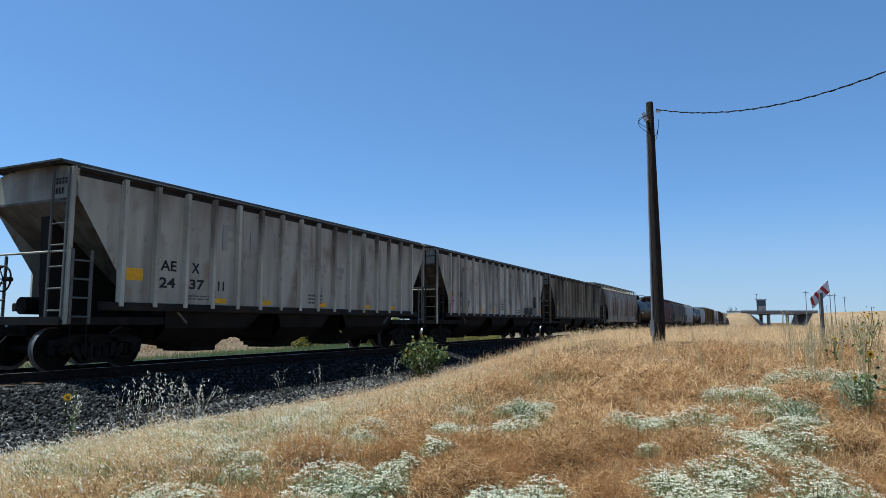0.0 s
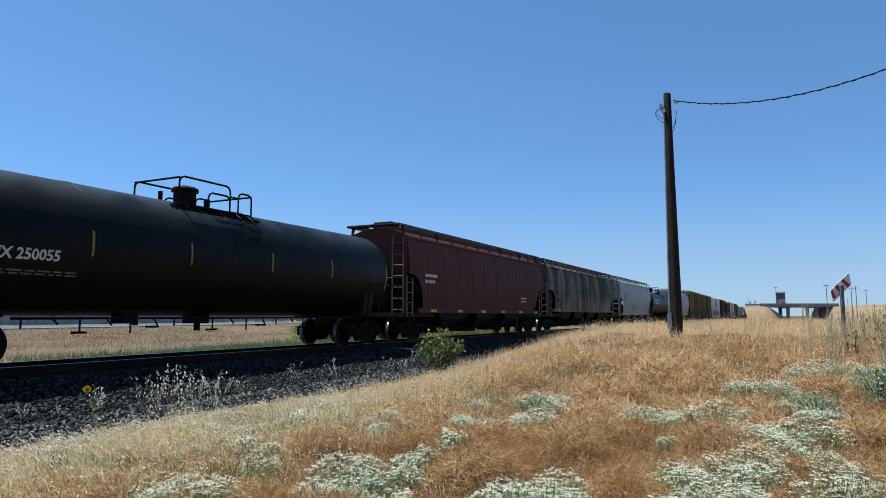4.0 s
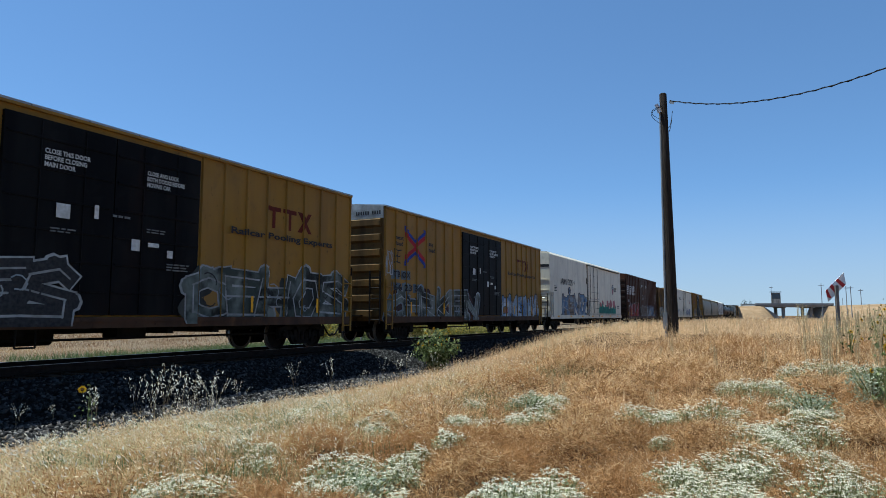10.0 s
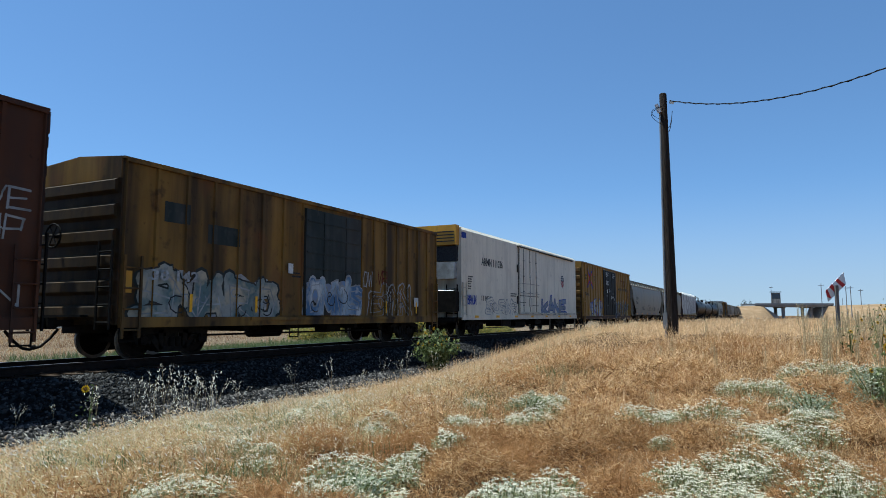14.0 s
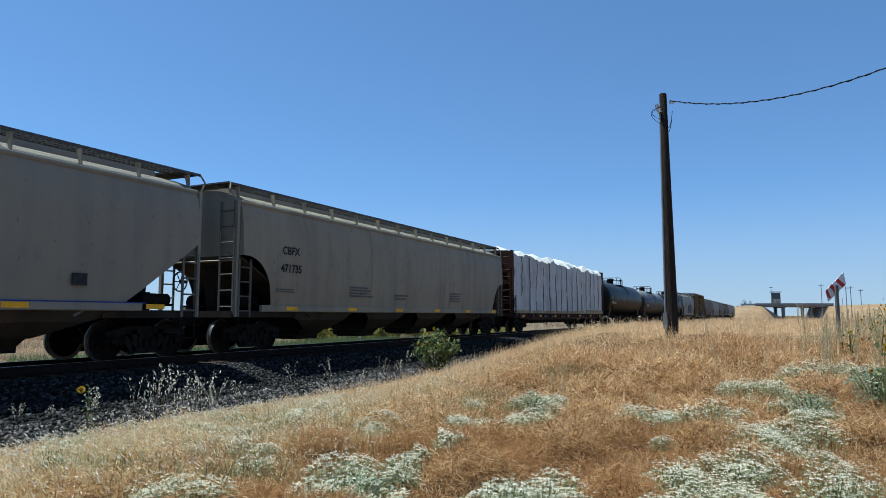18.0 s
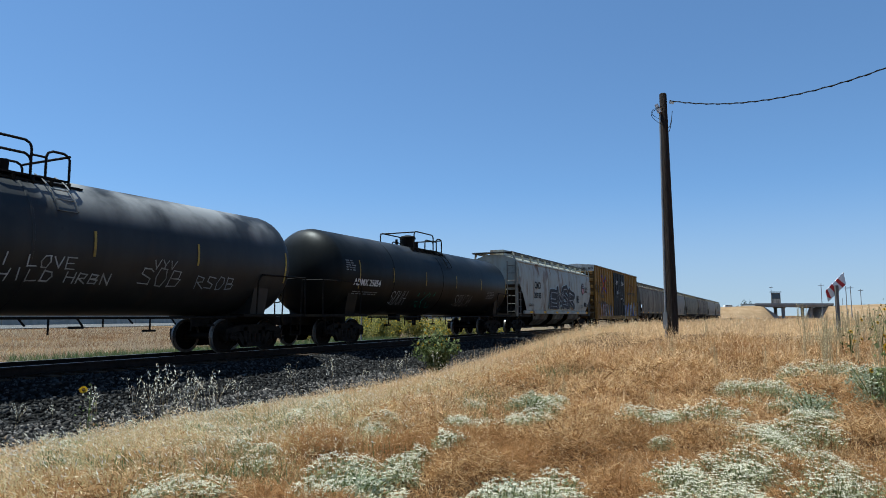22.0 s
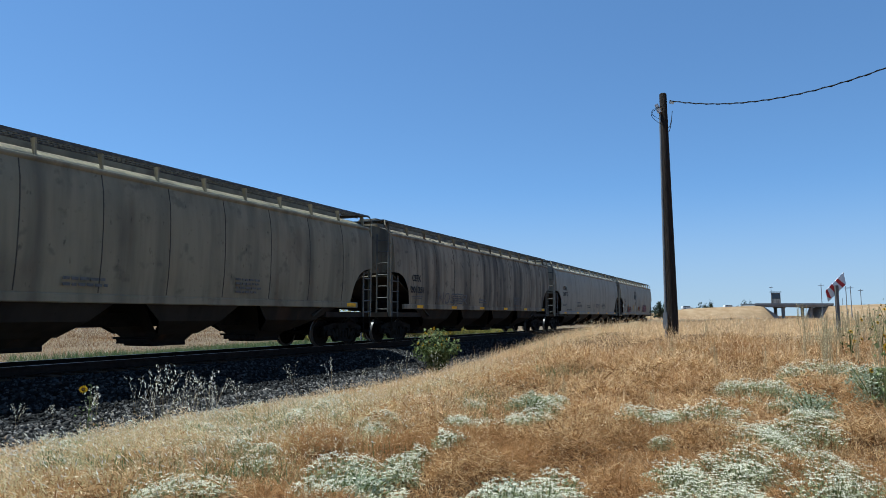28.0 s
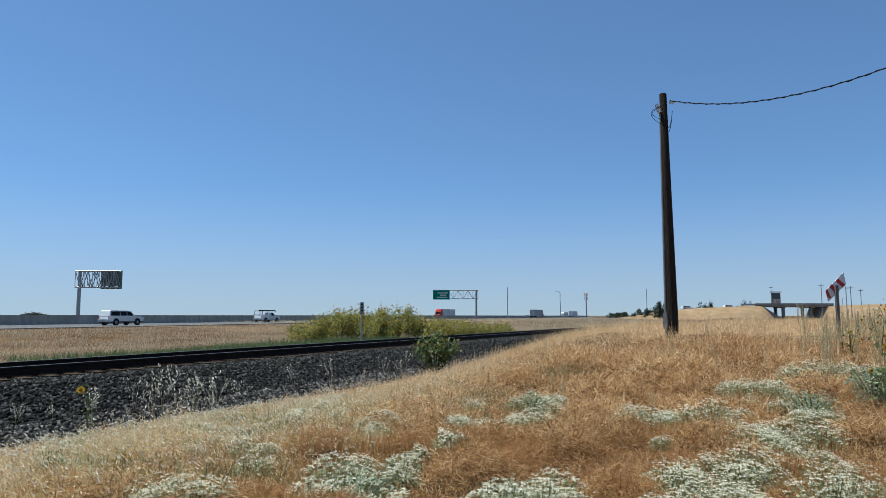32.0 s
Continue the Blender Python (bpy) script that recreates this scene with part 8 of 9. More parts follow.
SMALL_STANDS = [(7.91, 8.99, 0.28), (7.13, 8.89, 0.26), (7.53, 6.44, 0.32), (8.13, 6.26, 0.29), (9.05, 6.29, 0.30), (6.24, 5.85, 0.19), (5.88, 8.46, 0.22), (11.58, 6.52, 0.25), (7.77, 5.03, 0.21), (5.34, 5.72, 0.18), (9.81, 4.29, 0.25), (6.74, 5.06, 0.17)]
rnd = random.Random(9)
for sx, sy, half in STANDS:
    rows = 2 if half > .28 else 1
    for row in range(rows):
        n = max(1, math.ceil(2 * half / .3) - row)
        for i in range(n):
            q = (-1 + (2 * i + 1) / n) * half + rnd.gauss(0, .05)
            d = .34 * row + rnd.gauss(0, .07)
            x, y = sx + .443 * q + .896 * d, sy - .896 * q + .443 * d
            k = rnd.randrange(5)
            w = tagged(new("white_weed"), "low white-flowered weed clump with grey-green leaves", "weed", "white weeds")
            part("flower_head", WEEDS[k][0], None, w, "flat white flower heads")
            part("foliage", WEEDS[k][1], None, w)
            part("stem", WEED_STEMS[k], None, w)["kind"] = "stuff"
            w.matrix_basis = pose(x, y, ground_z(x, y) - .01 + min(.1, .6 * float(mound([x], [y])[0])), rnd.uniform(-6, 6), rnd.uniform(-6, 6), rnd.uniform(0, 360)) @ Matrix.Scale(rnd.uniform(.72, 1.05) * (.7 if half < .14 else 1), 4)


for sx, sy, half in SMALL_STANDS:
    for i in range(max(2, round(half / .1))):
        x, y = sx + rnd.uniform(-1, 1) * half, sy + rnd.uniform(-.6, .6) * half
        k = rnd.randrange(5)
        w = tagged(new("white_weed"), "small pale weed clump in straw", "weed", "white weeds")
        part("flower_head", WEEDS[k][0], None, w, "flat white flower heads")
        part("foliage", WEEDS[k][1], None, w)
        part("stem", WEED_STEMS[k], None, w)["kind"] = "stuff"
        w.matrix_basis = pose(x, y, ground_z(x, y) - .01, rnd.uniform(-6, 6), rnd.uniform(-6, 6), rnd.uniform(0, 360)) @ Matrix.Diagonal((.62, .62, .62, 1))


# low hummocks of the same weed, paler and gone to seed, all through the straw
rnd = random.Random(77)
for i in range(64):
    d, sx = 5.0 + 9.5 * rnd.random() ** .8, rnd.uniform(-.62, -.08)
    x, y = d * .8964 + d * sx * .4432, d * .4432 - d * sx * .8964
    if not 3.6 < y < toe_y(x) - .25:
        continue
    k = rnd.randrange(5)
    w = tagged(new("white_weed"), "small pale weed hummock gone to seed in straw", "weed", "white weeds")
    part("flower_head", WEEDS[k][0], None, w, "flat white flower heads")
    part("foliage", WEEDS[k][1], None, w)
    part("stem", WEED_STEMS[k], None, w)["kind"] = "stuff"
    q = rnd.uniform(.75, 1.1) * min(1, .45 + .06 * d)
    w.matrix_basis = pose(x, y, ground_z(x, y) + .02, rnd.uniform(-6, 6), rnd.uniform(-6, 6), rnd.uniform(0, 360)) @ Matrix.Diagonal((q, q, q * rnd.uniform(.75, 1.0), 1))


def sunflower_head(m_p, m_d, p, tilt, r, rnd):
    """Petals round a dark disc."""
    p = Vector(p)
    nrm = Vector((math.cos(tilt), math.sin(tilt), rnd.uniform(.1, .6))).normalized()
    u = nrm.orthogonal().normalized()
    t = nrm.cross(u)
    k = 13
    for i in range(k):
        a = 2 * math.pi * i / k
        d = math.cos(a) * u + math.sin(a) * t
        s = nrm.cross(d) * r * .2
        m_p.add([p + d * r * .3, p + d * r * .7 + s + nrm * .01, p + d * r * rnd.uniform(.9, 1.1), p + d * r * .7 - s + nrm * .01], [(0, 1, 2, 3)])
    m_d.cyl(p - nrm * .01, p + nrm * .02, r * .36, r * .3, 10)


def sunflower_plant(x, y, h, spread, nstem, nleaf, nhead, seed, label, leaf=.1, rise=.25, mat=None, bloom=1.0):
    """A branching wild sunflower: stems, many leaves, yellow heads."""
    rnd, g = random.Random(seed), np.random.default_rng(seed)
    th = tagged(new("wild_sunflower"), label, "sunflower")
    st, pe, di, pts = Mb(), Mb(), Mb(), []
    tips = []
    for i in range(nstem):
        a, d = rnd.uniform(0, 6.28), spread * math.sqrt(rnd.random())
        top = Vector((d * math.cos(a), d * math.sin(a), h * rnd.uniform(.6, 1) * (1 - .25 * (d / max(spread, .01)) ** 2)))
        mid = Vector((top.x * .45, top.y * .45, top.z * .55))
        st.tube([(top.x * .08, top.y * .08, 0), mid, top], .006, 5)
        tips.append(top)
        for k in range(max(1, nleaf // nstem)):
            q = rise + (1 - rise) * rnd.random()
            c = mid.lerp(top, (q - .5) * 2) if q > .5 else Vector((top.x * .08, top.y * .08, 0)).lerp(mid, q * 2)
            pts.append(c + Vector((rnd.gauss(0, .1), rnd.gauss(0, .1), rnd.gauss(0, .06))))
    for i in range(nhead):
        p = tips[i % nstem] + Vector((rnd.gauss(0, .08), rnd.gauss(0, .08), rnd.uniform(-.15, .06)))
        sunflower_head(pe, di, p, rnd.uniform(3.0, 5.2), bloom * rnd.uniform(.05, .075), rnd)
    part("stem", st, M_GREENSTEM, th)["kind"] = "stuff"
    part("foliage", leaves("foliage", np.array([tuple(p) for p in pts]), np.full(len(pts), leaf), mat or M_LEAF, seed), None, th)
    if nhead:
        part("petal", pe, M_PETAL, th, "yellow petals")
        part("flower_disc", di, M_DISC, th)
    th.matrix_basis = pose(x, y, ground_z(x, y))
    return th


sunflower_plant(20.6, 10.45, 1.52, .9, 46, 1500, 26, 61, "leafy green wild sunflower bush at the foot of the ballast", .14, .1, bloom=.85)
SWAYING = [sunflower_plant(7.48, 10.3, .86, .06, 3, 26, 1, 62, "single yellow sunflower at the ballast's edge", .06, bloom=1.35)]
for i, (x, y, h) in enumerate(((15.0, -1.3, 1.0), (16.2, -2.0, 1.25), (14.6, -1.75, 1.1), (17.3, -2.3, 1.3))):
    sunflower_plant(x, y, h * .85, .3, 4, 50, 3, 70 + i, "thin wild sunflower with small yellow heads", .05, bloom=.62)
for x, y, h, spread, n, seed in ((11.1, -1.2, .62, .3, 1700, 80), (9.9, -.38, .42, .34, 1500, 81), (4.75, 3.1, .26, .3, 900, 82), (5.1, 1.95, .2, .2, 400, 83), (9.9, 3.35, .3, .22, 500, 84)):
    sunflower_plant(x, y, h, spread, 30, n, 0, seed, "feathery grey-green weed among dry grass", .035, .05, M_FEATHER)
sunflower_plant(10.7, -1.3, .95, .16, 4, 46, 2, 86, "dark-leaved wild sunflower among tall dry weeds", .09, .2, bloom=.8)


def wild_oat(seed, h):
    """Dry oat stalks that nod at the top, with white husks hanging along them."""
    rnd = random.Random(seed)
    st, pts = Mb(), []
    for i in range(4):
        a, d = rnd.uniform(0, 6.28), rnd.uniform(.1, .35)
        top = Vector((d * math.cos(a), d * math.sin(a), h * rnd.uniform(.65, 1)))
        mid = Vector((top.x * .3, top.y * .3, top.z * .55))
        nod = top + Vector((.1 * math.cos(a), .1 * math.sin(a), -.03))
        st.tube([(0, 0, 0), mid, top, nod], .0018, 4)
        for k in range(11):
            q = k / 10
            c = mid.lerp(top, .2 + q) if q < .8 else top.lerp(nod, (q - .8) * 5)
            s = .022 * (1 - .4 * q)
            pts.append((c.x + rnd.gauss(0, s), c.y + rnd.gauss(0, s), c.z - rnd.uniform(0, .05)))
    return st.mesh("stalk", M_STEM), spikelets("husk", np.array(pts), .062, M_SEED, seed, (-.3, .45, -.75))


OATS = [wild_oat(90 + i, h) for i, h in enumerate((.95, .8, 1.1))]
rnd = random.Random(12)
OAT_SPOTS = [(8.5 + .24 * i, 10.3) for i in range(7)] + [(8.7 + .3 * i, 10.05) for i in range(6)] + [(6.7, 11.0), (7.0, 11.0), (7.3, 10.95), (7.9, 10.8), (8.1, 10.7), (10.6, 10.4), (11.1, 10.4), (13.2, 10.4), (14.1, 10.4), (15.6, 10.4), (17.0, 10.4), (18.3, 10.4), (19.3, 10.5), (19.6, 10.3)]
for i, (x, y) in enumerate(OAT_SPOTS):
    x, y = x + rnd.gauss(0, .08), y + rnd.gauss(0, .15)
    k = rnd.randrange(3)
    o = tagged(new("wild_oat"), "dry wild oat tuft with white husks", "grass tuft", "wild oats along the ballast")
    part("stalk", OATS[k][0], None, o)["kind"] = "stuff"
    part("husk", OATS[k][1], None, o)["kind"] = "stuff"
    o.matrix_basis = pose(x, y, max(ground_z(x, y), float(bed_z(x, y))), 0, -8, rnd.uniform(0, 360)) @ Matrix.Scale(rnd.uniform(.7, 1.05) if i < 7 else rnd.uniform(.5, .7) if i < 13 else rnd.uniform(.35, .5) if i < 16 else rnd.uniform(.55, .85), 4)
    SWAYING.append(o)


def tall_weed(seed, h):
    rnd = random.Random(seed)
    st, pts = Mb(), []
    for i in range(9):
        a, d = rnd.uniform(0, 6.28), rnd.uniform(.02, .22)
        top = Vector((d * math.cos(a), d * math.sin(a), h * rnd.uniform(.6, 1)))
        st.tube([(top.x * .4, top.y * .4, 0), (top.x * .8, top.y * .8, top.z * .6), top], .0042, 4)
        pts += [tuple(Vector((top.x * .7, top.y * .7, 0)).lerp(top, rnd.uniform(.4, 1)) + Vector((rnd.gauss(0, .03), rnd.gauss(0, .03), 0))) for _ in range(16)]
    return st.mesh("stalk", M_STEM), leaves("husk", np.array(pts), np.full(len(pts), .03), M_STRAW, seed)


TALL = [tall_weed(110 + i, h) for i, h in enumerate((1.1, .9, 1.25))]
rnd = random.Random(15)
for i in range(88):
    d, sx = (rnd.uniform(10, 20), rnd.uniform(.53, .72)) if i < 74 else (rnd.uniform(9, 20), rnd.uniform(.1, .5))
    x, y = d * .8964 + d * sx * .4432, d * .4432 - d * sx * .8964
    k = rnd.randrange(3)
    o = tagged(new("tall_dry_weed"), "tall dry brown weed stalks", "weed", "tall weeds by the sign")
    part("stalk", TALL[k][0], None, o)["kind"] = "stuff"
    part("husk", TALL[k][1], None, o)["kind"] = "stuff"
    o.matrix_basis = pose(x, y, ground_z(x, y), 0, 0, rnd.uniform(0, 360)) @ Matrix.Scale(rnd.uniform(.5, .82) if i < 74 else .45, 4)


def shrub(x, y, rx, ry, h, n, size, mat, seed, name, label, cat, flowers=0):
    """A loose shrub or far tree: stems and a ragged crown of leaf clusters."""
    g, rnd = np.random.default_rng(seed), random.Random(seed)
    th = tagged(new(name), label, cat)
    cl = 40
    cx, cy = rx * g.uniform(-1, 1, cl), ry * g.uniform(-1, 1, cl)
    cz = h * g.uniform(.1, .85, cl) * (1 - .45 * (cx / rx) ** 2)
    k = g.integers(0, cl, n)
    pts = np.stack([cx[k], cy[k], cz[k]], 1) + g.normal(0, 1, (n, 3)) * np.array([.16 * min(rx, 3), .16 * min(ry, 3), .1 * h])
    pts[:, 2] = np.clip(pts[:, 2], .03, None)
    st = Mb()
    for i in range(0, cl, 2):
        st.cyl((cx[i] * .7, cy[i] * .7, 0), (cx[i], cy[i], cz[i]), .012 * h, .006 * h, 5, False)
    part("stem", st, M_GREENSTEM, th)
    part("crown", leaves("crown", pts, np.full(n, size), mat, seed), None, th)
    if flowers:
        q = np.stack([cx[k[:flowers]], cy[k[:flowers]], cz[k[:flowers]] + .12 * h], 1) + g.normal(0, 1, (flowers, 3)) * np.array([.2 * min(rx, 3), .2 * min(ry, 3), .12 * h])
        part("blossom", leaves("blossom", q, np.full(flowers, size * .75), M_PETAL, seed + 1), None, th)
    th.matrix_basis = pose(x, y, ground_z(x, y) - .02)
    return th


for i, (x, y, rx, ry, h, n) in enumerate(((43.0, 33.0, 1.6, 1.6, 2.00, 3200), (44.2, 31.0, 1.9, 1.6, 2.62, 5000), (45.2, 28.6, 1.9, 1.8, 2.88, 5200), (46.2, 26.6, 1.7, 1.5, 2.88, 4800), (54.5, 27.5, 2.2, 1.6, 1.88, 3200), (55.4, 25.0, 2.0, 1.6, 1.75, 3000), (56.8, 22.6, 1.6, 1.3, 1.50, 2200))):
    shrub(x, y, rx, ry, h, n, .16, M_MUSTARD, 130 + i, "flowering_shrub", "yellow-green flowering shrub beyond the track", "shrub", n // 11)


# ---- pole, wire, signs ----
M_POLE = plain("weathered_pole_wood", (0.022, 0.017, 0.014), (0.05, 0.038, 0.03), 9, 0.9, stretch=(6, 6, .4), relief=.6, dist=.02)
M_CONDUIT = plain("grey_conduit", (0.2, 0.2, 0.2), (0.28, 0.28, 0.27), 9, 0.55, 0.2)
M_WIRE = plain("black_cable", (0.015, 0.015, 0.017), (0.03, 0.03, 0.03), 9, 0.6)
M_PORCELAIN = plain("porcelain", (0.7, 0.7, 0.68), (0.6, 0.6, 0.58), 9, 0.3)
PX, PY, PTOP = 18.88, 2.43, 7.15
pole = tagged(new("utility_pole"), "dark weathered wooden utility pole with grey conduit", "utility pole")
pz = ground_z(PX, PY)
part("shaft", Mb().lathe([(.155, -.3), (.15, .6), (.132, 2.5), (.112, 4.6), (.096, PTOP - pz - .03), (.085, PTOP - pz)], 18, lambda a, b, h: (a - .023 * h, b + .005 * h, h)), M_POLE, pole, flat=False)
part("conduit", Mb().tube([(-.08, .167, 0), (-.124, .147, 2.6), (-.152, .132, 4.4), (-.186, .115, PTOP - pz - .5)], .032, 8), M_CONDUIT, pole, flat=False)
part("meter_box", Mb().box(-.2, .11, .22, -.1, .22, .66, .02), M_CONDUIT, pole, "grey metal service box")
part("weatherhead", Mb().cyl((-.25, .12, PTOP - pz - .55), (-.3, .2, PTOP - pz - .32), .06, .05, 10), M_PORCELAIN, pole)
part("insulator", Mb().lathe([(.02, 0), (.05, .02), (.03, .05), (.055, .08), (.02, .12)], 10, lambda a, b, h: (.06 + h * .8, -.1 - h, PTOP - pz - .2 + a)), M_PORCELAIN, pole)
loops = Mb()
for k, rr in ((0, .3), (1, .24)):
    loops.tube([(-.25 + .5 * q + .02 * k, .05 - .2 * q, PTOP - pz - .4 - rr * 2.2 * math.sin(math.pi * q) ** .7) for q in np.linspace(0, 1, 9)], .008, 5)
    loops.tube([(-.3 - .25 * math.sin(math.pi * q), .3 * math.sin(math.pi * q), PTOP - pz - .38 - .45 * q * (1 + .3 * k)) for q in np.linspace(0, 1, 7)], .007, 5)
part("cable_loops", loops, M_WIRE, pole)
pole.matrix_basis = pose(PX, PY, pz)
wire = Mb()
A, B = Vector((PX + .05 - .023 * (PTOP - pz), PY - .14, PTOP - .21)), Vector((6, -12, 12.5))
pts = [A.lerp(B, q) + Vector((0, 0, -3.4 * 4 * q * (1 - q))) for q in np.linspace(0, 1, 40)]
wire.tube(pts, .012, 6)
fine = [A.lerp(B, q) + Vector((0, 0, -3.4 * 4 * q * (1 - q))) for q in np.linspace(0, 1, 260)]
wire.tube([p + Vector((.017 * math.sin(i * 1.2), 0, .017 * math.cos(i * 1.2))) for i, p in enumerate(fine)], .009, 5)
tagged(new("service_wire", wire.mesh("service_wire", M_WIRE, False)), "black twisted service cable from the wooden pole", "cable")
far_pole = tagged(new("utility_pole"), "dark wooden utility pole that carries the cable's other end", "utility pole")
part("shaft", Mb().cyl((0, 0, -.3), (0, 0, B.z - ground_z(B.x, B.y) + .3), .16, .1, 14), M_POLE, far_pole, flat=False)
far_pole.matrix_basis = pose(B.x, B.y - .12, ground_z(B.x, B.y))

M_SIGNWHITE = plain("sign_white", (0.85, 0.85, 0.84), (0.7, 0.69, 0.67), 5, 0.5)
M_SIGNRED = plain("sign_red", (0.55, 0.05, 0.05), (0.45, 0.06, 0.06), 5, 0.5)
M_FARSTEEL = plain("dull_steel_post", (0.13, 0.12, 0.11), (0.2, 0.18, 0.16), 9, 0.7)
SX, SY, SZ = 18.5, -1.36, 1.72
sign = tagged(new("striped_sign"), "slanting red and white striped board on a steel post", "sign")
sgz = ground_z(SX, SY)
part("post", Mb().box(-.035, -.03, -.2, .035, .03, SZ - sgz + .03), M_FARSTEEL, sign, at=pose(-.07, -.03, 0, 0, 0, -63.7))
face = pose(0, 0, SZ - sgz, 0, 0, -63.7)
board = part("board", Mb().prism([(-.25, -.1), (-.2, -.36), (.25, .06), (.21, .35)], "y", -.045, -.035), M_SIGNWHITE, sign, "worn white board", at=face)
for q in ([(-.21, -.05), (-.245, -.095), (-.215, -.25), (-.12, -.275)], [(-.09, .065), (-.155, .0), (.0, -.18), (.07, -.11)], [(.06, .2), (.0, .145), (.165, -.02), (.235, .045)]):
    part("red_stripe", Mb().prism(q, "y", -.049, -.046), M_SIGNRED, board)
sign.matrix_basis = pose(SX, SY, sgz)

marker = tagged(new("marker_post"), "thin steel marker post with a narrow panel", "marker post")
mx, my = 28.2, 18.5
part("post", Mb().box(-.03, -.03, -.2, .03, .03, 1.95), M_GALV, marker)
part("panel", Mb().box(-.1, -.05, 1.35, .1, -.035, 1.95), M_GALV, marker)
for zz in (1.5, 1.65, 1.8):
    part("marking", Mb().box(-.06, -.056, zz, .06, -.051, zz + .08), M_INK, marker)
marker.matrix_basis = pose(mx, my, -.25, 0, 0, -35)

# ---- freeway, barrier, gantries ----
M_ASPHALT = plain("freeway_asphalt", (0.105, 0.1, 0.097), (0.145, 0.138, 0.13), 3, 0.9)
M_CONCRETE = plain("barrier_concrete", (0.22, 0.22, 0.2), (0.32, 0.31, 0.28), 1.5, 0.9, stretch=(1, 1, .3))
M_LINE = plain("road_line", (0.7, 0.7, 0.66), (0.6, 0.58, 0.5), 4, 0.8)
SLOPE = 0.105


def road_pt(x, off, z):
    """A place on the freeway: x along, off metres beyond its near edge."""
    return (x, 62 + SLOPE * x + off, z)


def ribbon(name, x0, x1, a, b, z0, z1, mat, parent=None):
    m = Mb().add([road_pt(x0, a, z0), road_pt(x1, a, z0), road_pt(x1, b, z0), road_pt(x0, b, z0), road_pt(x0, a, z1), road_pt(x1, a, z1), road_pt(x1, b, z1), road_pt(x0, b, z1)],
                 [(0, 3, 2, 1), (4, 5, 6, 7), (0, 1, 5, 4), (1, 2, 6, 5), (2, 3, 7, 6), (3, 0, 4, 7)])
    return m.mesh(name, mat)


tagged(new("road", ribbon("road", -1200, 2600, 0, 44, -.6, -.2, M_ASPHALT)), "grey asphalt freeway", "road", kind="structure")
for off in (2.6, 20.4, 24.2, 41.5):
    tagged(new("road_line", ribbon("road_line", -1200, 2600, off, off + .15, -.2, -.194, M_LINE)), "white edge line of the freeway", "road marking", kind="structure")
barrier = Mb()
for k in range(40):
    x0 = -300 + 22 * k
    p = [road_pt(x0, 21.9, 0), road_pt(x0 + 21.9, 21.9, 0)]
    for (ax, ay, _), (bx, by, _) in [(p[0], p[1])]:
        prof = [(-.32, -.25), (.32, -.25), (.14, .35), (.1, 1.12), (-.1, 1.12), (-.14, .35)]
        n = len(prof)
        barrier.add([(ax, ay + q, z) for q, z in prof] + [(bx, by + q, z) for q, z in prof], [tuple(range(n)), tuple(range(n, 2 * n))] + [(i, (i + 1) % n, n + (i + 1) % n, n + i) for i in range(n)])
tagged(new("median_barrier", barrier.mesh("median_barrier", M_CONCRETE)), "grey concrete median barrier of the freeway", "barrier", kind="structure")
M_SIGNGREEN = plain("sign_green", (0.0, 0.19, 0.13), (0.0, 0.24, 0.16), 2, 0.5)
M_SIGNBACK = plain("sign_back", (0.14, 0.17, 0.16), (0.2, 0.22, 0.2), 2, 0.6)


def gantry(x, y, turn, ztop, deep, length, sign_w, front, label):
    """A cantilever sign gantry: column, box truss with lattice, panel."""
    g = tagged(new("sign_gantry"), label, "sign gantry")
    z0 = ground_z(x, y)
    h = ztop - z0
    part("column", Mb().cyl((0, 0, -.2), (0, 0, h), .32, .26, 14), M_GALV, g, flat=False)
    tr = Mb()
    for yy in (-.45, .45):
        for zz in (h - deep, h):
            tr.cyl((-.5, yy, zz), (length, yy, zz), .1, n=6)
        k = 9
        for i in range(k):
            xa, xb = -.5 + (length + .5) * i / k, -.5 + (length + .5) * (i + 1) / k
            tr.cyl((xa, yy, h - deep if i % 2 else h), (xb, yy, h if i % 2 else h - deep), .06, n=5)
            tr.cyl((xa, yy, h - deep), (xa, yy, h), .05, n=5)
    part("truss", tr, M_GALV, g)
    yy = .62
    panel = part("panel", Mb().box(length - sign_w, yy - .04, h - deep - .25, length + .15, yy + .04, h + .1), M_SIGNGREEN if front else M_SIGNBACK, g)
    if front:
        bar = Mb()
        for i, (a, b) in enumerate(((.15, .8), (.2, .6), (.1, .75))):
            bar.box(length - sign_w + sign_w * a, yy + .045, h - deep + .25 + .65 * i, length - sign_w + sign_w * b, yy + .06, h - deep + .55 + .65 * i)
        part("sign_print", bar, M_LINE, panel)
        part("border", Mb().box(length - sign_w + .05, yy + .045, h + .02, length + .1, yy + .06, h + .07), M_LINE, panel)
    g.matrix_basis = pose(x, y, z0, 0, 0, turn)
    return g


gantry(71.9, 102.7, -64, 8.4, 2.7, 6.6, 3.4, False, "cantilever sign gantry over the freeway, seen from behind")
gantry(183.7, 79.7, 116.3, 8.6, 2.5, 12.8, 4.8, True, "cantilever sign gantry with green panel over the freeway")


# ---- the far bridge, its ramps, trees and poles ----
M_DRYHILL = plain("dry_embankment", (0.235, 0.15, 0.08), (0.3, 0.205, 0.12), .35, 0.95, relief=.5, dist=.2)
M_BRIDGE = plain("bridge_concrete", (0.26, 0.26, 0.25), (0.34, 0.33, 0.31), .8, 0.9)


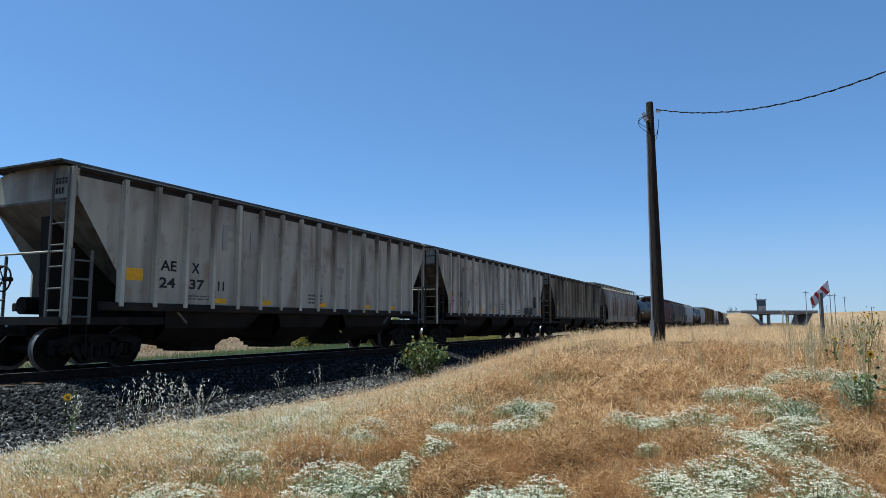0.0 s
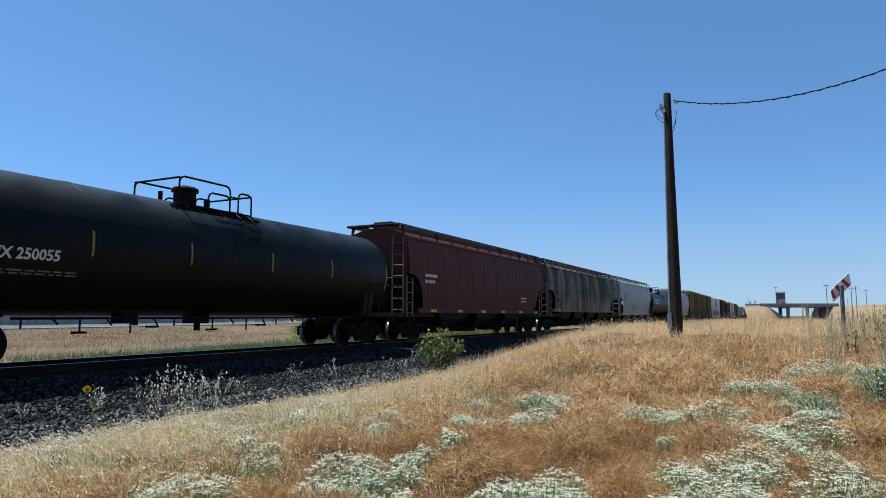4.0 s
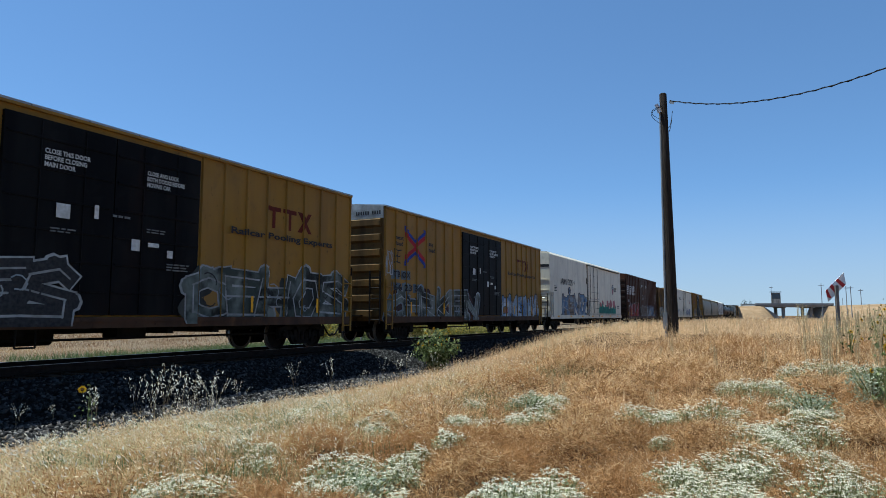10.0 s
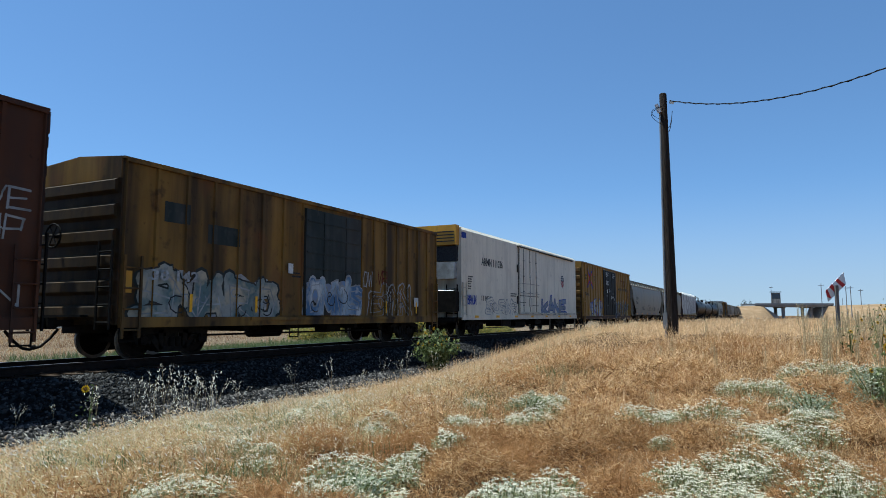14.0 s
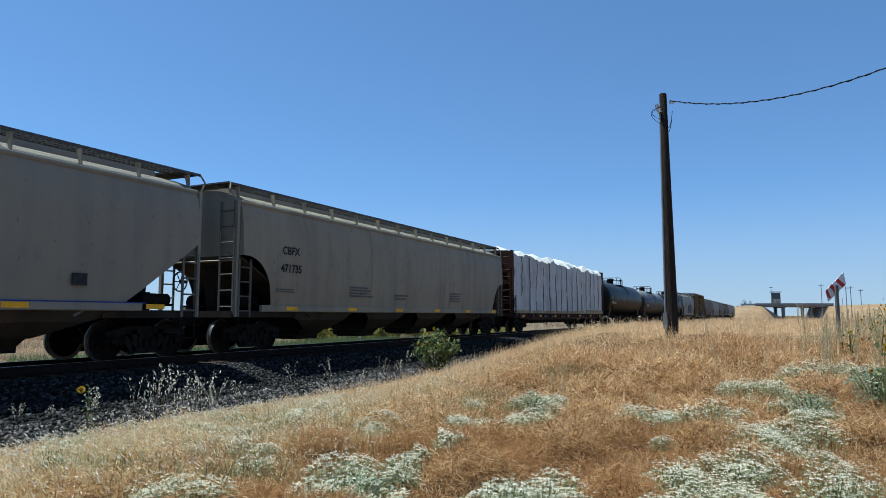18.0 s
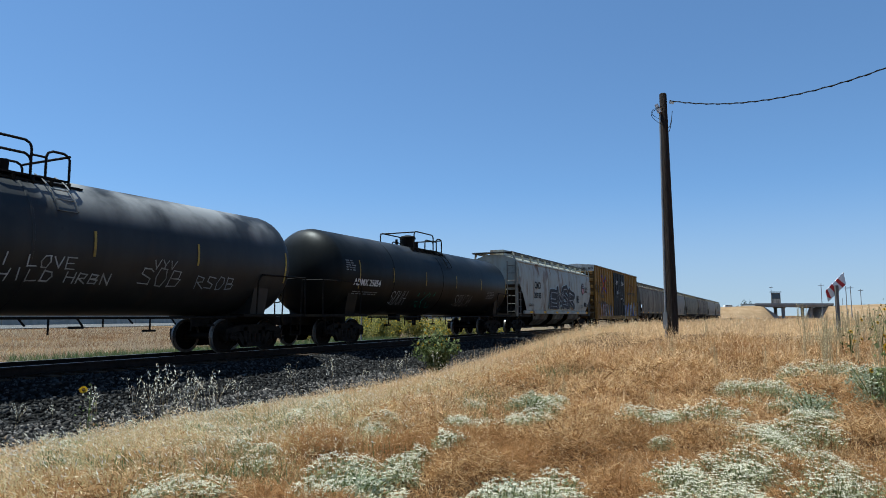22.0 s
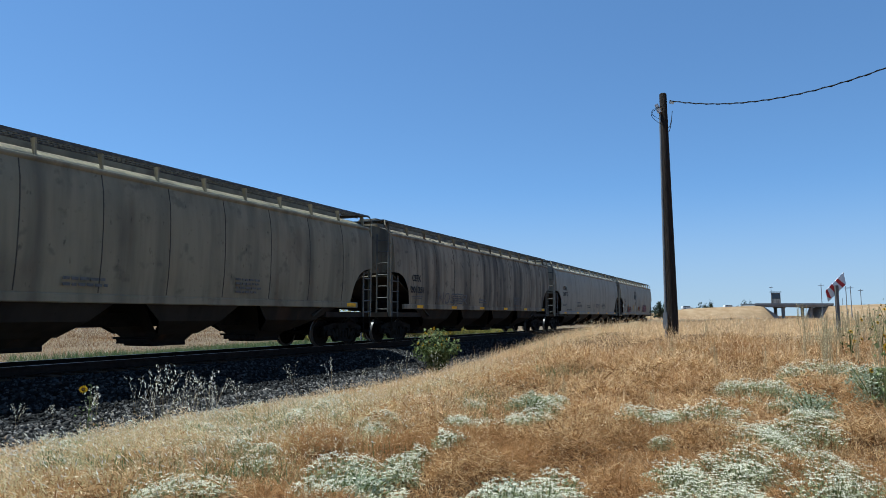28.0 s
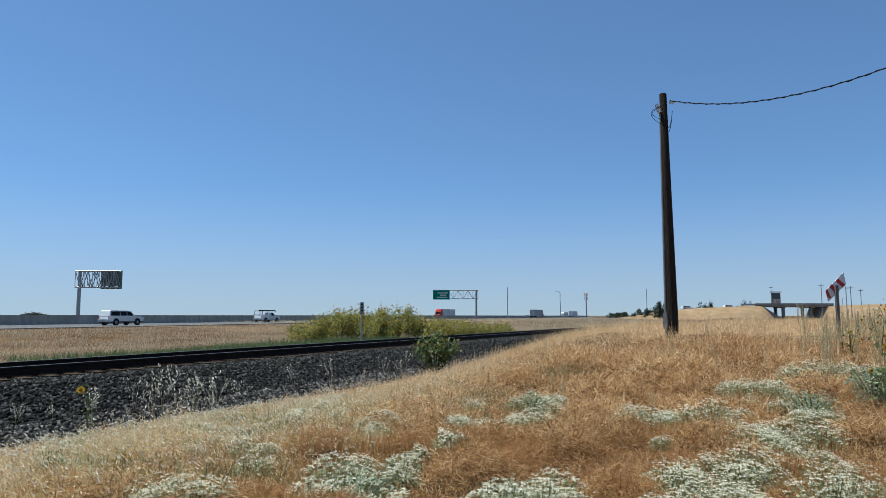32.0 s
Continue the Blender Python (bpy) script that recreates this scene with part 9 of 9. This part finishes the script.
def put(depth, px, z=0.0):
    """A place in the distance: metres ahead along the view, and its sideways share, in thousandths of the depth."""
    s = depth * px / 1000
    return Vector((depth * .8964 + s * .4432, depth * .4432 - s * .8964, z))


def bank(name, label, depth, crest, thick, base=-1.0):
    """An earth bank across the view; crest: (sideways share, height) from end to end."""
    m = Mb()
    vs = []
    for px, z in crest:
        for dd, zz in ((-2.2 * (z + 1.2), base), (0, z), (thick, z), (thick + 2.2 * (z + 1.2), base)):
            p = put(depth + dd, px)
            vs.append((p.x, p.y, zz))
    m.add(vs, [(i * 4 + j, (i + 1) * 4 + j, (i + 1) * 4 + j + 1, i * 4 + j + 1) for i in range(len(crest) - 1) for j in range(3)] + [(0, 1, 2, 3), tuple(range(4 * len(crest) - 4, 4 * len(crest)))])
    return tagged(new(name, m.mesh(name, M_DRYHILL, False)), label, "embankment", kind="structure")


bank("embankment", "dry grassy approach ramp of the far bridge", 300, [(215, -.9), (255, -.3), (290, 1.1), (330, 3.1), (380, 4.4), (430, 5.0), (474, 5.5), (481, 5.2), (500, -.9)], 14)
bank("embankment", "dry grassy abutment of the far bridge", 300, [(566, -.9), (578, 5.4), (620, 5.9), (700, 6.6), (800, 7.4), (1100, 8)], 14)
bridge = tagged(new("overpass_bridge"), "low grey concrete road bridge on round piers", "bridge")
a, b = put(302, 478), put(302, 572)
ang = math.degrees(math.atan2(b.y - a.y, b.x - a.x))
ln = (b - a).length
part("deck", Mb().prism([(-2, 5.1), (11, 5.1), (11, 5.6), (11.4, 5.7), (11.4, 6.6), (11.1, 6.6), (11.1, 5.75), (-2.1, 5.75), (-2.1, 6.6), (-2.4, 6.6), (-2.4, 5.7), (-2, 5.6)], "x", -4, ln + 3), M_BRIDGE, bridge)
for yy in (0, 4.5, 9):
    part("girder", Mb().box(-4, yy - .3, 4.9, ln + 3, yy + .3, 5.1), M_BRIDGE, bridge)
for q in (.36, .8):
    part("pier_cap", Mb().box(ln * q - .5, -.5, 4.5, ln * q + .5, 9.5, 4.92), M_BRIDGE, bridge)
    for yy in (1, 8):
        part("pier", Mb().cyl((ln * q, yy, -1), (ln * q, yy, 4.5), .75, n=12), M_BRIDGE, bridge)
part("abutment_slope", Mb().prism([(-3, 5.05), (1, 4.55), (ln * .33, -1), (-3, -1)], "y", -1.8, 10.8), M_BRIDGE, bridge, "dark concrete slope paving under the deck")
part("abutment_slope", Mb().prism([(ln + 3, 5.05), (ln - 1, 4.55), (ln * .88, -1), (ln + 3, -1)], "y", -1.8, 10.8), M_BRIDGE, bridge)
bridge.matrix_basis = pose(a.x, a.y, 0, 0, 0, ang)
p = put(330, 500)
bill = tagged(new("billboard"), "tall pale billboard on a post behind the bridge", "billboard")
part("post", Mb().cyl((0, 0, -1), (0, 0, 7), .4, n=10), M_GALV, bill)
part("panel", Mb().box(-2.2, -.3, 6.4, 2.2, .3, 12.4), M_FARSTEEL, bill, "dark display frame")
part("panel_face", Mb().box(-1.95, -.36, 7.0, 1.95, -.31, 9.3), M_DIRTYWHITE, bill, "pale lower half of the display")
part("panel_band", Mb().box(-1.95, -.37, 9.5, 1.95, -.31, 11.8), M_GREYBLUE, bill, "grey-blue upper half of the display")
part("lamp_bar", Mb().box(-2.7, -.5, 12.6, 2.7, .5, 12.9), M_STEEL, bill)
part("aerial", Mb().cyl((-2.1, 0, 12.4), (-2.1, 0, 15.2), .1, n=6).box(-2.9, -.06, 14.9, -1.3, .06, 15.1), M_FARSTEEL, bill)
bill.matrix_basis = pose(p.x, p.y, 0, 0, 0, -63.7)
for i, (px, depth, h, rr) in enumerate(((263, 318, 2.9, 4.0), (303, 302, 5.6, 5.2), (328, 295, 9.0, 2.6), (392, 330, 9.0, 3.4), (452, 335, 9.0, 3.0), (-612, 220, 2.6, 3.4))):
    p = put(depth, px)
    t = shrub(p.x, p.y, rr, rr, h, 2600, .6, M_DARKLEAF, 200 + i, "tree", "dark green tree far across the field", "tree")
M_FARPOLE = plain("far_pole", (0.22, 0.21, 0.2), (0.3, 0.29, 0.28), 2, 0.8)
for i, (px, depth, h) in enumerate(((97, 260, 12), (176, 330, 12.5), (306, 300, 13), (569, 280, 14.5), (606, 260, 12.5), (613, 270, 13), (628, 300, 13), (600, 420, 12))):
    p = put(depth, px)
    t = tagged(new("utility_pole"), "thin pole far across the field", "utility pole", "far poles")
    part("shaft", Mb().cyl((0, 0, -1), (0, 0, h), .2, .12, 8), M_FARPOLE, t)
    if i in (3, 4, 5, 6):
        part("crossarm", Mb().box(-1.2, -.08, h - .8, 1.2, .08, h - .6), M_FARPOLE, t)
    if i == 1:
        part("lamp_arm", Mb().tube([(0, 0, h), (-1.2, 0, h + .6), (-2.6, 0, h + .7)], .1, 5), M_FARPOLE, t)
    t.matrix_basis = pose(p.x, p.y, 0, 0, 0, -63.7)
p = put(300, 215)
t = tagged(new("cell_tower"), "slim antenna mast with panels at its head", "antenna mast")
part("mast", Mb().cyl((0, 0, -1), (0, 0, 11), .3, .2, 10), M_FARPOLE, t)
for zz in (8.2, 9.9):
    for k in range(3):
        aa = 2.1 * k
        part("antenna_panel", Mb().box(.75 * math.cos(aa) - .2, .75 * math.sin(aa) - .2, zz, .75 * math.cos(aa) + .2, .75 * math.sin(aa) + .2, zz + 1.3), M_SIGNWHITE, t)
t.matrix_basis = pose(p.x, p.y, 0)

# ---- vehicles on the freeway ----
M_CARWHITE = plain("car_white", (0.7, 0.7, 0.7), (0.62, 0.62, 0.62), 1.5, 0.3)
M_CARGREY = plain("car_grey", (0.12, 0.13, 0.15), (0.16, 0.17, 0.19), 1.5, 0.3)
M_GLASS = plain("tinted_glass", (0.008, 0.009, 0.01), (0.012, 0.013, 0.014), 3, 0.3)
M_TYRE = plain("tyre", (0.015, 0.015, 0.015), (0.03, 0.03, 0.03), 12, 0.9)
M_TRAILER = plain("trailer_side", (0.55, 0.56, 0.57), (0.45, 0.46, 0.47), 1.2, 0.5)
M_TRAILERDARK = plain("trailer_dark_side", (0.26, 0.275, 0.29), (0.33, 0.34, 0.35), 1.2, 0.5)
M_CABRED = plain("cab_red", (0.4, 0.03, 0.025), (0.32, 0.025, 0.02), 2, 0.35)


def road_wheels(v, xs, half_w, r):
    me = Mb()
    me.lathe([(r * .55, -.13), (r * .95, -.13), (r, -.09), (r, .09), (r * .95, .13), (r * .55, .13)], 20, lambda a, b, h: (a, h, b))
    tyre = me.mesh("tyre", M_TYRE, False)
    rim = Mb().lathe([(.05, -.14), (r * .5, -.14), (r * .58, -.1), (r * .58, .1), (r * .5, .14), (.05, .14)], 16, lambda a, b, h: (a, h, b)).mesh("rim", M_SILVER, False)
    for x in xs:
        for s in (-1, 1):
            w = part("wheel", Mb().cyl((0, -.06, 0), (0, .06, 0), .06, n=8).mesh("wheel", M_STEEL), None, v, at=pose(x, s * half_w, r))
            part("tyre", tyre, None, w)
            part("rim", rim, None, w)


def suv(label, mat, rack=False):
    v = tagged(new("pickup_truck" if rack else "suv"), label, "truck" if rack else "car")
    low = [(-2.75, .5), (2.62, .5), (2.8, .66), (2.78, 1.02), (2.55, 1.12), (1.3, 1.2), (-2.74, 1.2), (-2.82, .8)]
    part("body", Mb().prism(low, "y", -.97, .97), mat, v)
    part("rocker_panel", Mb().box(-2.7, -.95, .36, 2.66, .95, .5, .03), M_GLASS, v, "black lower trim")
    cab = [(1.38, 1.2), (.78, 1.74), (.4, 1.88), (-2.4, 1.9), (-2.62, 1.8), (-2.76, 1.2)] if not rack else [(1.35, 1.2), (.8, 1.75), (-.7, 1.78), (-.9, 1.2)]
    m = Mb()
    n = len(cab)
    m.add([(x, s * (.93 - .17 * (z - 1.2) / .7), z) for s in (-1, 1) for x, z in cab], [tuple(range(n)), tuple(range(n, 2 * n))] + [(k, (k + 1) % n, n + (k + 1) % n, n + k) for k in range(n)])
    part("cabin", m, mat, v)
    wins = [((1.12, 1.24), (.68, 1.74), (.1, 1.77), (.1, 1.24)), ((.02, 1.24), (.02, 1.77), (-1.0, 1.78), (-1.0, 1.24)), ((-1.08, 1.24), (-1.08, 1.78), (-2.4, 1.76), (-2.55, 1.24))][:3 if not rack else 1]
    for q in wins:
        for s in (-1, 1):
            m = Mb()
            m.add([(x, s * (.93 - .17 * (z - 1.2) / .7 + d), z) for d in (.004, .016) for x, z in q], [(0, 1, 2, 3), (4, 5, 6, 7)] + [(k, (k + 1) % 4, 4 + (k + 1) % 4, 4 + k) for k in range(4)])
            part("side_window", m, M_GLASS, v)
    for x in (-1.75, 1.75):
        for s in (-1, 1):
            part("wheel_arch", Mb().cyl((x, s * .96, .42), (x, s * .976, .42), .5, n=20), M_GLASS, v, "dark wheel arch")
    part("windscreen", Mb().prism([(1.36, 1.2), (1.38, 1.2), (.8, 1.8), (.78, 1.8)], "y", -.78, .78), M_GLASS, v)
    road_wheels(v, (-1.75, 1.75), .88, .4)
    for s in (-1, 1):
        part("headlight", Mb().box(2.76, s * .75 - .18, .82, 2.81, s * .75 + .18, 1.0), M_SIGNWHITE, v)
        part("tail_light", Mb().box(-2.82, s * .85 - .08, .8, -2.79, s * .85 + .08, 1.15), M_SIGNRED, v)
        part("mirror", Mb().box(.95, s * .97 - .1, 1.16, 1.1, s * .97 + .1, 1.34), mat, v)
    part("bumper", Mb().box(2.7, -.95, .42, 2.86, .95, .66).box(-2.88, -.95, .42, -2.7, .95, .66), M_SILVER, v)
    if rack:
        rk = Mb()
        for s in (-1, 1):
            rk.tube([(-2.6, s * .85, 1.16), (-2.6, s * .85, 2.1), (1.4, s * .85, 2.1), (1.5, s * .85, 1.9)], .05, 6).tube([(-1.0, s * .85, 1.16), (-1.0, s * .85, 2.1)], .05, 6)
        for x in (-2.6, -1.0, .6):
            rk.tube([(x, -.85, 2.1), (x, .85, 2.1)], .05, 6)
        rk.box(-2.4, -.5, 2.13, 1.9, .1, 2.28)
        part("ladder_rack", rk, M_STEEL, v)
        part("tool_box", Mb().box(-2.7, -.95, 1.16, -1.05, .95, 1.45), mat, v)
    return v


def semi(label, cabmat, trailmat):
    v = tagged(new("semi_truck"), label, "truck")
    part("cab", Mb().prism([(9.0, .6), (11.0, .6), (11.05, 1.6), (9.6, 1.9), (9.2, 2.9), (8.7, 3.7), (6.9, 3.95), (6.9, .6)], "y", -1.2, 1.2), cabmat, v)
    part("windscreen", Mb().prism([(9.64, 1.95), (9.66, 1.95), (9.26, 2.88), (9.24, 2.88)], "y", -1.05, 1.05), M_GLASS, v)
    for s in (-1, 1):
        part("side_window", Mb().prism([(9.4, 2.0), (9.1, 2.8), (8.3, 2.8), (8.3, 2.0)], "y", s * 1.202, s * 1.215), M_GLASS, v)
    part("bumper", Mb().box(10.9, -1.2, .4, 11.15, 1.2, .9), M_SILVER, v)
    part("trailer", Mb().box(-9.5, -1.28, 1.15, 6.6, 1.28, 4.1, .03), trailmat, v)
    part("frame", Mb().box(-9.3, -.5, .85, 10.5, .5, 1.15), M_STEEL, v)
    part("skirt", Mb().box(-5.5, -1.25, .45, 3.4, -1.2, 1.15).box(-5.5, 1.2, .45, 3.4, 1.25, 1.15), trailmat, v)
    part("roof_fairing", Mb().prism([(8.6, 3.7), (6.95, 4.1), (6.95, 3.9)], "y", -1.15, 1.15), cabmat, v)
    road_wheels(v, (9.9, 5.9, 4.7, -7.2, -8.4), 1.05, .5)
    return v


ROAD_TURN = math.degrees(math.atan(SLOPE))
VEHICLES = [("suv", 59.5, 8, 29, "white full-size sport utility vehicle on the freeway", M_CARWHITE), ("suv", 96.5, 12, 29, "white pickup truck with a ladder rack", M_CARWHITE, True),
            ("semi", 265, 40, -27, "semi truck with red cab and pale trailer", M_CABRED, M_TRAILER), ("semi", 310, 8, 30, "semi truck with dark trailer", M_CARGREY, M_TRAILERDARK), ("semi", 417, 8, 26, "semi truck with white cab and dull grey trailer", M_CARWHITE, M_TRAILER),
            ("semi", 540, 36, -27, "semi truck with white cab and grey trailer", M_CARWHITE, M_TRAILER), ("suv", 395, 34, -30, "white car on the freeway", M_CARWHITE), ("suv", 620, 10, 29, "grey car on the freeway", M_CARGREY)]
TRAFFIC = []
for kind, x_end, off, speed, *args in VEHICLES:
    v = {"suv": suv, "semi": semi}[kind](*args)
    TRAFFIC.append((v, x_end, off, speed))


def parked(v, p, turn):
    v.matrix_basis = pose(p.x, p.y, p.z, 0, 0, turn)


parked(suv("white van on the bridge ramp", M_CARWHITE), put(309, 367, 3.6), -57)
parked(suv("white car on the bridge ramp", M_CARWHITE), put(308, 430, 4.0), -57)


# ---- what moves ----
def motions():
    for car, x0 in CARS:
        walk(car, [(0.0, pose(x0, TRACK_Y, 0)), (16.0, pose(x0 - 16 * SPEED, TRACK_Y, 0)), (32.0, pose(x0 - 32 * SPEED, TRACK_Y, 0))])
    start = dict((c, x) for c, x in CARS)
    for car, wheel, x in ALL_WHEELS:
        # turning is keyed for the stretch in which the car passes the camera
        t0 = max(0.0, (start[car] - 34) / SPEED)
        t1 = min(32.0, (start[car] + 16) / SPEED)
        first, last = math.floor(t0 * FPS), math.ceil(t1 * FPS)
        if last <= first:
            continue
        rows = [(k / FPS, pose(x, 0, WHEEL_R) @ Matrix.Rotation(-SPEED * k / FPS / WHEEL_R, 4, "Y")) for k in range(first, last + 1)]
        if first > 0:
            rows.insert(0, (0.0, rows[0][1]))
        if last < 32 * FPS:
            rows.append((32.0, rows[-1][1]))
        walk(wheel, rows)
    # the breeze moves the single sunflower and the oats
    rnd = random.Random(31)
    for plant in SWAYING:
        m, ph = plant.matrix_basis.copy(), rnd.uniform(0, 6)
        walk(plant, [(t, m @ pose(0, 0, 0, 2.6 * math.sin(1.9 * t + ph) + 1.2 * math.sin(4.1 * t), 2.2 * math.cos(2.3 * t + ph), 0)) for t in np.linspace(0, 32, 65)])
    for v, x_end, off, speed in TRAFFIC:
        turn = ROAD_TURN if speed > 0 else ROAD_TURN + 180
        walk(v, [(t, Matrix.Translation(road_pt(x_end - speed * (32 - t), off, -.2)) @ pose(0, 0, 0, 0, 0, turn)) for t in (0.0, 16.0, 32.0)])


motions()
